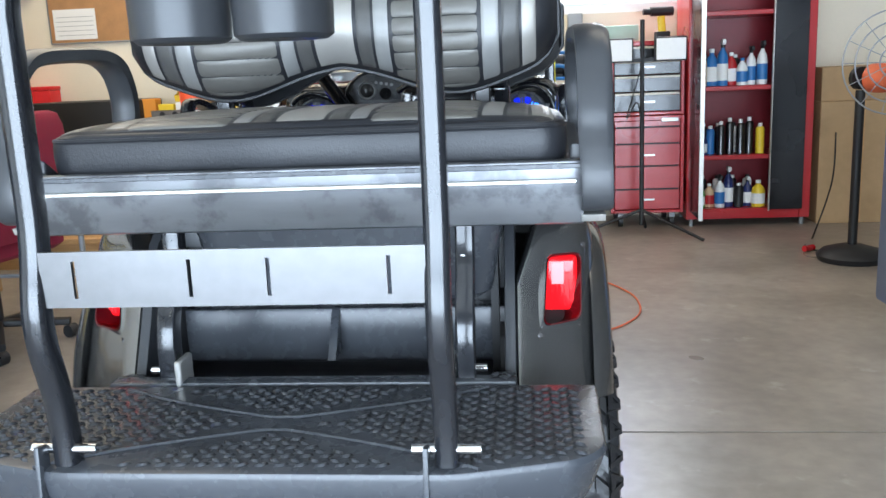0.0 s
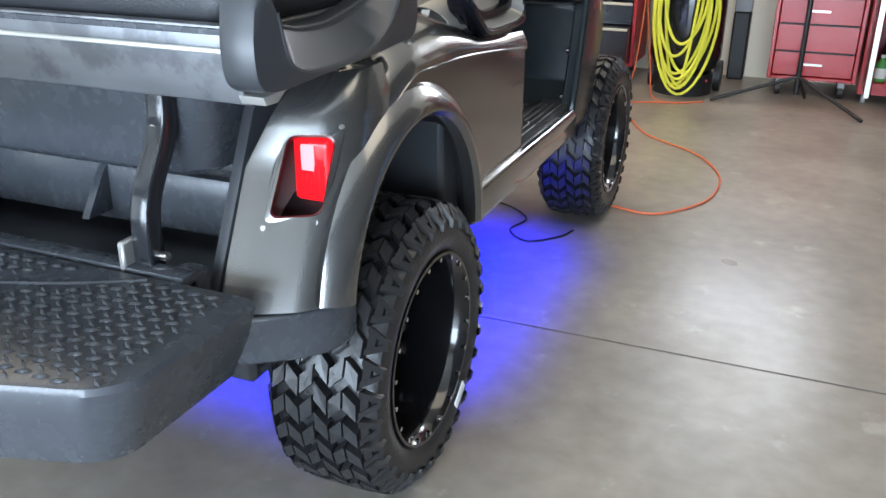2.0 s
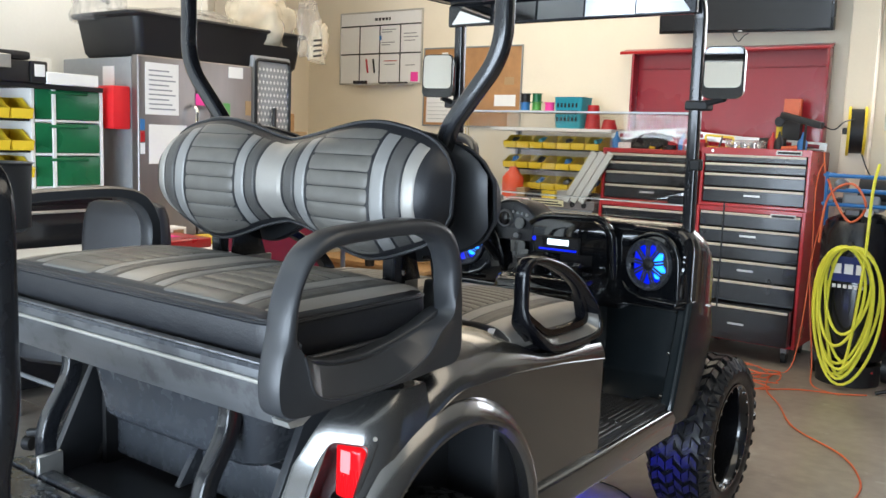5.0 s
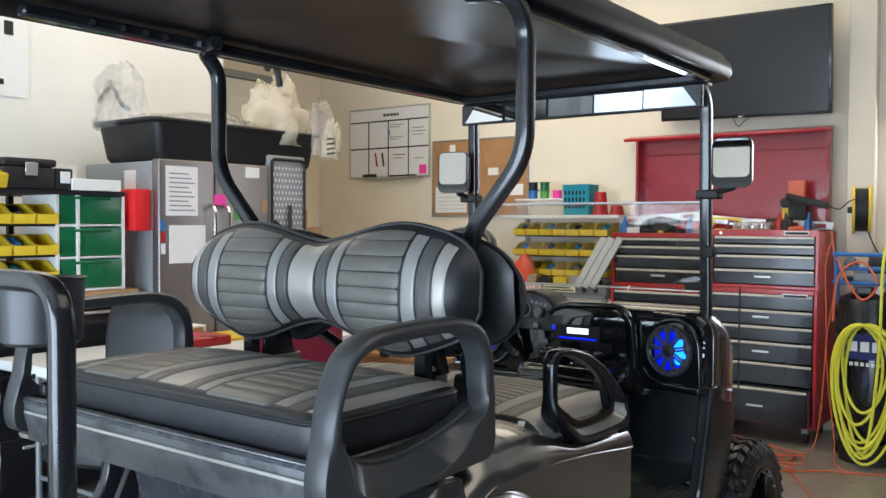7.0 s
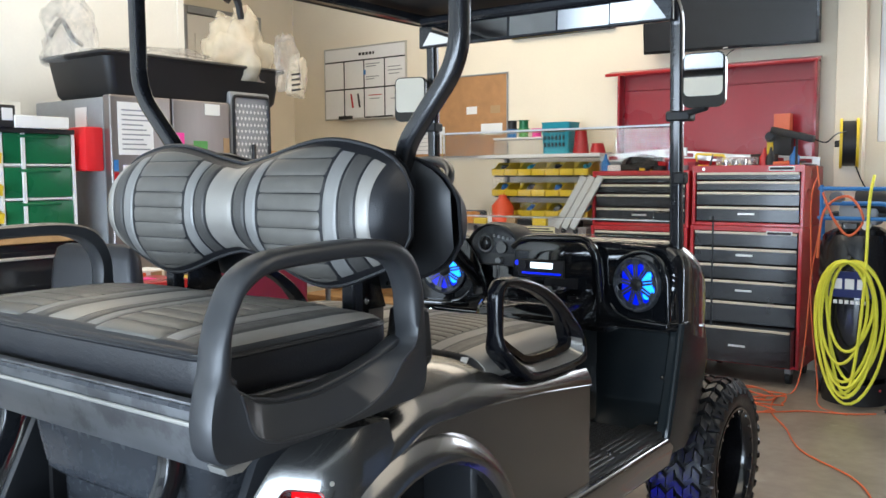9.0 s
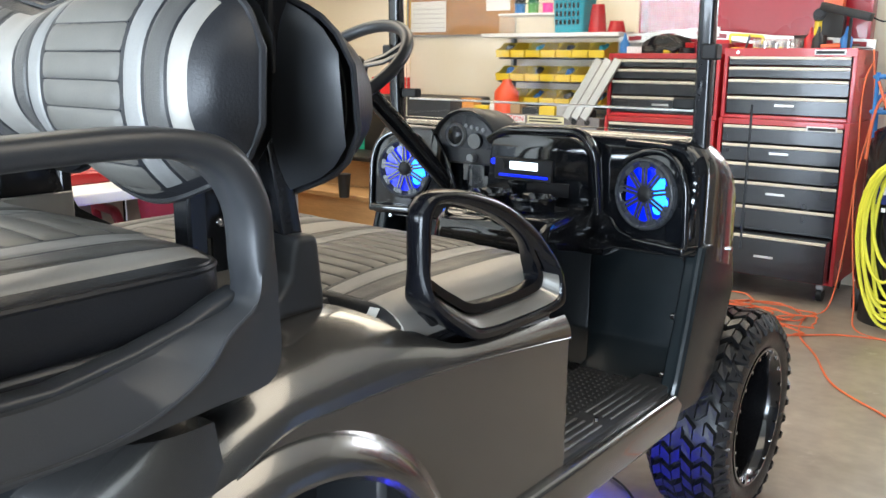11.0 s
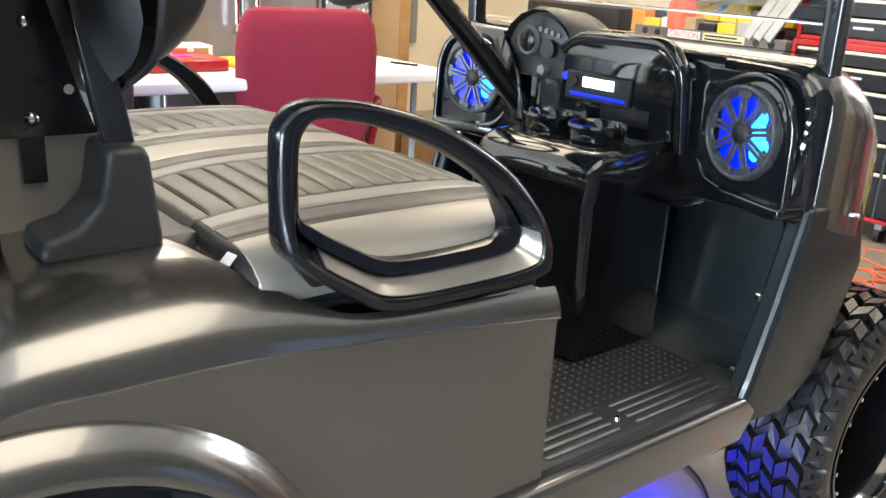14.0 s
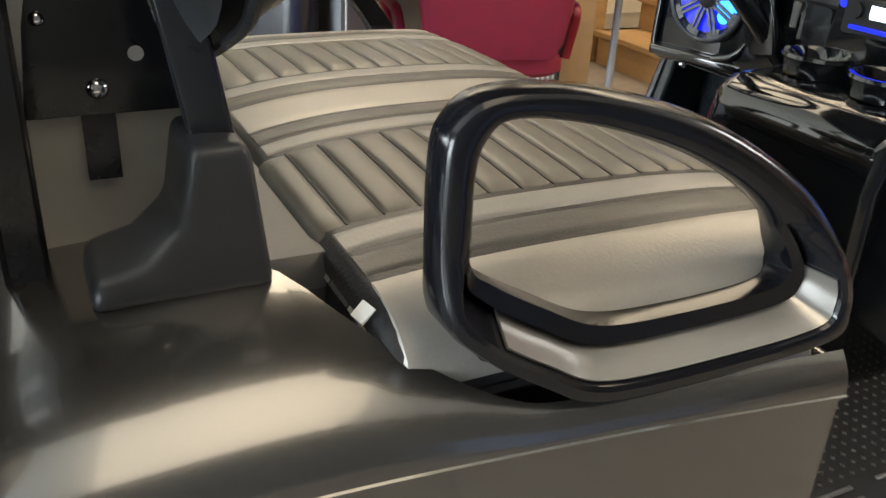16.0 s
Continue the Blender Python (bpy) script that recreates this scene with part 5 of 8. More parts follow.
# orange cords
_oc = thing("extension_cord", (0, 0, 0.006), "orange extension cord looping over the concrete", "extension cord")
part("cord", sweep_bm(smooth_path([(0.30, 1.80, 0), (0.51, 1.752, 0), (0.686, 1.727, 0), (0.834, 1.925, 0), (0.87, 2.15, 0), (0.84, 2.36, 0), (0.717, 2.608, 0), (0.458, 2.851, 0), (0.30, 3.18, 0), (0.16, 3.44, 0), (0.10, 3.75, 0), (0.16, 3.98, 0.05), (0.19, 4.06, 0.6), (0.185, 4.05, 1.1), (0.22, 4.06, 1.25)], 8), circle(0.0042, 8)), M["orange"], _oc)
_rng = random.Random(5)
for _k in range(12):
    _cxx, _cy = -0.18 + _rng.uniform(-0.28, 0.22), 3.55 + _rng.uniform(-0.28, 0.2)
    _p = [(_cxx + (0.18 + 0.10 * noise.noise((t, _k, 0))) * math.cos(t), _cy + (0.13 + 0.08 * noise.noise((t, _k, 5))) * math.sin(t), 0.004 + 0.004 * _k + 0.012 * abs(math.sin(2 * t + _k))) for t in [2 * math.pi * i / 24 for i in range(24)]]
    part("cord_coil", sweep_bm(smooth_path(_p, 2, closed=True), circle(0.0042, 6), closed=True), M["orange"], _oc)
part("cord", sweep_bm(smooth_path([(-0.1, 3.5, 0.0), (0.1, 3.4, 0), (0.3, 3.55, 0), (0.5, 3.62, 0.0), (0.62, 3.7, 0)], 8), circle(0.0042, 8)), M["orange"], _oc)
part("cord", sweep_bm(smooth_path([(0.22, 4.02, 1.3), (0.25, 4.0, 1.0), (0.20, 4.03, 0.6), (0.28, 3.9, 0.1), (0.34, 3.7, 0.0), (0.5, 3.6, 0)], 8), circle(0.0042, 8)), M["orange"], _oc)
_kc = thing("charging_cable", (0, 0, 0.006), "black cable lying under the cart", "cable")
part("cable", sweep_bm(smooth_path([(-0.15, 1.60, 0), (0.10, 1.62, 0), (0.26, 1.50, 0), (0.245, 1.36, 0), (0.33, 1.28, 0), (0.42, 1.36, 0), (0.45, 1.44, 0)], 8), circle(0.0035, 8)), M["dark"], _kc)

# boxes and stand fan at the right
_bx = thing("cardboard_box", (2.52, 4.28, 0.0), "tall brown cardboard box with a taped seam standing by the wall", "box")
part("carton", box_bm(-0.25, 0.25, -0.20, 0.20, 0, 0.80, 0.004), M["card"], _bx)
part("tape", box_bm(-0.03, 0.03, -0.204, -0.2, 0, 0.80), M["wood"], _bx)
_bx = thing("cardboard_box", (2.50, 4.30, 0.80), "brown cardboard box stacked on another", "box")
part("carton", box_bm(-0.22, 0.22, -0.18, 0.18, 0, 0.22, 0.004), M["card"], _bx)
_fa = thing("pedestal_fan", (2.11, 2.98, 0.0), "black pedestal fan with a wire cage and orange motor cover", "fan")
part("fan_base", turned_bm([(0, 0), (0.17, 0), (0.18, 0.03), (0.15, 0.06), (0.05, 0.09), (0, 0.09)], 28), M["dark"], _fa)
part("fan_pole", join(bmesh.new(), cyl_bm(0.024, 0.85, 14), Matrix.Translation((0, 0, 0.06))), M["dark"], _fa)
part("motor_cover", turned_bm([(0, 0), (0.05, 0.005), (0.075, 0.03), (0.075, 0.11), (0.05, 0.14), (0, 0.145)], 24), M["orange"], _fa, m=pose(0.05, 0.02, 0.97, 90, 0, 20))
part("motor_end", turned_bm([(0, 0), (0.06, 0.0), (0.06, 0.03), (0, 0.035)], 24), M["dark"], _fa, m=pose(0.02, 0.10, 0.97, 90, 0, 20))
for _k in range(4):
    _rr = 0.08 + 0.06 * _k
    part("cage_ring", sweep_bm([(0.10 + _rr * math.cos(t), -0.18, 1.05 + _rr * math.sin(t)) for t in [2 * math.pi * i / 36 for i in range(36)]], circle(0.004, 6), closed=True, up=(0, 1, 0)), M["greymetal"], _fa)
for _k in range(14):
    _a = 2 * math.pi * _k / 14
    part("cage_wire", cyl_between((0.10, -0.17, 1.05), (0.10 + 0.26 * math.cos(_a), -0.18, 1.05 + 0.26 * math.sin(_a)), 0.002, 6), M["greymetal"], _fa)
_cd = thing("power_cord", (0, 0, 0.006), "black power cord with a red plug beside the fan", "cable")
part("cord", sweep_bm(smooth_path([(2.11, 3.15, 0), (2.0, 3.22, 0), (1.98, 3.35, 0), (2.1, 3.6, 0.0), (2.3, 3.9, 0.3), (2.35, 4.02, 0.6)], 8), circle(0.005, 8)), M["dark"], _cd)
part("plug", cyl_between((1.93, 3.20, 0.014), (1.99, 3.24, 0.014), 0.018, 10), M["red"], _cd)
_sv = thing("steel_cart", (1.88, 1.45, 0.0), "dark blue-grey steel service cart on castors", "service cart")
part("cart_body", box_bm(-0.12, 0.40, -0.30, 0.30, 0.12, 0.92, 0.02, 2), mat("blue_grey_paint", (0.10, 0.13, 0.20), 0.4, scale=30, vary=0.1), _sv)
for _x in (-0.06, 0.34):
    for _y in (-0.22, 0.22):
        part("castor", cyl_between((_x - 0.015, _y, 0.06), (_x + 0.015, _y, 0.06), 0.06, 16), M["dark"], _sv)

# dark sign high on the back wall
_sg = thing("wall_sign", (-1.725, 4.58, 2.30), "dark grey sign with pale ring marks on the wall", "sign")
part("board", box_bm(-0.43, 0.43, -0.012, 0.012, 0.0, 0.33, 0.003), M["dark_sign"], _sg)
for _x, _r in ((-0.18, 0.075), (0.05, 0.055)):
    part("ring_mark", sweep_bm([(_x + _r * math.cos(2 * math.pi * _i / 24), -0.0135, 0.12 + _r * math.sin(2 * math.pi * _i / 24)) for _i in range(24)], rounded_rect(0.014, 0.003, 0.001), closed=True, up=(0, 1, 0)), M["paper"], _sg)
part("red_mark", box_bm(0.22, 0.29, -0.0145, -0.012, 0.07, 0.14, 0.001), M["reddark"], _sg)


def lettering(name, body, size, material, parent, m):
    """Flat letters in the built-in font, as a mesh."""
    curve = bpy.data.curves.new(name, "FONT")
    curve.body, curve.size, curve.extrude = body, size, 0.0006
    curve.align_x, curve.align_y = "CENTER", "CENTER"
    tmp = new("lettering_curve", curve)
    bpy.context.view_layer.update()
    data = bpy.data.meshes.new_from_object(tmp.evaluated_get(bpy.context.evaluated_depsgraph_get()))
    bpy.data.objects.remove(tmp)
    data.materials.append(material)
    ob = new(name, data)
    ob.parent = parent
    ob.matrix_basis = m
    return ob


# metal edge of the parts bench with its labels
_be = part("bench_edge", box_bm(-0.48, 0.50, -0.012, 0.0, 0.0, 0.062, 0.003), M["stainless"], _pb, "pale metal edge strip with warning labels", m=pose(-0.02, -0.122, 0.848))
part("warning_label", box_bm(-0.235, -0.02, -0.014, -0.012, 0.010, 0.054), M["paper"], _be, "white label with red letters")
lettering("label_text", "CAUTION", 0.044, M["brightred"], _be, pose(-0.1275, -0.0148, 0.032, 90, 0, 0))
part("notice_label", box_bm(0.0, 0.26, -0.014, -0.012, 0.010, 0.054), M["notice"], _be, "pale yellow notice label")
for _k in range(2):
    part("text_bar", box_bm(0.012, 0.248 - 0.03 * _k, -0.015, -0.014, 0.018 + 0.018 * _k, 0.027 + 0.018 * _k), M["dark"], _be)
for _x in (-0.40, -0.31, 0.33, 0.42):
    part("slot", cyl_between((_x, -0.0122, 0.032), (_x, -0.0140, 0.032), 0.02, 16), M["dark"], _be)


# ---- the golf cart ----
cart = thing("golf_cart", (0, 0, 0), "dark bronze lifted golf cart with black seats and roof", "golf cart")


def lerp_table(table, t):
    """Straight lines between the (t, value) pairs."""
    if t <= table[0][0]:
        return table[0][1]
    for (a, u), (b, v) in zip(table, table[1:]):
        if t <= b:
            return u + (v - u) * (t - a) / (b - a)
    return table[-1][1]


def mirror_bm(bm):
    bmesh.ops.scale(bm, vec=(-1, 1, 1), verts=bm.verts)
    bmesh.ops.reverse_faces(bm, faces=bm.faces)
    return bm


ARCH_Y, ARCH_Z, ARCH_R = 0.0, 0.46, 0.285


def arch_bottom(y):
    """Height of the side's lower edge, cut by the wheel arch."""
    if abs(y - ARCH_Y) < ARCH_R:
        return ARCH_Z + math.sqrt(max(0.0, ARCH_R ** 2 - (y - ARCH_Y) ** 2))
    return 0.505 if y > 0 else 0.50


SHELL_TOP = [(-0.16, 0.79), (-0.10, 0.85), (0.0, 0.888), (0.10, 0.899), (0.20, 0.900), (0.288, 0.886), (0.355, 0.864), (0.46, 0.852), (0.665, 0.850)]
CREASE = [(-0.16, 0.74), (0.0, 0.811), (0.10, 0.813), (0.20, 0.811), (0.335, 0.800), (0.45, 0.788), (0.585, 0.771), (0.665, 0.760)]
SHELL_IN = [(0.10, 0.305), (0.15, 0.312), (0.20, 0.345), (0.225, 0.395), (0.255, 0.434), (0.288, 0.456), (0.316, 0.467), (0.355, 0.474), (0.665, 0.474)]


def smooth_table(table, t):
    """A smooth curve through the (t, value) pairs."""
    if t <= table[0][0]:
        return table[0][1]
    for i in range(len(table) - 1):
        (a, u), (b, v) = table[i], table[i + 1]
        if t <= b:
            before, after = table[max(i - 1, 0)], table[min(i + 2, len(table) - 1)]
            m0, m1 = (v - before[1]) / (b - before[0]) * (b - a), (after[1] - u) / (after[0] - a) * (b - a)
            k = (t - a) / (b - a)
            return u * (2 * k ** 3 - 3 * k ** 2 + 1) + m0 * (k ** 3 - 2 * k ** 2 + k) + v * (3 * k ** 2 - 2 * k ** 3) + m1 * (k ** 3 - k ** 2)
    return table[-1][1]


def shell_side(sign):
    ys = sorted(set([-0.16 + 0.825 * i / 66 for i in range(67)] + [0.199, 0.2005] + [ARCH_Y + ARCH_R * s for s in (-0.999, -0.97, -0.9, 0.9, 0.97, 0.999)]))
    ys = [y for y in ys if y >= -0.16]
    rings = []
    for y in ys:
        zt, zc, zb = smooth_table(SHELL_TOP, y), smooth_table(CREASE, y), arch_bottom(y)
        zc = max(min(zc, zt - 0.008), zb + 0.025)
        x_in = smooth_table(SHELL_IN, y)
        k0 = max(0.0, (x_in - 0.335) / 0.154)
        ks = [k0 + (1 - k0) * math.sin(radians(90 * i / 13)) for i in range(14)]
        arc = [(0.335 + 0.154 * k, zc + 0.002 + (zt - zc - 0.002) * math.sqrt(max(0.0, 1 - k * k))) for k in ks]
        row = [(x_in, arc[0][1] - 0.05), (x_in, arc[0][1])] + arc[1:]
        row += [(0.491, zc + 0.001), (0.491, zc - 0.001), (0.4845, zc - 0.004), (0.484, zc - 0.014), (0.484, zc - 0.55 * (zc - zb)), (0.484, zb)]
        rings.append([(sign * x, y, z) for x, z in row])
    bm = loft_bm(rings, close=False)
    bmesh.ops.solidify(bm, geom=bm.faces[:], thickness=0.006)
    return bm


def rear_deck():
    """The flat of the body behind the front seat, between the side shells."""
    rings = [[(x, y, smooth_table(SHELL_TOP, y)) for x in (-0.305, -0.1, 0.1, 0.305)] for y in [-0.15 + 0.35 * i / 14 for i in range(15)]]
    bm = loft_bm(rings, close=False)
    bmesh.ops.solidify(bm, geom=bm.faces[:], thickness=0.01)
    return bm


def tail_post(sign):
    """The corner of the body that carries the tail lamp, in level slices; its rear face is turned outwards."""
    rings = []
    for i in range(19):
        z = 0.515 + 0.335 * i / 18
        rear = -0.322 + 0.5 * (z - 0.70) + 2.6 * max(0.0, z - 0.80) ** 1.4
        inner = 0.343 + 0.03 * max(0.0, z - 0.72) / 0.08
        outer = 0.489 - 0.02 * max(0.0, z - 0.78) / 0.07
        bend = outer - 0.045
        y_bend = rear + 0.55 * (bend - inner)
        ring_end = y_bend + 0.075
        front = -0.235 if z < 0.56 else -math.sqrt(max(0.0, ARCH_R ** 2 - (min(z, 0.735) - ARCH_Z) ** 2)) - 0.005
        front = max(front, ring_end + 0.012)
        ring = [(inner, front), (inner, rear + 0.014), (inner + 0.004, rear + 0.004), (inner + 0.012, rear + 0.006)]
        ring += [(inner + (bend - inner) * k, rear + (y_bend - rear) * k) for k in (0.35, 0.7)]
        for j in range(8):
            a = radians(90 * j / 7)
            ring.append((bend + 0.045 * math.sin(a), y_bend + 0.0247 * math.sin(a) * (1 - j / 7) + 0.075 * (1 - math.cos(a))))
        ring.append((outer, front))
        rings.append([(sign * x, y, z) for x, y in ring])
    return loft_bm(rings)


def flare(sign):
    """The rolled lip round the wheel arch."""
    path = [Vector((0, ARCH_Y + (ARCH_R + 0.018) * math.cos(a), ARCH_Z + (ARCH_R + 0.018) * math.sin(a))) for a in [radians(-2 + 172 * i / 36) for i in range(37)]]
    section = [(0.0, -0.020), (0.026, -0.022), (0.036, -0.014), (0.037, -0.004), (0.030, 0.010), (0.018, 0.024), (0.004, 0.034), (0.0, 0.036)]
    bm = bmesh.new()
    rings = []
    for p in path:
        out = Vector((0, p.y - ARCH_Y, p.z - ARCH_Z)).normalized()
        rings.append([bm.verts.new((sign * (0.480 + u), *(p + out * w)[1:])) for u, w in section])
    n = len(section)
    for a, b in zip(rings, rings[1:]):
        for i in range(n):
            bm.faces.new((a[i], a[(i + 1) % n], b[(i + 1) % n], b[i]))
    bm.faces.new(rings[0])
    bm.faces.new(rings[-1][::-1])
    bmesh.ops.recalc_face_normals(bm, faces=bm.faces)
    return bm


part("rear_deck", rear_deck(), M["body"], cart)
for _s in (1, -1):
    # black liner inside the rear corner
    _bm = plate_bm([(-0.413, 0.515), (-0.365, 0.61), (-0.32, 0.70), (-0.27, 0.80), (-0.20, 0.85)] + [(-0.14, 0.85), (-0.14, 0.515)], "x", 0.324, 0.343, 0.003)
    part("corner_liner", _bm if _s > 0 else mirror_bm(_bm), M["plastic"], cart, "black plastic inner liner")
    part("body_shell", shell_side(_s), M["body"], cart, "dark bronze metallic side shell")
    part("tail_corner", tail_post(_s), M["body"], cart, "dark bronze metallic rear corner")
    part("fender_flare", flare(_s), M["body"], cart)
    # front edge return of the side shell
    part("shell_return", box_bm(*sorted((_s * 0.40, _s * 0.482)), 0.652, 0.667, 0.50, 0.790, 0.006, 2), M["body"], cart)
    # bumper end under the tail lamp
    _bm = plate_bm([(0.335, -0.405), (0.345, -0.418), (0.395, -0.392), (0.45, -0.352), (0.480, -0.318), (0.493, -0.275), (0.493, -0.235), (0.335, -0.235)], "z", 0.43, 0.512, 0.012, 3)
    part("bumper_end", _bm if _s > 0 else mirror_bm(_bm), M["plastic_grey"], cart, "charcoal plastic bumper end")
    # rocker panel and sill
    _bm = plate_bm([(0.29, 0.435), (0.315, 0.512), (1.15, 0.506), (1.19, 0.475), (1.15, 0.42), (0.33, 0.428)], "x", 0.462, 0.500, 0.012, 3)
    part("rocker_panel", _bm if _s > 0 else mirror_bm(_bm), M["body"], cart, "dark bronze rocker panel")
    _sill = part("sill_plate", box_bm(*sorted((_s * 0.385, _s * 0.475)), 0.67, 1.20, 0.488, 0.519, 0.008, 2), M["plastic"], cart, "black sill plate with bright ribs")
    for _k in range(4):
        part("sill_rib", box_bm(*sorted((_s * (0.398 + 0.019 * _k), _s * (0.405 + 0.019 * _k))), 0.70, 0.86, 0.519, 0.5235, 0.002), M["steel_dull"], _sill)
        part("sill_rib", box_bm(*sorted((_s * (0.398 + 0.019 * _k), _s * (0.405 + 0.019 * _k))), 0.90, 1.12, 0.519, 0.5235, 0.002), M["steel_dull"], _sill)
    part("sill_bolt", join(bmesh.new(), cyl_bm(0.006, 0.006, 10, 0.004), Matrix.Translation((_s * 0.436, 0.88, 0.519))), M["chrome"], _sill)
    # inner wheel housing
    _bm = bmesh.new()
    for _k in range(17):
        _a0, _a1 = radians(-5 + 190 * _k / 17), radians(-5 + 190 * (_k + 1) / 17)
        for _x0, _x1 in ((0.312, 0.478),):
            _q = [_bm.verts.new((_s * _x, ARCH_Y + 0.292 * math.cos(_a), ARCH_Z + 0.01 + 0.292 * math.sin(_a))) for _x, _a in ((_x0, _a0), (_x1, _a0), (_x1, _a1), (_x0, _a1))]
            _bm.faces.new(_q)
    add_box(_bm, *sorted((_s * 0.298, _s * 0.312)), -0.27, 0.30, 0.42, 0.78)
    part("wheel_housing", _bm, M["dark"], cart)
    part("housing_bolt", join(bmesh.new(), cyl_bm(0.011, 0.01, 12), pose(_s * 0.355, 0.282, 0.50, 90, 0, 0)), M["chrome"], cart)
    part("underbody_leg", box_bm(*sorted((_s * 0.18, _s * 0.26)), 0.28, 0.34, 0.36, 0.62, 0.01), M["greymetal"], cart)


# tail lamps, set into the corners
def lamp_pose(s):
    """The lamp's plane: across it outwards and forwards, up it leaning forwards."""
    u, v = Vector((0.871, 0.478, -0.10)).normalized(), Vector((0.10, 0.44, 0.89))
    n = u.cross(v).normalized()
    v = n.cross(u)
    m = Matrix((u, v, n)).transposed().to_4x4()
    m.translation = (0.4265, -0.2735, 0.7045)
    flip = Matrix.Diagonal((s, 1, 1, 1))
    return flip @ m @ flip


LAMP = {1: lamp_pose(1), -1: lamp_pose(-1)}


def lamp_outline(s, k=1.0):
    pts = rounded_path([(-0.049 * k, -0.068 * k, 0), (0.031 * k, -0.058 * k, 0), (0.047 * k, 0.066 * k, 0), (-0.026 * k, 0.062 * k, 0)], 0.017, 5, closed=True)
    return [(s * p.x, p.y) for p in pts]


def cut_out(ob, bm, m):
    """Take the solid bm, placed by m, out of the mesh of ob."""
    data = bpy.data.meshes.new("cutter")
    bm.to_mesh(data)
    bm.free()
    tool = new("cutter", data)
    tool.matrix_basis = m
    mod = ob.modifiers.new("cut", "BOOLEAN")
    mod.operation, mod.solver, mod.object = "DIFFERENCE", "EXACT", tool
    bpy.context.view_layer.update()
    made = bpy.data.meshes.new_from_object(ob.evaluated_get(bpy.context.evaluated_depsgraph_get()))
    ob.modifiers.clear()
    ob.data = made
    bpy.data.objects.remove(tool)


def tail_lamp(s):
    plate = [(s * p.x, p.y) for p in rounded_path([(-0.070, -0.098, 0), (0.032, -0.080, 0), (0.066, 0.096, 0), (-0.030, 0.092, 0)], 0.026, 6, closed=True)]
    crown = [(1.0, -0.012), (1.0, -0.0045), (0.985, -0.0022)] + [(1.0 - 0.06 * i, 0.004 - 0.006 * (max(0.0, 0.4 - 0.06 * i) / 0.4) ** 2) for i in range(1, 8)]
    lamp = part("tail_light", loft_bm([[(x * k, y * k, z) for x, y in plate] for k, z in crown]), M["body"], cart, "bronze lamp plate with four screws")
    lamp.matrix_basis = LAMP[s]
    bpy.context.view_layer.update()
    for ob in [o for o in cart.children if o.name.startswith("tail_corner")] + [lamp]:
        if s * sum(c[0] for c in ob.bound_box) > 0 or ob is lamp:
            cut_out(ob, loft_bm([[(x, y, z) for x, y in lamp_outline(s)] for z in (-0.085, 0.05)]), LAMP[s])
    ring_out, ring_in = lamp_outline(s, 0.995), lamp_outline(s, 0.95)
    part("lamp_housing", loft_bm([[(x, y, z) for x, y in r] for r, z in ((ring_out, 0.006), (ring_in, 0.005), (ring_in, -0.080))] + [[(x * 0.01, y * 0.01, -0.080) for x, y in ring_in]], caps=False), M["recess"], lamp, "dark red lamp housing")
    back = LAMP[s].inverted()
    x0, x1 = sorted((s * 0.392, s * 0.456))
    part("lens", box_bm(x0, x1, -0.246, -0.21, 0.655, 0.757, 0.010, 3), M["taillens"], lamp, "bright red ribbed lens", m=back)
    for i in range(7):
        x = s * (0.400 + 0.008 * i)
        part("lens_rib", box_bm(x - 0.0014, x + 0.0014, -0.2485, -0.2455, 0.664, 0.715, 0.0006), M["taillens"], lamp, m=back)
    # glowing block put in for the lens's pink-white reflection
    part("led_block", box_bm(*sorted((s * 0.408, s * 0.432)), -0.2495, -0.2455, 0.706, 0.748, 0.003), M["lens_glint"], lamp, "pale pink glowing block standing for a reflection in the lens", m=back)
    for x, y in ((-0.056, -0.082), (0.022, -0.068), (0.054, 0.080), (-0.016, 0.076)):
        part("screw", join(bmesh.new(), cyl_bm(0.0042, 0.004, 10), Matrix.Translation((s * x, y, 0.0))), M["chrome"], lamp)


for _s in (1, -1):
    tail_lamp(_s)


# wheels
LUGS = []


def lug_bm(u0, u1, a0, a1, da, r0, r1, r1b=None):
    """A tread block between the widths u0 and u1, starting at the angles a0 and a1."""
    r1b = r1 if r1b is None else r1b
    bm = bmesh.new()
    pts = []
    for top, k in ((0, 0.0), (1, 0.05)):
        for u, a, rt in ((u0, a0, r1), (u0, a0 + da, r1), (u1, a1 + da, r1b), (u1, a1, r1b)):
            rad = rt if top else r0
            uu, aa = u + ((u0 + u1) / 2 - u) * k, a + ((a0 + a1 + da) / 2 - a) * k
            pts.append(bm.verts.new((rad * math.cos(aa), rad * math.sin(aa), uu)))
    b, t = pts[:4], pts[4:]
    bm.faces.new(t)
    for i in range(4):
        bm.faces.new((b[i], b[(i + 1) % 4], t[(i + 1) % 4], t[i]))
    bmesh.ops.recalc_face_normals(bm, faces=bm.faces)
    return bm


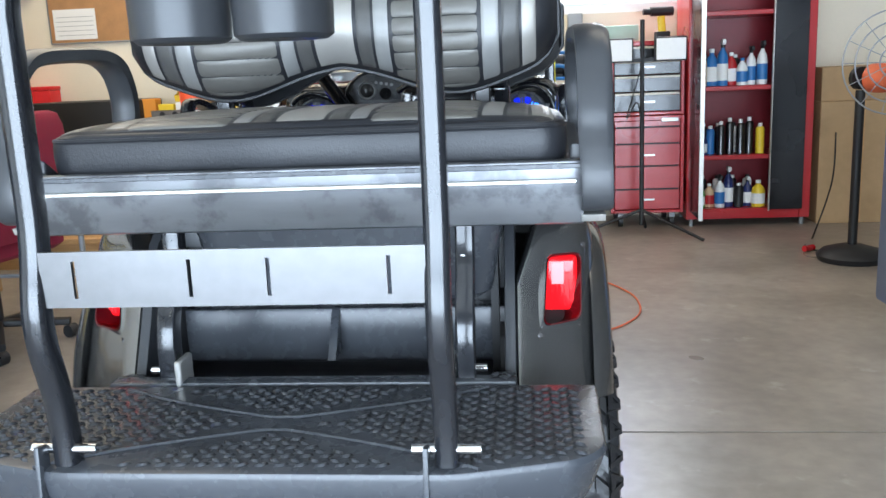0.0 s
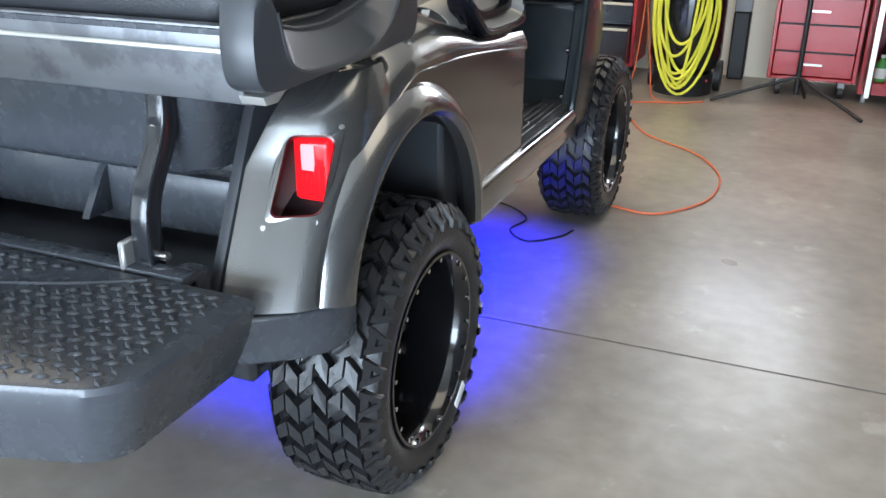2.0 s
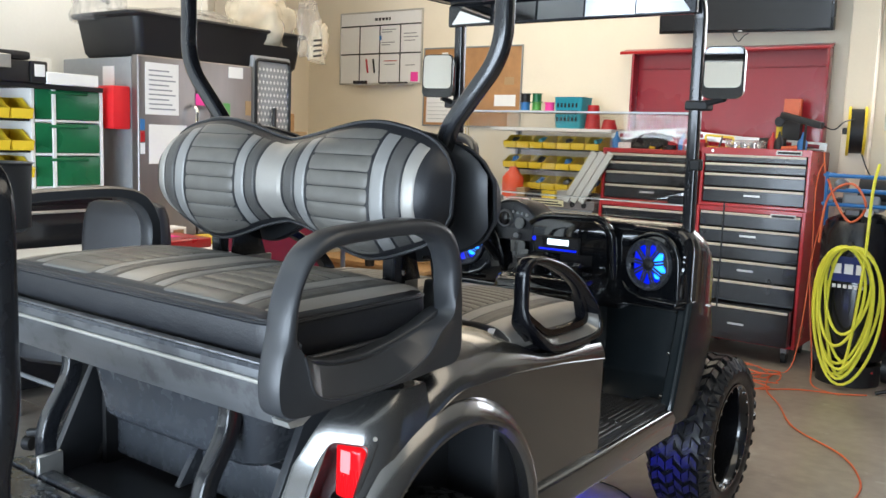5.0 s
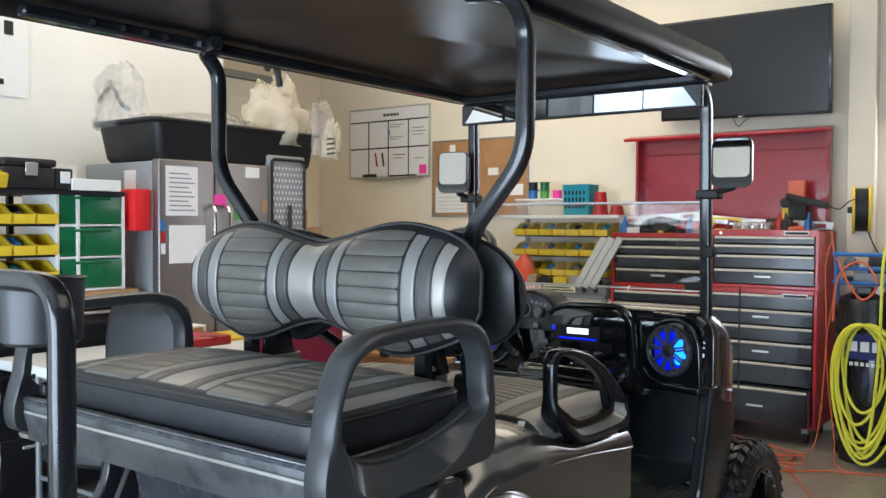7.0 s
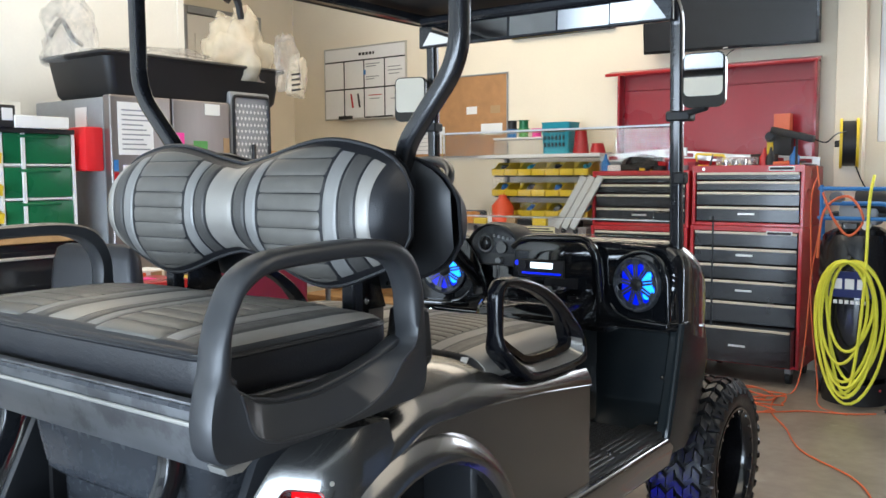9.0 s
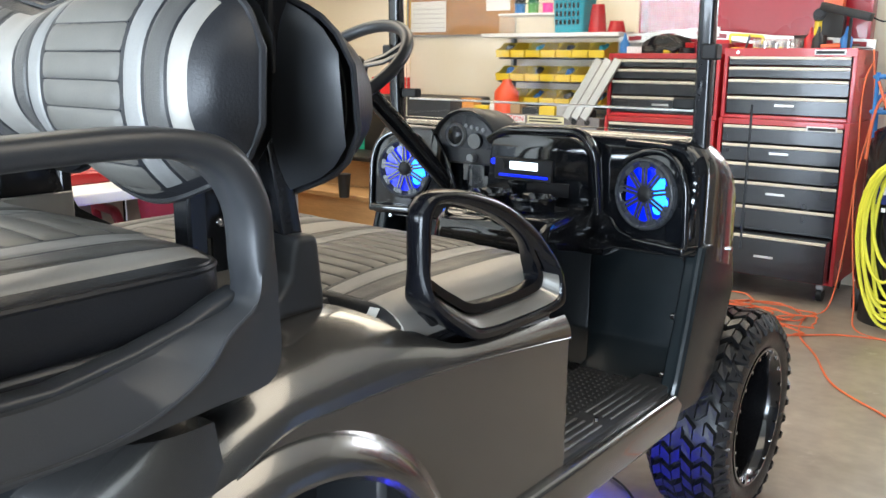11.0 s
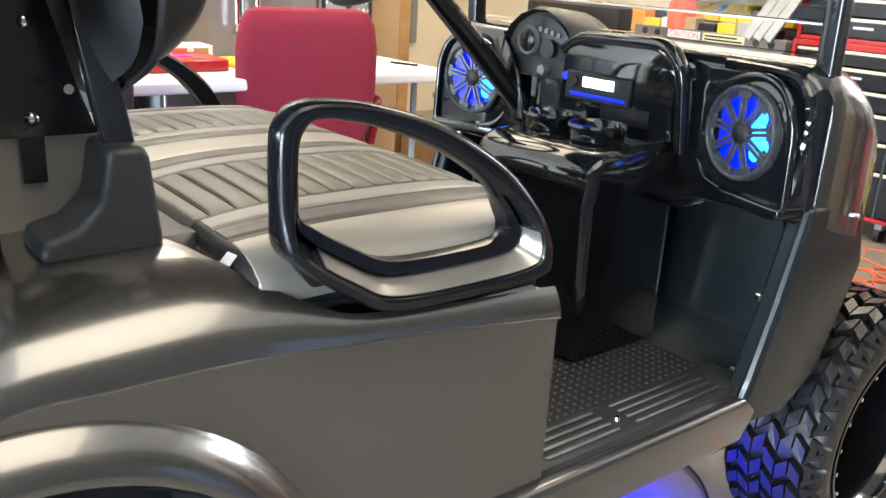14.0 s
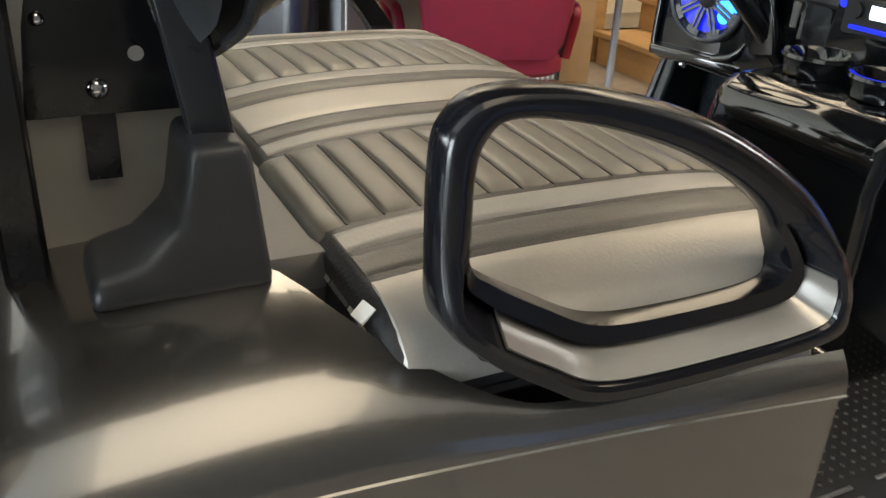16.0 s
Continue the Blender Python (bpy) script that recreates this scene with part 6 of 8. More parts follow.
def wheel_at(x, y, s, turn):
    hub = part("wheel", turned_bm([(0.0, -0.06), (0.05, -0.06), (0.055, -0.02), (0.05, 0.008), (0.0, 0.012)], 20), M["rim"], cart, "black alloy wheel with knobbly tyre")
    hub.matrix_basis = pose(x, y, 0.288, 0, 90 * s, 0) @ pose(0, 0, 0, 0, 0, turn)
    rr = 0.188
    prof = [(r, u) for u, r in ((-0.085, rr), (-0.098, rr + 0.012), (-0.108, 0.225), (-0.104, 0.252), (-0.088, 0.264), (-0.05, 0.266), (0.0, 0.267), (0.05, 0.266), (0.088, 0.264), (0.104, 0.252), (0.109, 0.225), (0.103, rr + 0.012), (0.092, rr))]
    part("tyre", turned_bm(prof, 56), M["rubber"], hub, "black rubber off-road tyre carcass")
    pitches = 32
    step = 2 * math.pi / pitches
    if not LUGS:
        bar, rise = 0.124, 0.085
        for side in (-1, 1):
            o = 0.0 if side > 0 else step / 2
            for u0, u1, a0, a1, da, r0, r1, r1b in ((0.0015, 0.0265, 0.0, rise, bar, 0.262, 0.289, None), (0.029, 0.054, rise + 0.02, 0.02, bar, 0.262, 0.289, None), (0.0565, 0.081, 0.03, rise + 0.02, bar * 0.9, 0.260, 0.288, 0.286),
                                                    (0.084, 0.112, 0.010, 0.078, 0.042, 0.240, 0.285, 0.254), (0.084, 0.112, 0.150, 0.100, 0.042, 0.240, 0.285, 0.254), (0.086, 0.096, 0.050, 0.066, 0.10, 0.240, 0.281, 0.270)):
                LUGS.append(part("tread_lug", lug_bm(side * u0, side * u1, a0 + o, a1 + o, da, r0, r1, r1b), M["rubber"], hub, smooth=False))
        mine, start = LUGS, 1
    else:
        mine, start = LUGS, 0
    for lug in mine:
        for k in range(start, pitches):
            share("tread_lug", lug, pose(0, 0, 0, 0, 0, 360 * k / pitches), hub)
    part("rim_back", cyl_bm(0.168, 0.012, 40), M["dark"], hub, m=pose(0, 0, -0.075))
    part("rim", turned_bm([(0.150, -0.085), (0.165, -0.08), (0.168, 0.068), (0.172, 0.090), (0.186, 0.104), (0.192, 0.104), (0.193, 0.090), (0.189, 0.08), (0.189, -0.085)], 48, True), M["rim"], hub)
    for k in range(8):
        bm = loft_bm([[(r, -w, z0), (r, w, z0), (r, w * 0.7, z1), (r, -w * 0.7, z1)] for r, w, z0, z1 in ((0.04, 0.018, -0.05, -0.02), (0.10, 0.016, -0.05, -0.022), (0.165, 0.022, -0.05, -0.02))])
        bmesh.ops.rotate(bm, matrix=Matrix.Rotation(2 * math.pi * k / 8, 3, "Z"), verts=bm.verts)
        part("spoke", bm, M["rim"], hub)
    bolt = None
    for k in range(20):
        a = 2 * math.pi * k / 20
        m = pose(0.180 * math.cos(a), 0.180 * math.sin(a), 0.098, 0, 0, 0)
        if bolt is None:
            bolt = part("rim_bolt", cyl_bm(0.0045, 0.007, 8), M["chrome"], hub, "bright rim bolt", m=m)
        else:
            share("rim_bolt", bolt, m, hub)
    for k in range(4):
        a = 2 * math.pi * k / 4 + 0.4
        part("lug_nut", join(bmesh.new(), cyl_bm(0.009, 0.022, 6), pose(0.032 * math.cos(a), 0.032 * math.sin(a), 0.004)), M["chrome"], hub)
    return hub


for _x, _y, _s, _turn in ((0.428, 0.0, 1, 10), (0.424, 1.67, 1, 31), (-0.428, 0.0, -1, 5), (-0.424, 1.67, -1, 47)):
    _w = wheel_at(_x, _y, _s, _turn)
    if _s > 0 and _y < 1:
        part("tyre_label", box_bm(-0.011, 0.011, -0.028, 0.028, 0.107, 0.1095, 0.0005), M["paper"], _w, "small white paper label", m=pose(0.215 * math.cos(0.45), 0.215 * math.sin(0.45), 0, 0, 0, 26))
part("axle", cyl_between((-0.4, 0, 0.288), (0.4, 0, 0.288), 0.035), M["blackpaint"], cart)
part("axle", cyl_between((-0.4, 1.67, 0.288), (0.4, 1.67, 0.288), 0.025), M["blackpaint"], cart)
part("chassis", box_bm(-0.36, 0.36, -0.35, 1.9, 0.36, 0.43, 0.01), M["blackpaint"], cart)
for _s in (1, -1):
    part("leaf_spring", sweep_bm(smooth_path([(_s * 0.30, -0.36, 0.44), (_s * 0.30, 0.0, 0.33), (_s * 0.30, 0.34, 0.44)]), rounded_rect(0.045, 0.02, 0.004)), M["greymetal"], cart)

# floor of the cart, seat base, kick panel
part("floor_mat", box_bm(-0.47, 0.47, 0.60, 1.36, 0.47, 0.492, 0.004), M["plastic"], cart, "black ribbed rubber floor mat")
_bm = bmesh.new()
for _i in range(23):
    for _j in range(30):
        _cx, _cy = 0.02 + 0.0155 * _i, 0.69 + 0.019 * _j
        if _cx < 0.385:
            _q = [_bm.verts.new((_cx + _dx, _cy + _dy, 0.4945)) for _dx, _dy in ((-0.0028, 0), (0, -0.0028), (0.0028, 0), (0, 0.0028))]
            _r = [_bm.verts.new((_cx + _dx * 1.6, _cy + _dy * 1.6, 0.4915)) for _dx, _dy in ((-0.0028, 0), (0, -0.0028), (0.0028, 0), (0, 0.0028))]
            _bm.faces.new(_q)
            for _k in range(4):
                _bm.faces.new((_r[_k], _r[(_k + 1) % 4], _q[(_k + 1) % 4], _q[_k]))
tagged(part("mat_pattern", _bm, M["plastic"], cart), kind="stuff")
part("seat_box", box_bm(-0.46, 0.46, 0.20, 0.655, 0.42, 0.80, 0.01), M["plastic"], cart)
part("inner_body", box_bm(-0.33, 0.33, -0.19, 0.30, 0.43, 0.89, 0.02), M["plastic"], cart)
part("seat_pan", box_bm(-0.44, 0.44, 0.238, 0.64, 0.79, 0.825, 0.012, 2), M["dark"], cart)

# darker copy of the black plastic, with the well's shade in its colour
M["plastic_shaded"] = mat("shaded_black_plastic", (0.017, 0.018, 0.021), 0.33, bump=0.05, scale=520, vary=0.06, rough_vary=0.02)
# rear well behind the footplate
part("rear_well", box_bm(-0.335, 0.335, -0.44, -0.18, 0.50, 0.545, 0.008), M["plastic_shaded"], cart)
part("well_back", plate_bm([(-0.20, 0.54), (-0.185, 0.90), (-0.165, 0.90), (-0.165, 0.54)], "x", -0.335, 0.335, 0.006), M["plastic_shaded"], cart)
part("well_ledge", plate_bm([(-0.335, -0.24), (0.335, -0.24), (0.30, -0.19), (-0.30, -0.19)], "z", 0.56, 0.665, 0.01), M["plastic_grey"], cart)
part("ledge_fin", plate_bm([(-0.235, 0.58), (-0.30, 0.58), (-0.25, 0.655), (-0.235, 0.665)], "x", -0.008, 0.008, 0.002), M["plastic_grey"], cart)
part("rear_crossbar", box_bm(-0.345, 0.345, -0.475, -0.44, 0.53, 0.603, 0.006, 2), M["plastic_grey"], cart)
_bm = loft_bm([[(0.050 + x, (fy - 0.10) / 2 + y, z) for x, y in rounded_rect(w, -0.10 - fy, 0.05, 5)] for w, fy, z in ((0.40, -0.30, 0.700), (0.47, -0.338, 0.703), (0.505, -0.350, 0.716), (0.515, -0.354, 0.74), (0.575, -0.372, 0.90))])
part("storage_bin", _bm, M["plastic_grey"], cart, "charcoal plastic bin under the rear seat")

# folding struts
for _s in (1, -1):
    _x = 0.262 if _s > 0 else -0.246
    _p = rounded_path([(_x, -0.378, 0.90), (_x, -0.378, 0.79), (_x, -0.442, 0.69), (_x, -0.442, 0.575)], 0.04, 5)
    _strut = part("seat_strut", sweep_bm(_p, rounded_rect(0.032, 0.034, 0.005), up=(0, 1, 0)), M["blackpaint"], cart, "glossy black bent steel strut")
    part("strut_bracket", box_bm(_x - _s * 0.024 - 0.006, _x - _s * 0.024 + 0.006, -0.475, -0.42, 0.57, 0.64, 0.003), M["alu"], _strut, "bare steel bracket")
    part("strut_bolt", cyl_between((_x + _s * 0.012, -0.442, 0.615), (_x + _s * 0.034, -0.442, 0.615), 0.007), M["chrome"], _strut)
    part("strut_bolt", cyl_between((_x - 0.003, -0.40, 0.79), (_x - 0.003, -0.38, 0.79), 0.008), M["chrome"], _strut)
    part("bumper_bar", box_bm(*sorted((_s * 0.30, _s * 0.345)), -0.475, -0.41, 0.535, 0.60, 0.012, 2), M["plastic_grey"], cart)

# footplate
_out = rounded_path([(-0.472, -0.485), (-0.468, -0.715), (-0.435, -0.752), (-0.27, -0.80), (0.27, -0.80), (0.435, -0.752), (0.468, -0.715), (0.472, -0.485)], 0.03, 5)
_pts = [(p.x, p.y) for p in [Vector((q[0], q[1], 0)) for q in _out]]
_foot = part("footplate", loft_bm([[(x * k, -0.485 + (y + 0.485) * k2, z) for x, y in _pts] for k, k2, z in ((0.90, 0.90, 0.472), (0.965, 0.97, 0.54), (1.0, 1.0, 0.590), (0.992, 0.99, 0.598), (0.97, 0.97, 0.60))]), M["plastic_grey"], cart, "charcoal moulded rear footplate with diamond tread")


def tread_zone(x, y):
    """True away from the smooth crossed bands of the plate."""
    u, v = x / 0.45, (y + 0.64) / 0.155
    if abs(u) > 0.98 or abs(v) > 0.90 or (y < -0.70 and abs(x) > 0.27 and y < -0.785 + 0.29 * (abs(x) - 0.27)):
        return False
    if abs(abs(u) - abs(v) * 0.62) < 0.13 and abs(u) < 0.62:
        return False
    return not (0.52 < abs(u) < 0.60 and abs(v) > 0.8)


_bm = bmesh.new()
_row = 0
_y = -0.79
while _y < -0.49:
    _x = -0.46 + (0.0135 if _row % 2 else 0)
    while _x < 0.46:
        if tread_zone(_x, _y):
            _a = radians(28 if _row % 2 else -28)
            _c, _sn = math.cos(_a), math.sin(_a)
            _base = [(-0.011, 0), (0, -0.0028), (0.011, 0), (0, 0.0028)]
            _lo = [_bm.verts.new((_x + p * _c - q * _sn, _y + p * _sn + q * _c, 0.5995)) for p, q in _base]
            _hi = [_bm.verts.new((_x + 0.7 * (p * _c - q * _sn), _y + 0.7 * (p * _sn + q * _c), 0.6035)) for p, q in _base]
            _bm.faces.new(_hi)
            for _k in range(4):
                _bm.faces.new((_lo[_k], _lo[(_k + 1) % 4], _hi[(_k + 1) % 4], _hi[_k]))
        _x += 0.027
    _y += 0.0135
    _row += 1
tagged(part("tread_pattern", _bm, M["plastic_grey"], _foot), kind="stuff")
for _s in (1, -1):
    for _t in (1, -1):
        _p = smooth_path([(_s * 0.30, -0.64 + _t * 0.145, 0.601), (_s * 0.20, -0.64 + _t * 0.09, 0.601), (_s * 0.04, -0.64 + _t * 0.03, 0.601), (0.0, -0.64 + _t * 0.024, 0.601)])
        part("plate_groove", sweep_bm(_p, circle(0.0028, 6)), M["plastic_grey"], _foot)
part("badge", turned_bm([(0, 0.004), (0.02, 0.0035), (0.028, 0.002), (0.030, 0.0)], 24), M["chrome"], _foot, "small oval chrome badge", m=pose(0.0, -0.796, 0.541, 78, 0, 0) @ Matrix.Diagonal((1, 0.55, 1, 1)))

# grab bar behind the footplate
_p = rounded_path([(0.258, -0.765, 0.49), (0.258, -0.765, 0.675), (0.258, -0.80, 0.80), (0.258, -0.775, 0.90), (0.258, -0.775, 1.255), (-0.258, -0.775, 1.255),
                   (-0.258, -0.775, 0.90), (-0.258, -0.80, 0.80), (-0.258, -0.765, 0.675), (-0.258, -0.765, 0.49)], 0.07, 6)
_bar = part("grab_bar", sweep_bm(_p, rounded_rect(0.032, 0.036, 0.011, 3), up=(0, 1, 0)), M["blackpaint"], cart, "glossy black tubular safety grab bar")
_xs = [-0.245, -0.2025, -0.1975, -0.0525, -0.0475, 0.0475, 0.0525, 0.1975, 0.2025, 0.245]
_zs = [0.824, 0.836, 0.884, 0.896]
_bm = bmesh.new()
_grid = [[_bm.verts.new((x, -0.797, z)) for z in _zs] for x in _xs]
for _i in range(9):
    for _j in range(3):
        if not (_i % 2 and _j == 1):
            _bm.faces.new((_grid[_i][_j], _grid[_i + 1][_j], _grid[_i + 1][_j + 1], _grid[_i][_j + 1]))
_new = bmesh.ops.extrude_face_region(_bm, geom=_bm.faces[:])["geom"]
bmesh.ops.translate(_bm, verts=[g for g in _new if isinstance(g, bmesh.types.BMVert)], vec=(0, 0.005, 0))
bmesh.ops.recalc_face_normals(_bm, faces=_bm.faces)
part("slotted_plate", _bm, M["steel"], _bar, "brushed steel slotted cross plate")
for _s in (1, -1):
    part("bar_bracket", plate_bm([(-0.81, 0.50), (-0.775, 0.49), (-0.775, 0.63), (-0.80, 0.635)], "x", *sorted((_s * 0.258 - 0.028, _s * 0.258 - 0.021)), 0.002), M["plastic_grey"], _bar)
    part("bar_bolt", cyl_between((_s * 0.258 - 0.045, -0.772, 0.622), (_s * 0.258 + 0.045, -0.772, 0.622), 0.007), M["chrome"], _bar)
    _cup = part("cup_holder", turned_bm([(0.0, 1.148), (0.055, 1.146), (0.063, 1.152), (0.066, 1.25), (0.070, 1.254), (0.062, 1.25), (0.058, 1.16), (0.0, 1.158)], 28), M["plastic"], _bar, "matt black cup holder", m=pose(_s * 0.067, -0.70, 0))


# ---- seats of the cart ----
def patch_bm(surface, u0, u1, v0, v1, lift, nu, nv, pleats=0, rim=0.0025, level=None):
    """A panel on a surface(u, v) -> (place, normal), lifted, with soft grooves across v and edges turned down."""
    bm = bmesh.new()
    grid = []
    for i in range(nu + 1):
        row = []
        for j in range(nv + 1):
            u, v = u0 + (u1 - u0) * i / nu, v0 + (v1 - v0) * j / nv
            p, n = surface(u, v)
            h = lift
            if pleats:
                k = abs(math.sin(math.pi * (pleats * j / nv if level is None else p.z / level)))
                h += 0.0050 * (k ** 0.30) - 0.0035
            if i in (0, nu) or j in (0, nv):
                h = -0.001
            elif rim and (i in (1, nu - 1) or j in (1, nv - 1)):
                h = h * 0.8
            row.append(bm.verts.new(p + n * h))
        grid.append(row)
    for i in range(nu):
        for j in range(nv):
            bm.faces.new((grid[i][j], grid[i + 1][j], grid[i + 1][j + 1], grid[i][j + 1]))
    bmesh.ops.recalc_face_normals(bm, faces=bm.faces)
    return bm


def with_normal(f, flip=1):
    def s(u, v):
        e = 1e-3
        p = Vector(f(u, v))
        a, b = Vector(f(u + e, v)) - Vector(f(u - e, v)), Vector(f(u, v + e)) - Vector(f(u, v - e))
        return p, (a.cross(b) * flip).normalized()
    return s


STRIPES = [("vinyl_s", 0.0, 0.045, 0), ("vinyl_c", 0.045, 0.08, 0), ("vinyl_s2", 0.08, 0.115, 0), ("pleat", 0.115, 0.295, 1), ("vinyl_s2", 0.295, 0.335, 0), ("vinyl_c", 0.335, 0.375, 0), ("vinyl_s", 0.375, 0.470, 0)]
M["vinyl_s2"] = mat("grey_vinyl", (0.27, 0.268, 0.262), 0.44, 0.32, bump=0.1, scale=300, vary=0.06, rough_vary=0.03)
M["pleat"] = mat("pleated_vinyl", (0.140, 0.134, 0.122), 0.40, 0.2, bump=0.05, scale=420, vary=0.1, rough_vary=0.03)


def seams(surface, panel, u0, u1, v0, v1, pleats, level):
    """Dark sewn lines along the grooves of a pleated panel."""
    rows = []
    if level is None:
        rows = [[v0 + (v1 - v0) * j / pleats] * 13 for j in range(1, pleats)]
    else:
        for k in range(int(0.9 / level), int(1.5 / level)):
            row = []
            for i in range(13):
                u = u0 + (u1 - u0) * i / 12
                lo, hi = v0, v1
                if not surface(u, lo)[0].z + 0.004 < k * level < surface(u, hi)[0].z - 0.004:
                    break
                for _ in range(12):
                    mid = (lo + hi) / 2
                    lo, hi = (mid, hi) if surface(u, mid)[0].z < k * level else (lo, mid)
                row.append(lo)
            if len(row) == 13:
                rows.append(row)
    for row in rows:
        line = []
        for i, v in enumerate(row):
            p, n = surface(u0 + (u1 - u0) * (0.02 + 0.96 * i / 12), v)
            line.append(p + n * -0.0004)
        part("pleat_seam", sweep_bm(line, circle(0.0013, 5)), M["vinyl"], panel)


def stripes(surface, parent, v0, v1, pleats, half, nv=168, level=None, most=0.955):
    for name, a, b, pl in STRIPES:
        for s in (1, -1):
            if name == "vinyl_s" and a == 0:
                if s < 0:
                    continue
                u0, u1 = -b / half, b / half
            else:
                u0, u1 = sorted((s * (a + 0.001) / half, s * min((b - 0.001) / half, most)))
            panel = part("pleated_panel" if pl else "stripe", patch_bm(surface, u0, u1, v0, v1, 0.0015, 14 if pl else 8, nv if pl else 26, pleats if pl else 0, level=level), M[name], parent)
            if pl:
                seams(surface, panel, u0, u1, v0, v1, pleats, level)


def lobe_top(x):
    return 1.290 + 0.054 * math.exp(-((abs(x) - 0.24) / 0.185) ** 2) - 0.01 * max(0, abs(x) - 0.36) / 0.1


def lobe_bottom(x):
    return 1.120 - 0.066 * math.exp(-((abs(x) - 0.24) / 0.155) ** 2)


def backrest(name, y0, facing, half, lean, label, z_off=0.0):
    """A two-lobed seat back whose cushioned face looks along facing (-1: to the rear)."""
    def f(u, v):
        x = half * u
        zt, zb = lobe_top(x) + z_off, lobe_bottom(x) + z_off + (0.03 * math.exp(-(x / 0.12) ** 2) if facing > 0 else 0)
        endk = max(0.0, (abs(u) - 0.80) / 0.20)
        mid, h = (zt + zb) / 2, (zt - zb) / 2 * math.sqrt(max(0.0, 1 - min(1.0, endk) ** 3.2 * 0.80))
        z = mid + h * v
        bulge = 0.075 * (1 - abs(v) ** 2.6) * math.sqrt(max(0.0, 1 - min(1, abs(u)) ** 14)) + 0.01
        return (x - 0.014, y0 + facing * bulge - facing * lean * (z - 1.2), z)
    s = with_normal(f, 1 if facing < 0 else -1)
    back = part(name, patch_bm(s, -1, 1, -1, 1, 0.0, 64, 26, rim=0), M["vinyl"], cart, label)
    stripes(s, back, -0.93, 0.90, 8, half, level=0.0335, most=0.90)
    # hard shell behind the cushion
    def g(u, v):
        x, y, z = f(u * 0.985, v)
        return (x, y0 - facing * (0.008 + 0.022 * (1 - abs(v) ** 3) * math.sqrt(max(0, 1 - abs(u) ** 6))) - facing * lean * (z - 1.2), z)
    part("seat_shell", patch_bm(with_normal(g, 1), -1, 1, -1, 1, 0.0, 40, 18, rim=0), M["plastic"], back, "black plastic seat-back shell")
    rim_path = [f(-1 + 2 * i / 40, -1) for i in range(41)] + [f(1, -1 + 2 * i / 12) for i in range(1, 12)] + [f(1 - 2 * i / 40, 1) for i in range(41)] + [f(-1, 1 - 2 * i / 12) for i in range(1, 12)]
    part("piping", sweep_bm(rim_path, circle(0.0045, 6), closed=True, up=(0, 1, 0)), M["vinyl"], back)
    return back


backrest("rear_backrest", 0.040, -1, 0.452, 0.05, "black backrest with grey stripes and pleated panels")
backrest("front_backrest", 0.155, 1, 0.465, 0.10, "black two-lobed front backrest", z_off=-0.018)


def cushion(name, half, y0, y1, z0, z1, crown, label, pleats, body="vinyl", roll=0.0):
    """A padded seat; with roll its upper edges fall over in a round of that height."""
    drop = roll or 0.02
    k0 = 0.9

    def top(u, v):
        if not roll:
            x, y = half * u, (y0 + y1) / 2 + (y1 - y0) / 2 * v
            return (x, y, z1 + crown * (1 - abs(u) ** 4) * (1 - abs(v) ** 4) - drop * max(0, (abs(u) - k0) / (1 - k0)) ** 2 - drop * max(0, (abs(v) - k0) / (1 - k0)) ** 2)
        ku, kv = 0.84, 0.78 if v > 0 else 0.91
        eu, ev = max(0.0, (abs(u) - ku) / (1 - ku)), max(0.0, (abs(v) - kv) / (1 - kv))
        e = (eu ** 2.4 + ev ** 2.4) ** (1 / 2.4)
        if e > 1:
            eu, ev, e = eu / e, ev / e, 1.0
            u = math.copysign(ku + (1 - ku) * eu, u) if eu > 0 else u
            v = math.copysign(kv + (1 - kv) * ev, v) if ev > 0 else v
        x, y = half * u, (y0 + y1) / 2 + (y1 - y0) / 2 * v
        return (x, y, z1 + crown * (1 - abs(u) ** 3) * (1 - abs(v) ** 3) - drop * (1 - math.sqrt(max(0.0, 1 - e ** 2.2))))
    ring = rounded_rect(2 * half, y1 - y0, 0.06 if roll else 0.05, 6)
    cy = (y0 + y1) / 2
    levels = ((0.95, z0), (0.975, z0 + 0.006), (0.98, z1 - roll + 0.002), (0.90, z1 - roll + 0.004)) if roll else ((0.975, z0), (0.995, z0 + 0.012), (1.0, (z0 + z1) / 2), (0.998, z1 - 0.018), (0.985, z1 - 0.006), (0.955, z1 - 0.001))
    seat = part(name, loft_bm([[(x * k, cy + y * k, z) for x, y in ring] for k, z in levels], caps=True), M[body], cart, label)
    s = with_normal(top, 1)
    e = 1.0 if roll else 0.96
    part("seat_top", patch_bm(s, -e, e, -e, e, 0.0, 64, 48, rim=0), M[body], seat)
    stripes(s, seat, -0.978 if roll else -0.93, 0.99 if roll else 0.93, pleats, half, most=0.996 if roll else 0.955)
    if roll:
        rim = [Vector((x * 0.994, cy + y * 0.994, z1 - roll + 0.001)) for x, y in ring]
        part("seam", sweep_bm(rim, circle(0.005, 6), closed=True), M["vinyl"], seat)
    else:
        part("seam", sweep_bm([(x * 0.992, cy + y * 0.992, z1 - 0.012) for x, y in ring], circle(0.004, 6), closed=True), M[body], seat)
    return seat


cushion("rear_seat_cushion", 0.435, -0.432, -0.015, 0.945, 1.02, 0.022, "black rear seat cushion with grey stripes", 9)
cushion("front_seat_cushion", 0.458, 0.238, 0.70, 0.818, 0.893, 0.024, "dark front bench cushion with grey stripes", 14, roll=0.058)
part("seat_tag", box_bm(-0.008, 0.008, -0.007, 0.007, -0.0007, 0.0007), M["paper"], cart, "tiny white sewn tag", m=pose(0.404, 0.2455, 0.8870, 42, 0, 10))

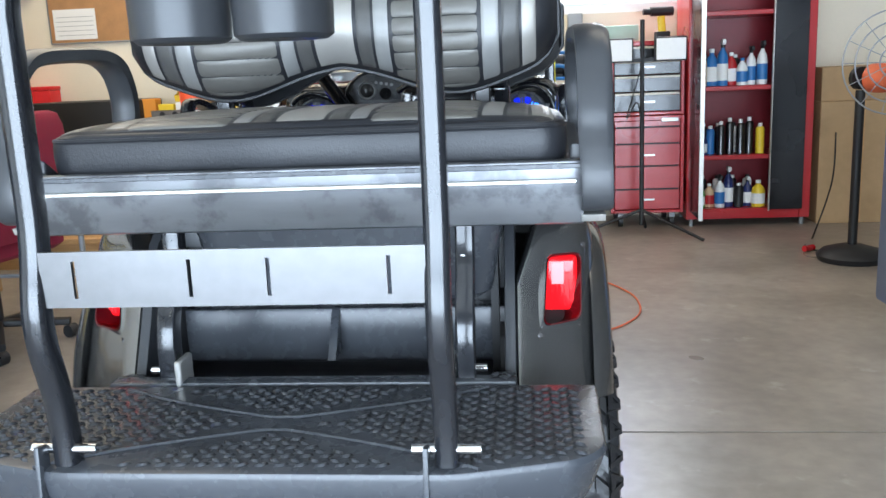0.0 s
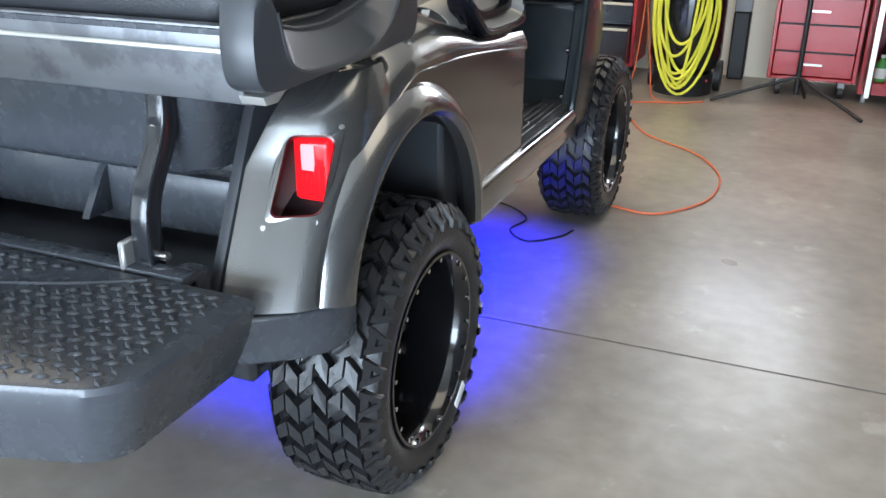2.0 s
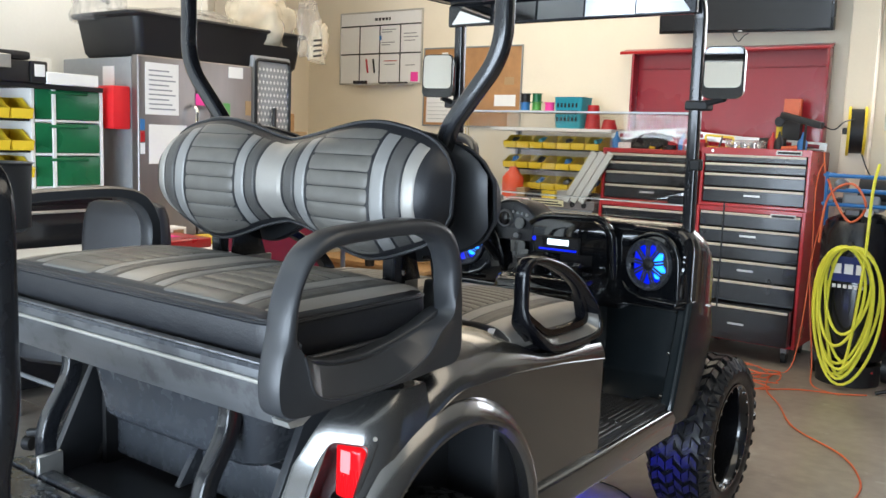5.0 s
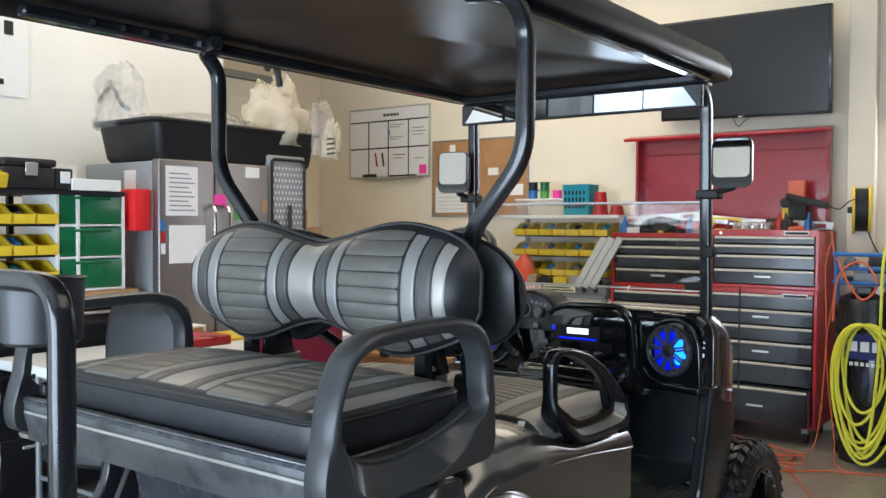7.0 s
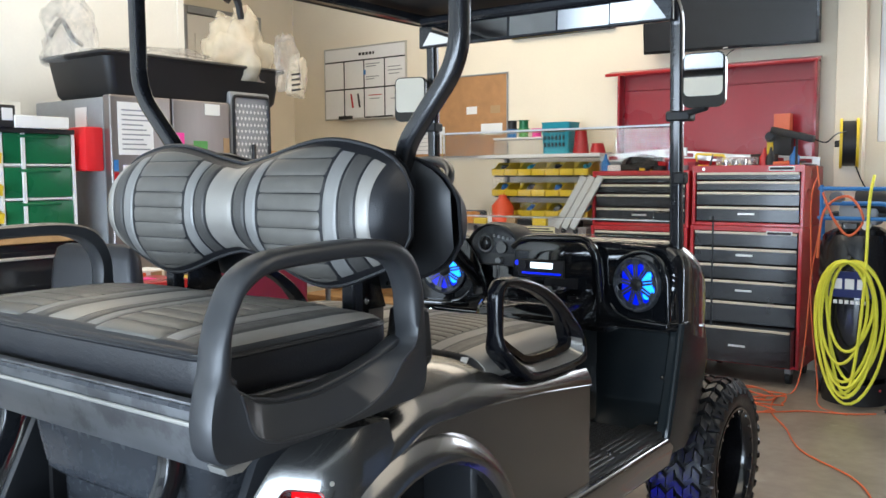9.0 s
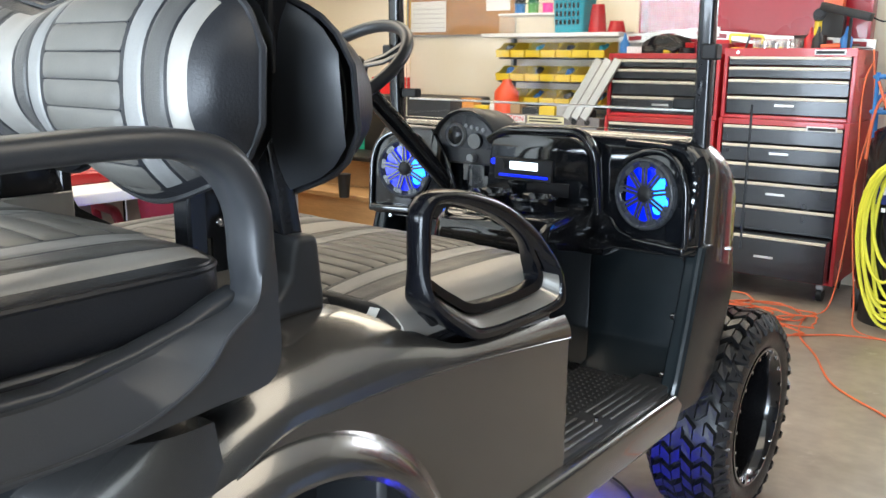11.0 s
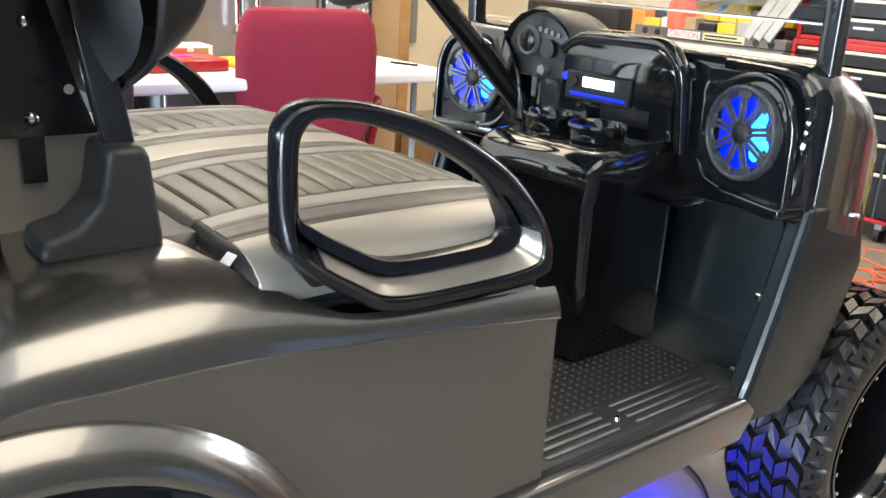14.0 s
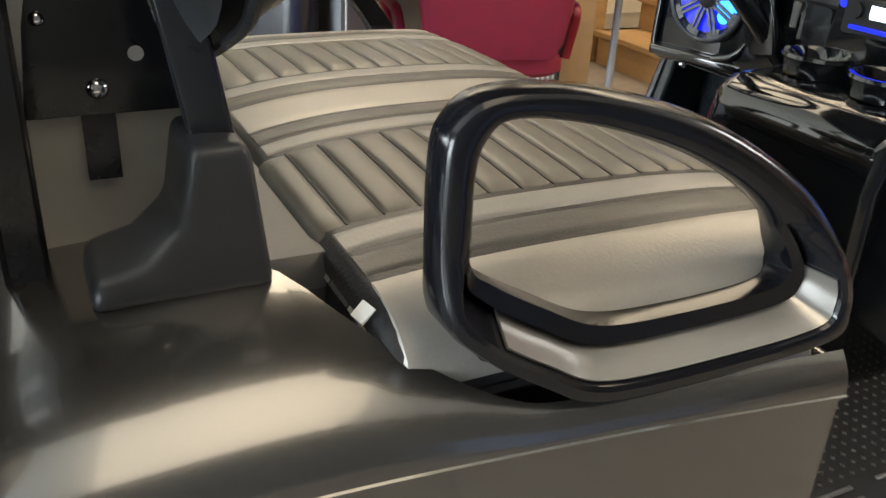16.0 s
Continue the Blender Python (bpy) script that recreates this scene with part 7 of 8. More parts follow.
# rear seat frame
part("rear_seat_board", box_bm(-0.434, 0.434, -0.44, 0.0, 0.925, 0.945, 0.004), M["plastic"], cart)
_flange = part("rear_flange", plate_bm([(-0.435, 0.852), (-0.448, 0.856), (-0.462, 0.915), (-0.462, 0.955), (-0.448, 0.957), (-0.448, 0.94), (-0.43, 0.86)], "x", -0.456, 0.456, 0.002), M["steel_dull"], cart, "dull scuffed metal flange under the rear seat")
part("bright_strip", box_bm(-0.445, 0.445, -0.468, -0.4625, 0.921, 0.928, 0.0015), M["alu"], _flange, "bright aluminium strip")
part("flange_lip", box_bm(-0.452, 0.452, -0.4665, -0.4625, 0.944, 0.952, 0.001), M["plastic_grey"], _flange)


ARM = [  # outer edge y, z; inner edge y, z; 1 in the panel; where the moulded arc lies
    (-0.470, 1.004, -0.442, 1.024, 0, 0.5), (-0.464, 1.040, -0.440, 1.057, 0, 0.5), (-0.450, 1.083, -0.428, 1.090, 0, 0.5),
    (-0.420, 1.133, -0.404, 1.117, 0, 0.5), (-0.362, 1.161, -0.360, 1.134, 0, 0.5), (-0.254, 1.168, -0.262, 1.140, 0, 0.5),
    (-0.125, 1.168, -0.140, 1.140, 0, 0.5), (-0.050, 1.146, -0.078, 1.120, 0, 0.5), (-0.014, 1.090, -0.047, 1.078, 0, 0.5),
    (-0.008, 1.030, -0.042, 1.025, 0.2, 0.9), (-0.010, 0.985, -0.046, 0.978, 1, 0.93), (-0.014, 0.892, -0.100, 0.962, 1, 0.82),
    (-0.100, 0.880, -0.170, 0.945, 1, 0.45), (-0.220, 0.876, -0.250, 0.932, 1, 0.14), (-0.340, 0.874, -0.330, 0.934, 1, 0.18),
    (-0.430, 0.872, -0.380, 0.947, 1, 0.45), (-0.476, 0.884, -0.418, 0.972, 1, 0.82), (-0.487, 0.925, -0.437, 0.994, 0.8, 0.90), (-0.480, 0.970, -0.442, 1.010, 0.2, 0.8)]


def side_arm(s):
    """An armrest hoop that grows out of a dished side panel."""
    out = smooth_path([(0, r[0], r[1]) for r in ARM], 5, closed=True)
    inn = smooth_path([(0, r[2], r[3]) for r in ARM], 5, closed=True)
    mix = smooth_path([(r[4], r[5], 0) for r in ARM], 5, closed=True)
    bm, rings, arc = bmesh.new(), [], []
    for a, b, q in zip(out, inn, mix):
        k, f, d = min(1.0, max(0.0, q.x)), min(0.94, max(0.10, q.y)), b - a
        tube = [(0.16, 0.447), (0.0, 0.456), (0.0, 0.488), (0.12, 0.497), (0.30, 0.501), (0.50, 0.502), (0.70, 0.501), (0.88, 0.497), (1.0, 0.488), (1.0, 0.456), (0.84, 0.447)]
        panel = [(0.02, 0.452), (0.0, 0.458), (0.0, 0.494), (0.03, 0.500), (f * 0.5, 0.501), (f - 0.02, 0.502), (f, 0.503), (f + 0.03, 0.497), (0.97, 0.474), (1.0, 0.466), (0.96, 0.456)]
        rings.append([bm.verts.new((s * (x0 + (x1 - x0) * k), *(a + d * (f0 + (f1 - f0) * k))[1:])) for (f0, x0), (f1, x1) in zip(tube, panel)])
        if k > 0.95:
            arc.append((s * 0.5025, *(a + d * f)[1:]))
    n, w = len(rings), len(rings[0])
    for i in range(n):
        for j in range(w):
            bm.faces.new((rings[i][j], rings[i][(j + 1) % w], rings[(i + 1) % n][(j + 1) % w], rings[(i + 1) % n][j]))
    bmesh.ops.recalc_face_normals(bm, faces=bm.faces)
    arm = part("side_arm", bm, M["plastic"], cart, "black moulded armrest hoop beside the rear seat")
    part("moulded_line", sweep_bm(arc, circle(0.0022, 8)), M["plastic"], arm)
    part("hoop_seam", sweep_bm([(s * 0.450, -0.440, 1.000), (s * 0.475, -0.437, 0.996), (s * 0.5005, -0.444, 0.990)], circle(0.004, 8)), M["plastic"], arm)
    part("arm_tip", plate_bm([(-0.452, 0.858), (-0.425, 0.857), (-0.40, 0.872), (-0.458, 0.870)], "x", *sorted((s * 0.452, s * 0.490)), 0.002), M["alu"], arm, "bare metal corner under the arm")
    part("inner_wall", plate_bm([(-0.425, 0.905), (-0.03, 0.905), (-0.03, 0.990), (-0.058, 0.982), (-0.10, 0.966), (-0.17, 0.950), (-0.25, 0.938), (-0.33, 0.940), (-0.38, 0.952), (-0.425, 0.980)], "x", *sorted((s * 0.436, s * 0.4665)), 0.006, 3), M["plastic"], arm)


OUTER = [(0.270, 0.920), (0.266, 1.010), (0.275, 1.043), (0.305, 1.057), (0.380, 1.050), (0.482, 1.018), (0.588, 0.952), (0.630, 0.885), (0.642, 0.848), (0.630, 0.824), (0.53, 0.819), (0.40, 0.824), (0.345, 0.850), (0.292, 0.888)]
INNER = [(0.294, 0.945), (0.291, 1.000), (0.297, 1.027), (0.318, 1.038), (0.385, 1.025), (0.465, 0.995), (0.535, 0.952), (0.580, 0.900), (0.582, 0.882), (0.560, 0.874), (0.480, 0.872), (0.405, 0.877), (0.355, 0.901), (0.312, 0.927)]


def hip_rest(s):
    """A moulded loop, round above, with a sloping tray between two lips below."""
    out, inn = smooth_path([(0, y, z) for y, z in OUTER], 6, closed=True), smooth_path([(0, y, z) for y, z in INNER], 6, closed=True)
    bm = bmesh.new()
    rings = []
    for a, b in zip(out, inn):
        k = min(1.0, max(0.0, (0.955 - a.z) / 0.075))
        k = k * k * (3 - 2 * k)
        d = b - a
        tube = [(0.15, 0.445), (0.0, 0.452), (0.0, 0.464), (0.08, 0.472), (0.22, 0.476), (0.40, 0.477), (0.60, 0.477), (0.78, 0.476), (0.92, 0.472), (1.0, 0.464), (1.0, 0.452), (0.85, 0.445)]
        tray = [(0.05, 0.434), (0.0, 0.444), (0.0, 0.482), (0.05, 0.489), (0.22, 0.491), (0.29, 0.489), (0.32, 0.484), (0.64, 0.454), (0.69, 0.466), (0.97, 0.465), (1.0, 0.454), (0.95, 0.434)]
        rings.append([bm.verts.new((s * (x0 + (x1 - x0) * k), *(a + d * (f0 + (f1 - f0) * k))[1:])) for (f0, x0), (f1, x1) in zip(tube, tray)])
    n, w = len(rings), len(rings[0])
    for i in range(n):
        for j in range(w):
            bm.faces.new((rings[i][j], rings[i][(j + 1) % w], rings[(i + 1) % n][(j + 1) % w], rings[(i + 1) % n][j]))
    bmesh.ops.recalc_face_normals(bm, faces=bm.faces)
    rest = part("hip_restraint", bm, M["restraint"], cart, "satin black plastic hip restraint loop")
    strip = []
    for a, b in zip(out, inn):
        if a.z < 0.880:
            d = b - a
            strip.append([(s * x, *(a + d * f)[1:]) for f, x in ((0.325, 0.4855), (0.43, 0.4757), (0.53, 0.4663), (0.63, 0.4570))])
    i0 = next((i for i in range(len(strip)) if abs(Vector(strip[i][0]).y - Vector(strip[i - 1][0]).y) > 0.1), 0)
    strip = strip[i0:] + strip[:i0]
    bm = loft_bm(strip, close=False)
    bmesh.ops.solidify(bm, geom=bm.faces[:], thickness=0.002)
    part("tray_insert", bm, M["tray"], rest, "satin silver tray insert")
    base = plate_bm([(0.30, 0.880), (0.345, 0.812), (0.40, 0.790), (0.65, 0.765), (0.655, 0.815), (0.53, 0.812), (0.40, 0.82), (0.345, 0.852), (0.315, 0.885)], "x", *sorted((s * 0.420, s * 0.452)), 0.004, 2)
    part("restraint_base", base, M["dark"], rest)



M["restraint"] = mat("satin_black_plastic", (0.006, 0.0065, 0.009), 0.17, bump=0.02, scale=420, vary=0.05, rough_vary=0.01, ior=1.42)
for _s in (1, -1):
    side_arm(_s)
    hip_rest(_s)
    # roof post foot, post and plate
    _boot = part("post_boot", plate_bm([(0.075, 0.895), (0.080, 0.918), (0.112, 0.926), (0.136, 0.948), (0.146, 1.003), (0.182, 1.003), (0.186, 0.99), (0.197, 0.895)], "x", *sorted((_s * 0.283, _s * 0.362)), 0.010, 3), M["plastic"], cart, "black plastic boot round the roof post")
    part("seat_back_strut", sweep_bm([(_s * 0.318, 0.170, 0.985), (_s * 0.315, 0.150, 1.10), (_s * 0.31, 0.115, 1.30)], rounded_rect(0.034, 0.030, 0.004)), M["blackpaint"], cart)
    _hp = part("hinge_plate", plate_bm([(0.055, 0.998), (0.168, 0.998), (0.150, 1.05), (0.126, 1.137), (0.080, 1.137), (0.062, 1.06)], "x", *sorted((_s * 0.252, _s * 0.258)), 0.001), M["blackpaint"], cart, "black steel hinge plate with bright bolts")
    part("hinge_tab", box_bm(*sorted((_s * 0.252, _s * 0.2575)), 0.091, 0.114, 0.95, 0.9985), M["blackpaint"], _hp)
    for _y, _z in ((0.105, 1.113), (0.104, 1.017), (0.072, 1.066)):
        _r = 0.0075 if _y > 0.1 else 0.005
        part("hinge_bolt", turned_bm([(_r * math.cos(_a), 0.7 * _r * math.sin(_a)) for _a in (0, 0.3, 0.6, 0.9, 1.2)] + [(0, 0.7 * _r)], 14), M["chrome"], _hp, m=pose(_s * 0.258, _y, _z, 0, 90 * _s, 0))
    part("hinge_bracket", box_bm(*sorted((_s * 0.238, _s * 0.247)), 0.050, 0.175, 0.885, 1.003, 0.002), M["taupe"], cart, "taupe painted hinge bracket")
    part("back_upright", box_bm(*sorted((_s * 0.262, _s * 0.296)), 0.026, 0.056, 0.88, 1.26, 0.004), M["blackpaint"], cart)
    part("strut_bolt", cyl_between((_s * 0.300, 0.124, 1.055), (_s * 0.322, 0.124, 1.055), 0.005), M["chrome"], cart)
    _p = rounded_path([(_s * 0.335, 0.14, 1.22), (_s * 0.345, 0.12, 1.32), (_s * 0.492, 0.11, 1.485), (_s * 0.492, 0.11, 1.76), (_s * 0.492, 0.05, 1.81), (_s * 0.40, 0.03, 1.815)], 0.06, 6)
    part("rear_roof_post", sweep_bm(_p, rounded_rect(0.034, 0.034, 0.008, 3), up=(0, 1, 0)), M["blackpaint"], cart, "glossy black bent roof post")
    _p = rounded_path([(_s * 0.452, 1.30, 0.98), (_s * 0.452, 1.292, 1.20), (_s * 0.450, 1.282, 1.74), (_s * 0.44, 1.235, 1.80)], 0.05, 5)
    part("front_roof_post", sweep_bm(_p, rounded_rect(0.034, 0.034, 0.006, 3), up=(0, 1, 0)), M["blackpaint"], cart, "glossy black windscreen post")
# hinge cross plate behind the seat backs
part("back_plate", box_bm(-0.20, 0.245, 0.082, 0.088, 1.12, 1.26, 0.002), M["blackpaint"], cart)

# ---- dash ----
def arched(hw, zb, zt, y, r):
    """A cross-section with round upper corners, from one foot over the top to the other."""
    h = [(hw - 0.012, zb), (hw, zb + 0.03 * (zt - zb)), (hw, zt - r)] + [(hw - r + r * math.cos(radians(15 * k)), zt - r + r * math.sin(radians(15 * k))) for k in range(1, 7)]
    return [(x, y, z) for x, z in h] + [(-x, y, z) for x, z in h[::-1]]


_dash = part("dashboard", loft_bm([arched(*q) for q in ((0.466, 0.815, 1.036, 1.236, 0.055), (0.474, 0.807, 1.050, 1.239, 0.06), (0.483, 0.80, 1.059, 1.247, 0.066), (0.487, 0.80, 1.064, 1.262, 0.07), (0.487, 0.80, 1.066, 1.30, 0.07))]), M["gloss"], cart, "gloss black dashboard")
part("dash_rim", sweep_bm(smooth_path([(0.462, 1.226, 0.815), (0.470, 1.226, 0.90), (0.472, 1.229, 0.98), (0.458, 1.232, 1.022), (0.42, 1.236, 1.044), (0.30, 1.236, 1.050)]), circle(0.009, 8)), M["gloss"], _dash)


M["bluecone"] = mat("blue_lit_cone", (0.0, 0.01, 0.2), 0.3, scale=60, vary=0.0, emit=(0.0, 0.008, 1.0), strength=0.75)


def speaker(x):
    """A speaker in its arched pod, turned towards the middle of the cart."""
    sg = 1 if x > 0 else -1
    turned = pose(x, 1.228, 0, 0, 0, -13 * sg)
    arch = [(sg * a, b) for a, b in ((-0.118, 0.828), (-0.116, 0.925), (-0.102, 0.972), (-0.060, 1.012), (-0.008, 1.036), (0.045, 1.038), (0.085, 1.014), (0.106, 0.965), (0.112, 0.812))]
    pod = part("speaker_pod", plate_bm(arch, "y", 0.0, 0.085, 0.006, 2), M["gloss"], _dash, "gloss black arched speaker pod", m=turned)
    ring = rounded_path([(a, -0.002, b) for a, b in arch], 0.03, 5, closed=True)
    part("pod_rim", sweep_bm(ring, rounded_rect(0.016, 0.014, 0.006, 3), closed=True, up=(0, 1, 0)), M["gloss"], pod)
    part("pod_wing", sweep_bm(smooth_path([(sg * -0.112, 0.0, 0.905), (sg * -0.095, -0.004, 0.868), (sg * -0.070, -0.006, 0.842), (sg * -0.03, -0.004, 0.830)]), rounded_rect(0.016, 0.02, 0.006, 3), up=(0, 1, 0)), M["gloss"], pod)
    part("pod_ledge", box_bm(*sorted((sg * -0.136, sg * 0.116)), -0.014, 0.05, 0.812, 0.832, 0.007, 3), M["gloss"], pod)
    s = part("speaker", turned_bm([(0.0, 0.004), (0.066, 0.004), (0.070, 0.010), (0.080, 0.013), (0.084, 0.006), (0.084, 0.0)], 36), M["plastic_grey"], pod, "round speaker glowing blue behind a spoked grille", m=pose(0, 0.001, 0.938, 90, 0, 0))
    part("glow_ring", turned_bm([(0.022, 0.0065), (0.064, 0.0055), (0.064, 0.0045), (0.022, 0.0045)], 32, True), M["bluecone"], s, "blue lit cone")
    part("speaker_hub", turned_bm([(0.0, 0.018), (0.014, 0.017), (0.020, 0.012), (0.020, 0.004)], 20), M["dark"], s)
    for k in range(9):
        bm = bmesh.new()
        for off in (-0.0045, 0.0045):
            add_box(bm, 0.018, 0.074, off - 0.0032, off + 0.0032, 0.010, 0.014, 0.0008)
        add_box(bm, 0.060, 0.076, -0.014, 0.014, 0.011, 0.0135, 0.0008)
        bmesh.ops.rotate(bm, matrix=Matrix.Rotation(2 * math.pi * k / 9 + 0.2, 3, "Z"), verts=bm.verts)
        part("grille_spoke", bm, M["plastic_grey"], s)
    for r, a in ((0.050, 12), (0.052, -16), (0.050, 38), (0.036, 4), (0.036, 30), (0.046, -40), (0.034, -26)):
        part("led_spot", turned_bm([(0, 0.0085), (0.010, 0.008), (0.014, 0.006)], 12), M["bluespot"], s, m=pose(r * math.cos(radians(a)), r * math.sin(radians(a)), 0))
    part("speaker_rim", sweep_bm([(0.078 * math.cos(2 * math.pi * i / 36), 0.078 * math.sin(2 * math.pi * i / 36), 0.012) for i in range(36)], circle(0.0055, 8), closed=True), M["plastic_grey"], s)


for _x in (0.360, -0.362):
    speaker(_x)
# radio pod
_pod = part("radio_pod", plate_bm([(q.x, q.z) for q in rounded_path([(-0.075, 0, 0.895), (-0.06, 0, 1.035), (-0.03, 0, 1.058), (0.17, 0, 1.062), (0.215, 0, 1.035), (0.225, 0, 0.895)], 0.05, 6)], "y", 1.205, 1.25, 0.006, 2), M["gloss"], _dash, "gloss black radio panel")
_p = rounded_path([(0.245, 1.215, 0.88), (0.238, 1.20, 1.03), (0.20, 1.20, 1.072), (-0.02, 1.206, 1.066), (-0.072, 1.222, 1.036)], 0.06, 6)
part("pod_arch", sweep_bm(_p, rounded_rect(0.022, 0.03, 0.009, 3), up=(0, 1, 0)), M["gloss"], _pod)
_rad = part("radio", box_bm(-0.044, 0.125, 1.196, 1.206, 0.942, 0.998, 0.003), M["dark"], _pod, "car radio with bright display and blue keys")
part("radio_display", box_bm(0.005, 0.085, 1.1925, 1.196, 0.970, 0.989, 0.001), M["whitelight"], _rad)
part("radio_keys", box_bm(-0.028, 0.115, 1.193, 1.196, 0.951, 0.957, 0.001), M["bluelight"], _rad)
part("radio_knob", cyl_between((-0.020, 1.19, 0.979), (-0.020, 1.197, 0.979), 0.012, 16), M["dark"], _rad)
part("pod_button", cyl_between((-0.05, 1.20, 0.985), (-0.05, 1.206, 0.985), 0.008, 14), M["bluelight"], _pod)
part("pod_recess", box_bm(0.05, 0.17, 1.2025, 1.2055, 0.91, 0.945, 0.001), M["screen"], _pod)
# console with cup holders
_con = part("console", plate_bm([(1.00, 0.49), (0.985, 0.80), (1.00, 0.868), (1.03, 0.885), (1.25, 0.90), (1.25, 0.49)], "x", -0.085, 0.225, 0.028, 4), M["gloss"], cart, "gloss black centre console with two cup holders")
for _x, _y in ((-0.005, 1.125), (0.125, 1.115)):
    part("cup_holder", turned_bm([(0.038, -0.01), (0.050, -0.01), (0.053, 0.010), (0.057, 0.016), (0.055, 0.021), (0.048, 0.021), (0.044, 0.014), (0.038, -0.01)], 28, False), M["gloss"], _con, m=pose(_x, _y, 0.901))
    part("cup_well", turned_bm([(0.0, 0.001), (0.036, 0.001), (0.036, 0.004), (0.0, 0.004)], 24), M["dark"], _con, m=pose(_x, _y, 0.892))
part("console_latch", box_bm(0.05, 0.10, 0.978, 0.986, 0.755, 0.78, 0.003), M["plastic"], _con)
part("console_ledge", plate_bm([(1.15, 0.81), (1.25, 0.83), (1.25, 0.79), (1.17, 0.79)], "x", 0.225, 0.29, 0.008), M["gloss"], _con)
# kick panel, front side trim
_kick = part("kick_panel", plate_bm([(1.215, 0.49), (1.30, 0.56), (1.34, 0.83), (1.42, 0.83), (1.42, 0.47), (1.215, 0.47)], "x", -0.47, 0.47, 0.008, 2), M["kick"], cart, "black kick panel under the dash")
for _s in (1, -1):
    part("front_pillar", plate_bm([(1.146, 0.505), (1.158, 0.525), (1.205, 0.655), (1.256, 0.83), (1.43, 0.83), (1.47, 0.70), (1.38, 0.50), (1.28, 0.44), (1.165, 0.45)], "x", *sorted((_s * 0.452, _s * 0.497)), 0.010, 3), M["kick"], cart, "black front pillar trim")
    part("pillar_edge", sweep_bm(rounded_path([(_s * 0.486, 1.152, 0.500), (_s * 0.487, 1.158, 0.525), (_s * 0.486, 1.205, 0.655), (_s * 0.484, 1.258, 0.822)], 0.03, 5), circle(0.010, 8)), M["kick"], cart)
    for _yz in ((1.225, 0.665), (1.275, 0.79), (1.185, 0.535)):
        part("push_pin", cyl_between((_s * 0.446, _yz[0] - 0.01, _yz[1]), (_s * 0.455, _yz[0] - 0.012, _yz[1]), 0.008, 10), M["chrome"], _kick)
    part("kick_bolt", cyl_between((_s * 0.30, 1.325, 0.80), (_s * 0.30, 1.335, 0.80), 0.008, 10), M["chrome"], _kick)
# front cowl
COWL = [(1.268, 0.490, 0.792, 1.064), (1.30, 0.496, 0.782, 1.070), (1.36, 0.500, 0.765, 1.056), (1.42, 0.497, 0.750, 1.020), (1.47, 0.484, 0.748, 0.965), (1.52, 0.452, 0.745, 0.890), (1.60, 0.385, 0.72, 0.81), (1.75, 0.31, 0.68, 0.75), (1.90, 0.25, 0.64, 0.70)]
_rings = []
for _i in range(33):
    _y = COWL[0][0] + (COWL[-1][0] - COWL[0][0]) * (_i / 32) ** 1.6
    _hw, _zb, _zt = (smooth_table([(c[0], c[k]) for c in COWL], _y) for k in (1, 2, 3))
    _rings.append(arched(_hw, _zb, _zt, _y, min(0.085, 0.7 * (_zt - _zb))))
_bm = loft_bm(_rings)
part("front_cowl", _bm, M["body"], cart, "dark bronze metallic front cowl")
part("cowl_bolt", cyl_between((0.497, 1.40, 0.80), (0.508, 1.40, 0.80), 0.005, 10), M["chrome"], cart)
part("antenna", cyl_between((0.52, 1.42, 0.80), (0.52, 1.42, 1.14), 0.003, 8), M["dark"], cart, "thin black whip antenna")
# instrument cluster and steering
_cl = part("instrument_hood", loft_bm([[(-0.150 + x, y, 1.005 + z) for x, z in [(w * math.cos(radians(a)), h * math.sin(radians(a))) for a in range(-20, 201, 20)]] for y, w, h in ((1.225, 0.108, 0.098), (1.21, 0.112, 0.104), (1.23, 0.120, 0.110), (1.33, 0.12, 0.10), (1.40, 0.10, 0.06))]), M["plastic"], cart, "black hooded instrument cluster")
part("gauge_face", turned_bm([(0, 0.004), (0.026, 0.004), (0.029, 0.008), (0.032, 0.0)], 24), M["greymetal"], _cl, m=pose(-0.180, 1.216, 1.042, 90, 0, 0))
part("gauge_glass", turned_bm([(0, 0.008), (0.022, 0.0075), (0.024, 0.006)], 24), M["screen"], _cl, m=pose(-0.180, 1.216, 1.042, 90, 0, 0))
part("gauge_panel", plate_bm([(-0.15 + 0.098 * math.cos(radians(_a)), 1.01 + 0.086 * math.sin(radians(_a))) for _a in range(0, 181, 15)], "y", 1.2185, 1.2235, 0.001), M["plastic_grey"], _cl)
for _k in range(4):
    part("warning_lamp", cyl_between((-0.148 + 0.018 * _k, 1.214, 1.068 - 0.003 * _k), (-0.148 + 0.018 * _k, 1.219, 1.068 - 0.003 * _k), 0.0055, 10), M["greymetal"], _cl)
part("switch", cyl_between((-0.115, 1.205, 1.030), (-0.115, 1.225, 1.030), 0.020, 16), M["gloss"], _cl)
part("key_switch", cyl_between((-0.128, 1.205, 0.985), (-0.128, 1.225, 0.985), 0.011, 14), M["greymetal"], _cl)
part("key_ring", sweep_bm([(-0.128 + 0.013 * math.cos(_a * 0.5236), 1.197, 0.966 + 0.013 * math.sin(_a * 0.5236)) for _a in range(12)], circle(0.0015, 6), closed=True), M["steel"], _cl)
part("key", box_bm(-0.121, -0.113, 1.195, 1.197, 0.915, 0.958, 0.0005), M["steel"], _cl, m=pose(0, 0, 0.0))
part("key_fob", box_bm(-0.137, -0.121, 1.19, 1.194, 0.930, 0.972, 0.002), M["steel"], _cl)
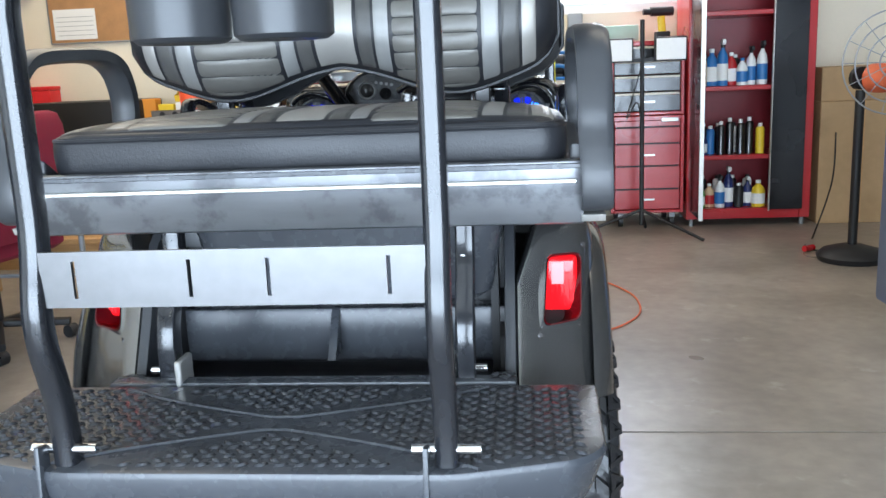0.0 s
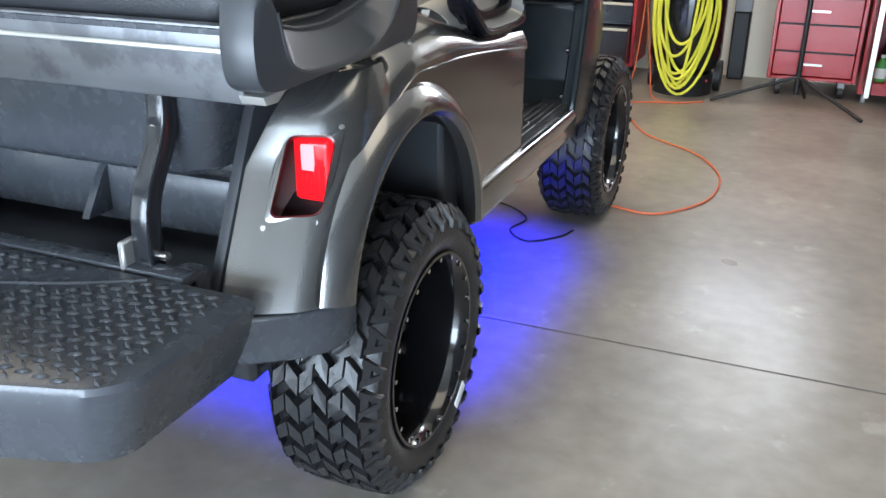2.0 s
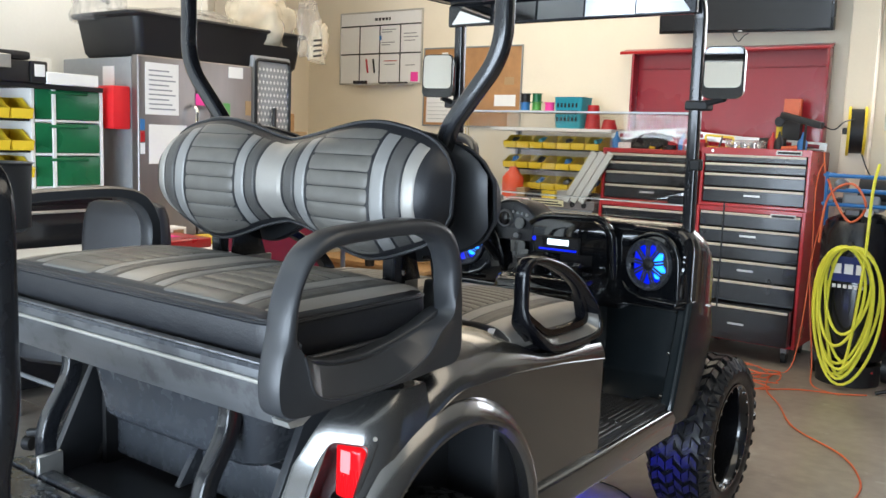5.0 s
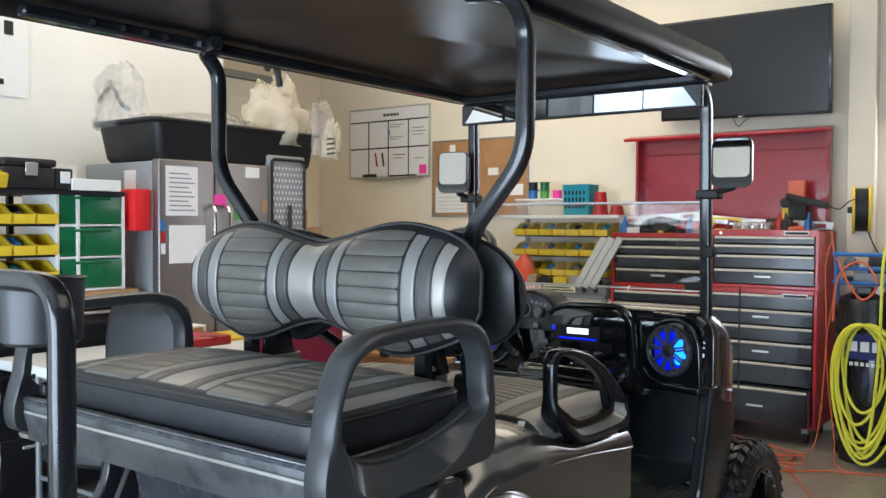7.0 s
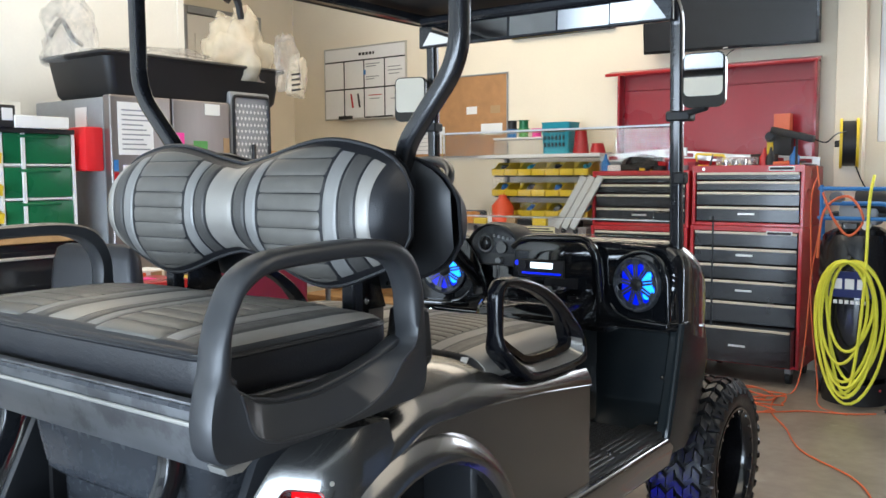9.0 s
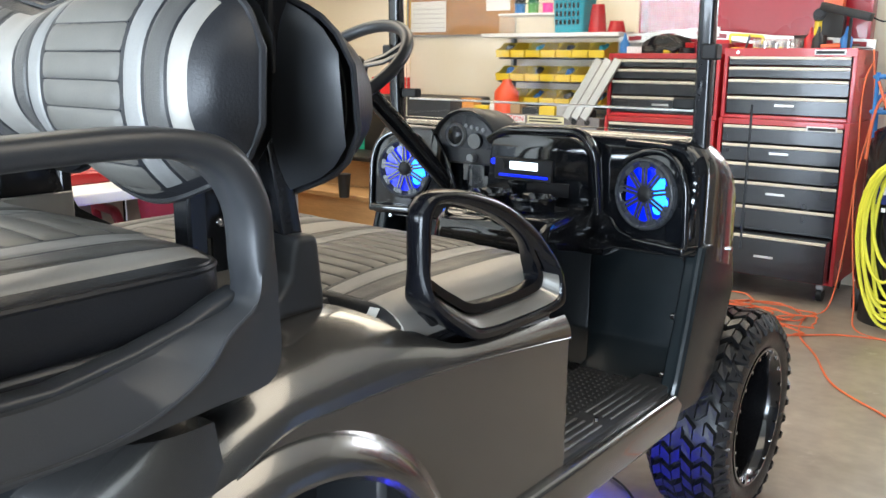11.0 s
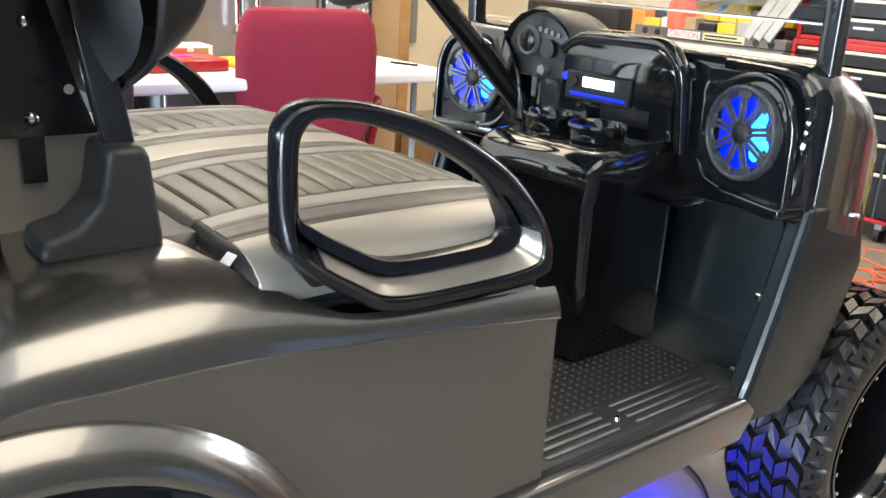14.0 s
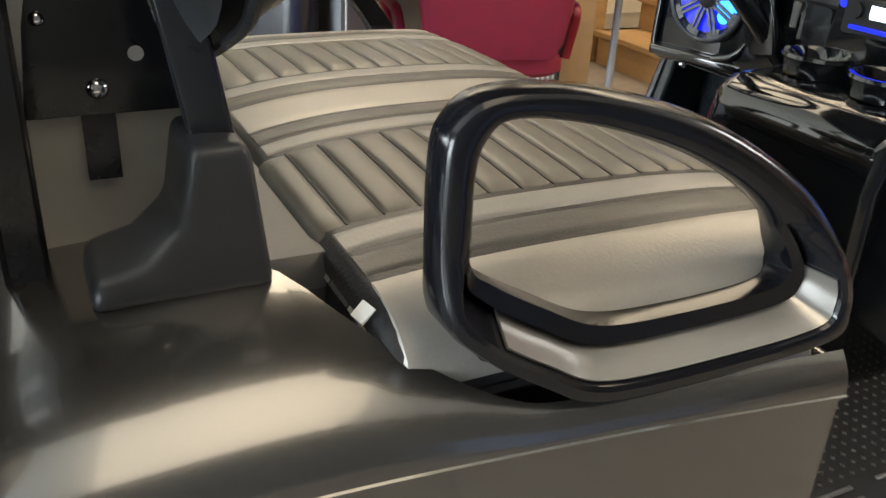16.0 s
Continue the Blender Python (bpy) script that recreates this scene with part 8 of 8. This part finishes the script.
part("dash_wing", sweep_bm(smooth_path([(-0.285, 1.222, 1.035), (-0.245, 1.215, 0.985), (-0.215, 1.212, 0.93), (-0.20, 1.215, 0.87)]), rounded_rect(0.06, 0.012, 0.005), up=(0, 1, 0)), M["gloss"], cart)
_col = part("steering_column", cyl_between((-0.170, 1.28, 0.83), (-0.345, 1.02, 1.18), 0.024, 16), M["gloss"], cart, "gloss black steering column")
_ax = Vector((-0.05, -0.62, 0.78)).normalized()
_wm = Matrix.Translation((-0.352, 0.985, 1.215)) @ _ax.to_track_quat("Z", "Y").to_matrix().to_4x4()
_wh = part("steering_wheel", sweep_bm([(0.168 * math.cos(2 * math.pi * i / 48), 0.168 * math.sin(2 * math.pi * i / 48), 0.0) for i in range(48)], circle(0.016, 10), closed=True), M["plastic"], cart, "black steering wheel with chrome spokes", m=_wm)
part("wheel_hub", turned_bm([(0, 0.012), (0.03, 0.01), (0.045, 0.0), (0.05, -0.02), (0.03, -0.05), (0.0, -0.06)], 24), M["gloss"], _wh)
for _k in range(3):
    for _d in (-0.14, 0.14):
        _a = 2 * math.pi * _k / 3 + 0.5 + _d
        part("wheel_spoke", sweep_bm([(0.035 * math.cos(_a), 0.035 * math.sin(_a), -0.008), (0.10 * math.cos(_a), 0.10 * math.sin(_a), -0.012), (0.16 * math.cos(_a), 0.16 * math.sin(_a), 0.0)], rounded_rect(0.016, 0.008, 0.003)), M["steel"], _wh)
# windscreen
_ws = part("windscreen", box_bm(-0.43, 0.43, 1.305, 1.310, 1.075, 1.415, 0.002), M["screen_acrylic"], cart, "clear acrylic folding windscreen")
_ws.visible_shadow = False
_wf = part("folded_pane", box_bm(-0.425, 0.425, 1.317, 1.322, 1.128, 1.412, 0.002), M["screen_acrylic"], _ws)
_wf.visible_shadow = False
part("pane_edge", box_bm(-0.425, 0.425, 1.316, 1.323, 1.124, 1.128, 0.001), M["white"], _ws)
part("screen_edge", box_bm(-0.43, 0.43, 1.303, 1.312, 1.414, 1.420, 0.001), M["white"], _ws, "pale polished screen edge")
for _s in (1, -1):
    part("screen_clip", box_bm(*sorted((_s * 0.38, _s * 0.435)), 1.29, 1.318, 1.13, 1.155, 0.004), M["dark"], _ws)
    part("post_clip", box_bm(*sorted((_s * 0.45, _s * 0.485)), 1.265, 1.30, 1.24, 1.275, 0.004), M["dark"], cart)
# side mirrors
for _s, _p in ((1, (0.553, 1.22, 1.535)), (-1, (-0.488, 1.20, 1.537))):
    _v = Vector((0.05 if _s > 0 else 0.22, -1, 0.02)).normalized()
    _m = Matrix.Translation(_p) @ (-_v).to_track_quat("-Z", "Y").to_matrix().to_4x4()
    _mir = part("side_mirror", loft_bm([[(x * k, y * k, z) for x, y in rounded_rect(0.122, 0.155, 0.022, 4)] for k, z in ((0.99, 0.0), (1.0, -0.006), (0.92, -0.04), (0.6, -0.055))]), M["gloss"], cart, "black side mirror", m=_m)
    part("mirror_glass", loft_bm([[(x, y, z) for x, y in rounded_rect(0.110, 0.118, 0.016, 4)] for z in (0.0005, 0.003)]), M["mirror"], _mir, m=pose(0, 0.014, 0))
    part("mirror_arm", cyl_between((_s * 0.46, 1.28, 1.44), (_p[0], _p[1] + 0.03, 1.46), 0.01, 10), M["dark"], cart)
    part("mirror_clamp", box_bm(*sorted((_s * 0.425, _s * 0.50)), 1.26, 1.31, 1.425, 1.455, 0.005), M["dark"], cart)
# roof
_bm = loft_bm([[(-0.015 + x * k, 0.40 + y * k2, z) for x, y in rounded_rect(1.07, 2.0, 0.10, 6)] for k, k2, z in ((0.90, 0.94, 1.835), (0.93, 0.96, 1.815), (0.985, 0.99, 1.808), (1.0, 1.0, 1.822), (0.995, 0.997, 1.85), (0.95, 0.97, 1.885), (0.80, 0.9, 1.90))])
_roof = part("roof", _bm, M["blackroof"], cart, "black moulded roof")
for _s in (1, -1):
    part("roof_rail", box_bm(*sorted((_s * 0.44, _s * 0.475)), -0.46, 1.26, 1.795, 1.825, 0.006), M["blackpaint"], _roof)
    for _y in (-0.30, -0.22, -0.16, -0.1, 0.0):
        part("rail_bolt", cyl_between((_s * 0.4399, _y, 1.81), (_s * 0.434, _y, 1.81), 0.008, 10), M["chrome"], _roof)
part("front_rail", box_bm(-0.45, 0.45, 1.20, 1.25, 1.785, 1.815, 0.008), M["blackpaint"], _roof)
part("front_light_bar", box_bm(-0.42, 0.44, 1.325, 1.365, 1.796, 1.808, 0.003), M["white"], _roof, "pale strip under the roof's front edge")
# five-panel mirror
_rm = part("panel_mirror", box_bm(-0.46, 0.46, 1.215, 1.235, 1.71, 1.785, 0.004), M["blackpaint"], cart, "wide five-panel rear-view mirror")
for _k in range(5):
    _x = -0.445 + 0.178 * _k
    _o = part("mirror_panel", box_bm(-0.085, 0.085, -0.002, 0.002, -0.03, 0.03), M["mirror"], _rm, m=pose(_x + 0.089, 1.2125, 1.748, -3, 0, -4 + 2 * _k))
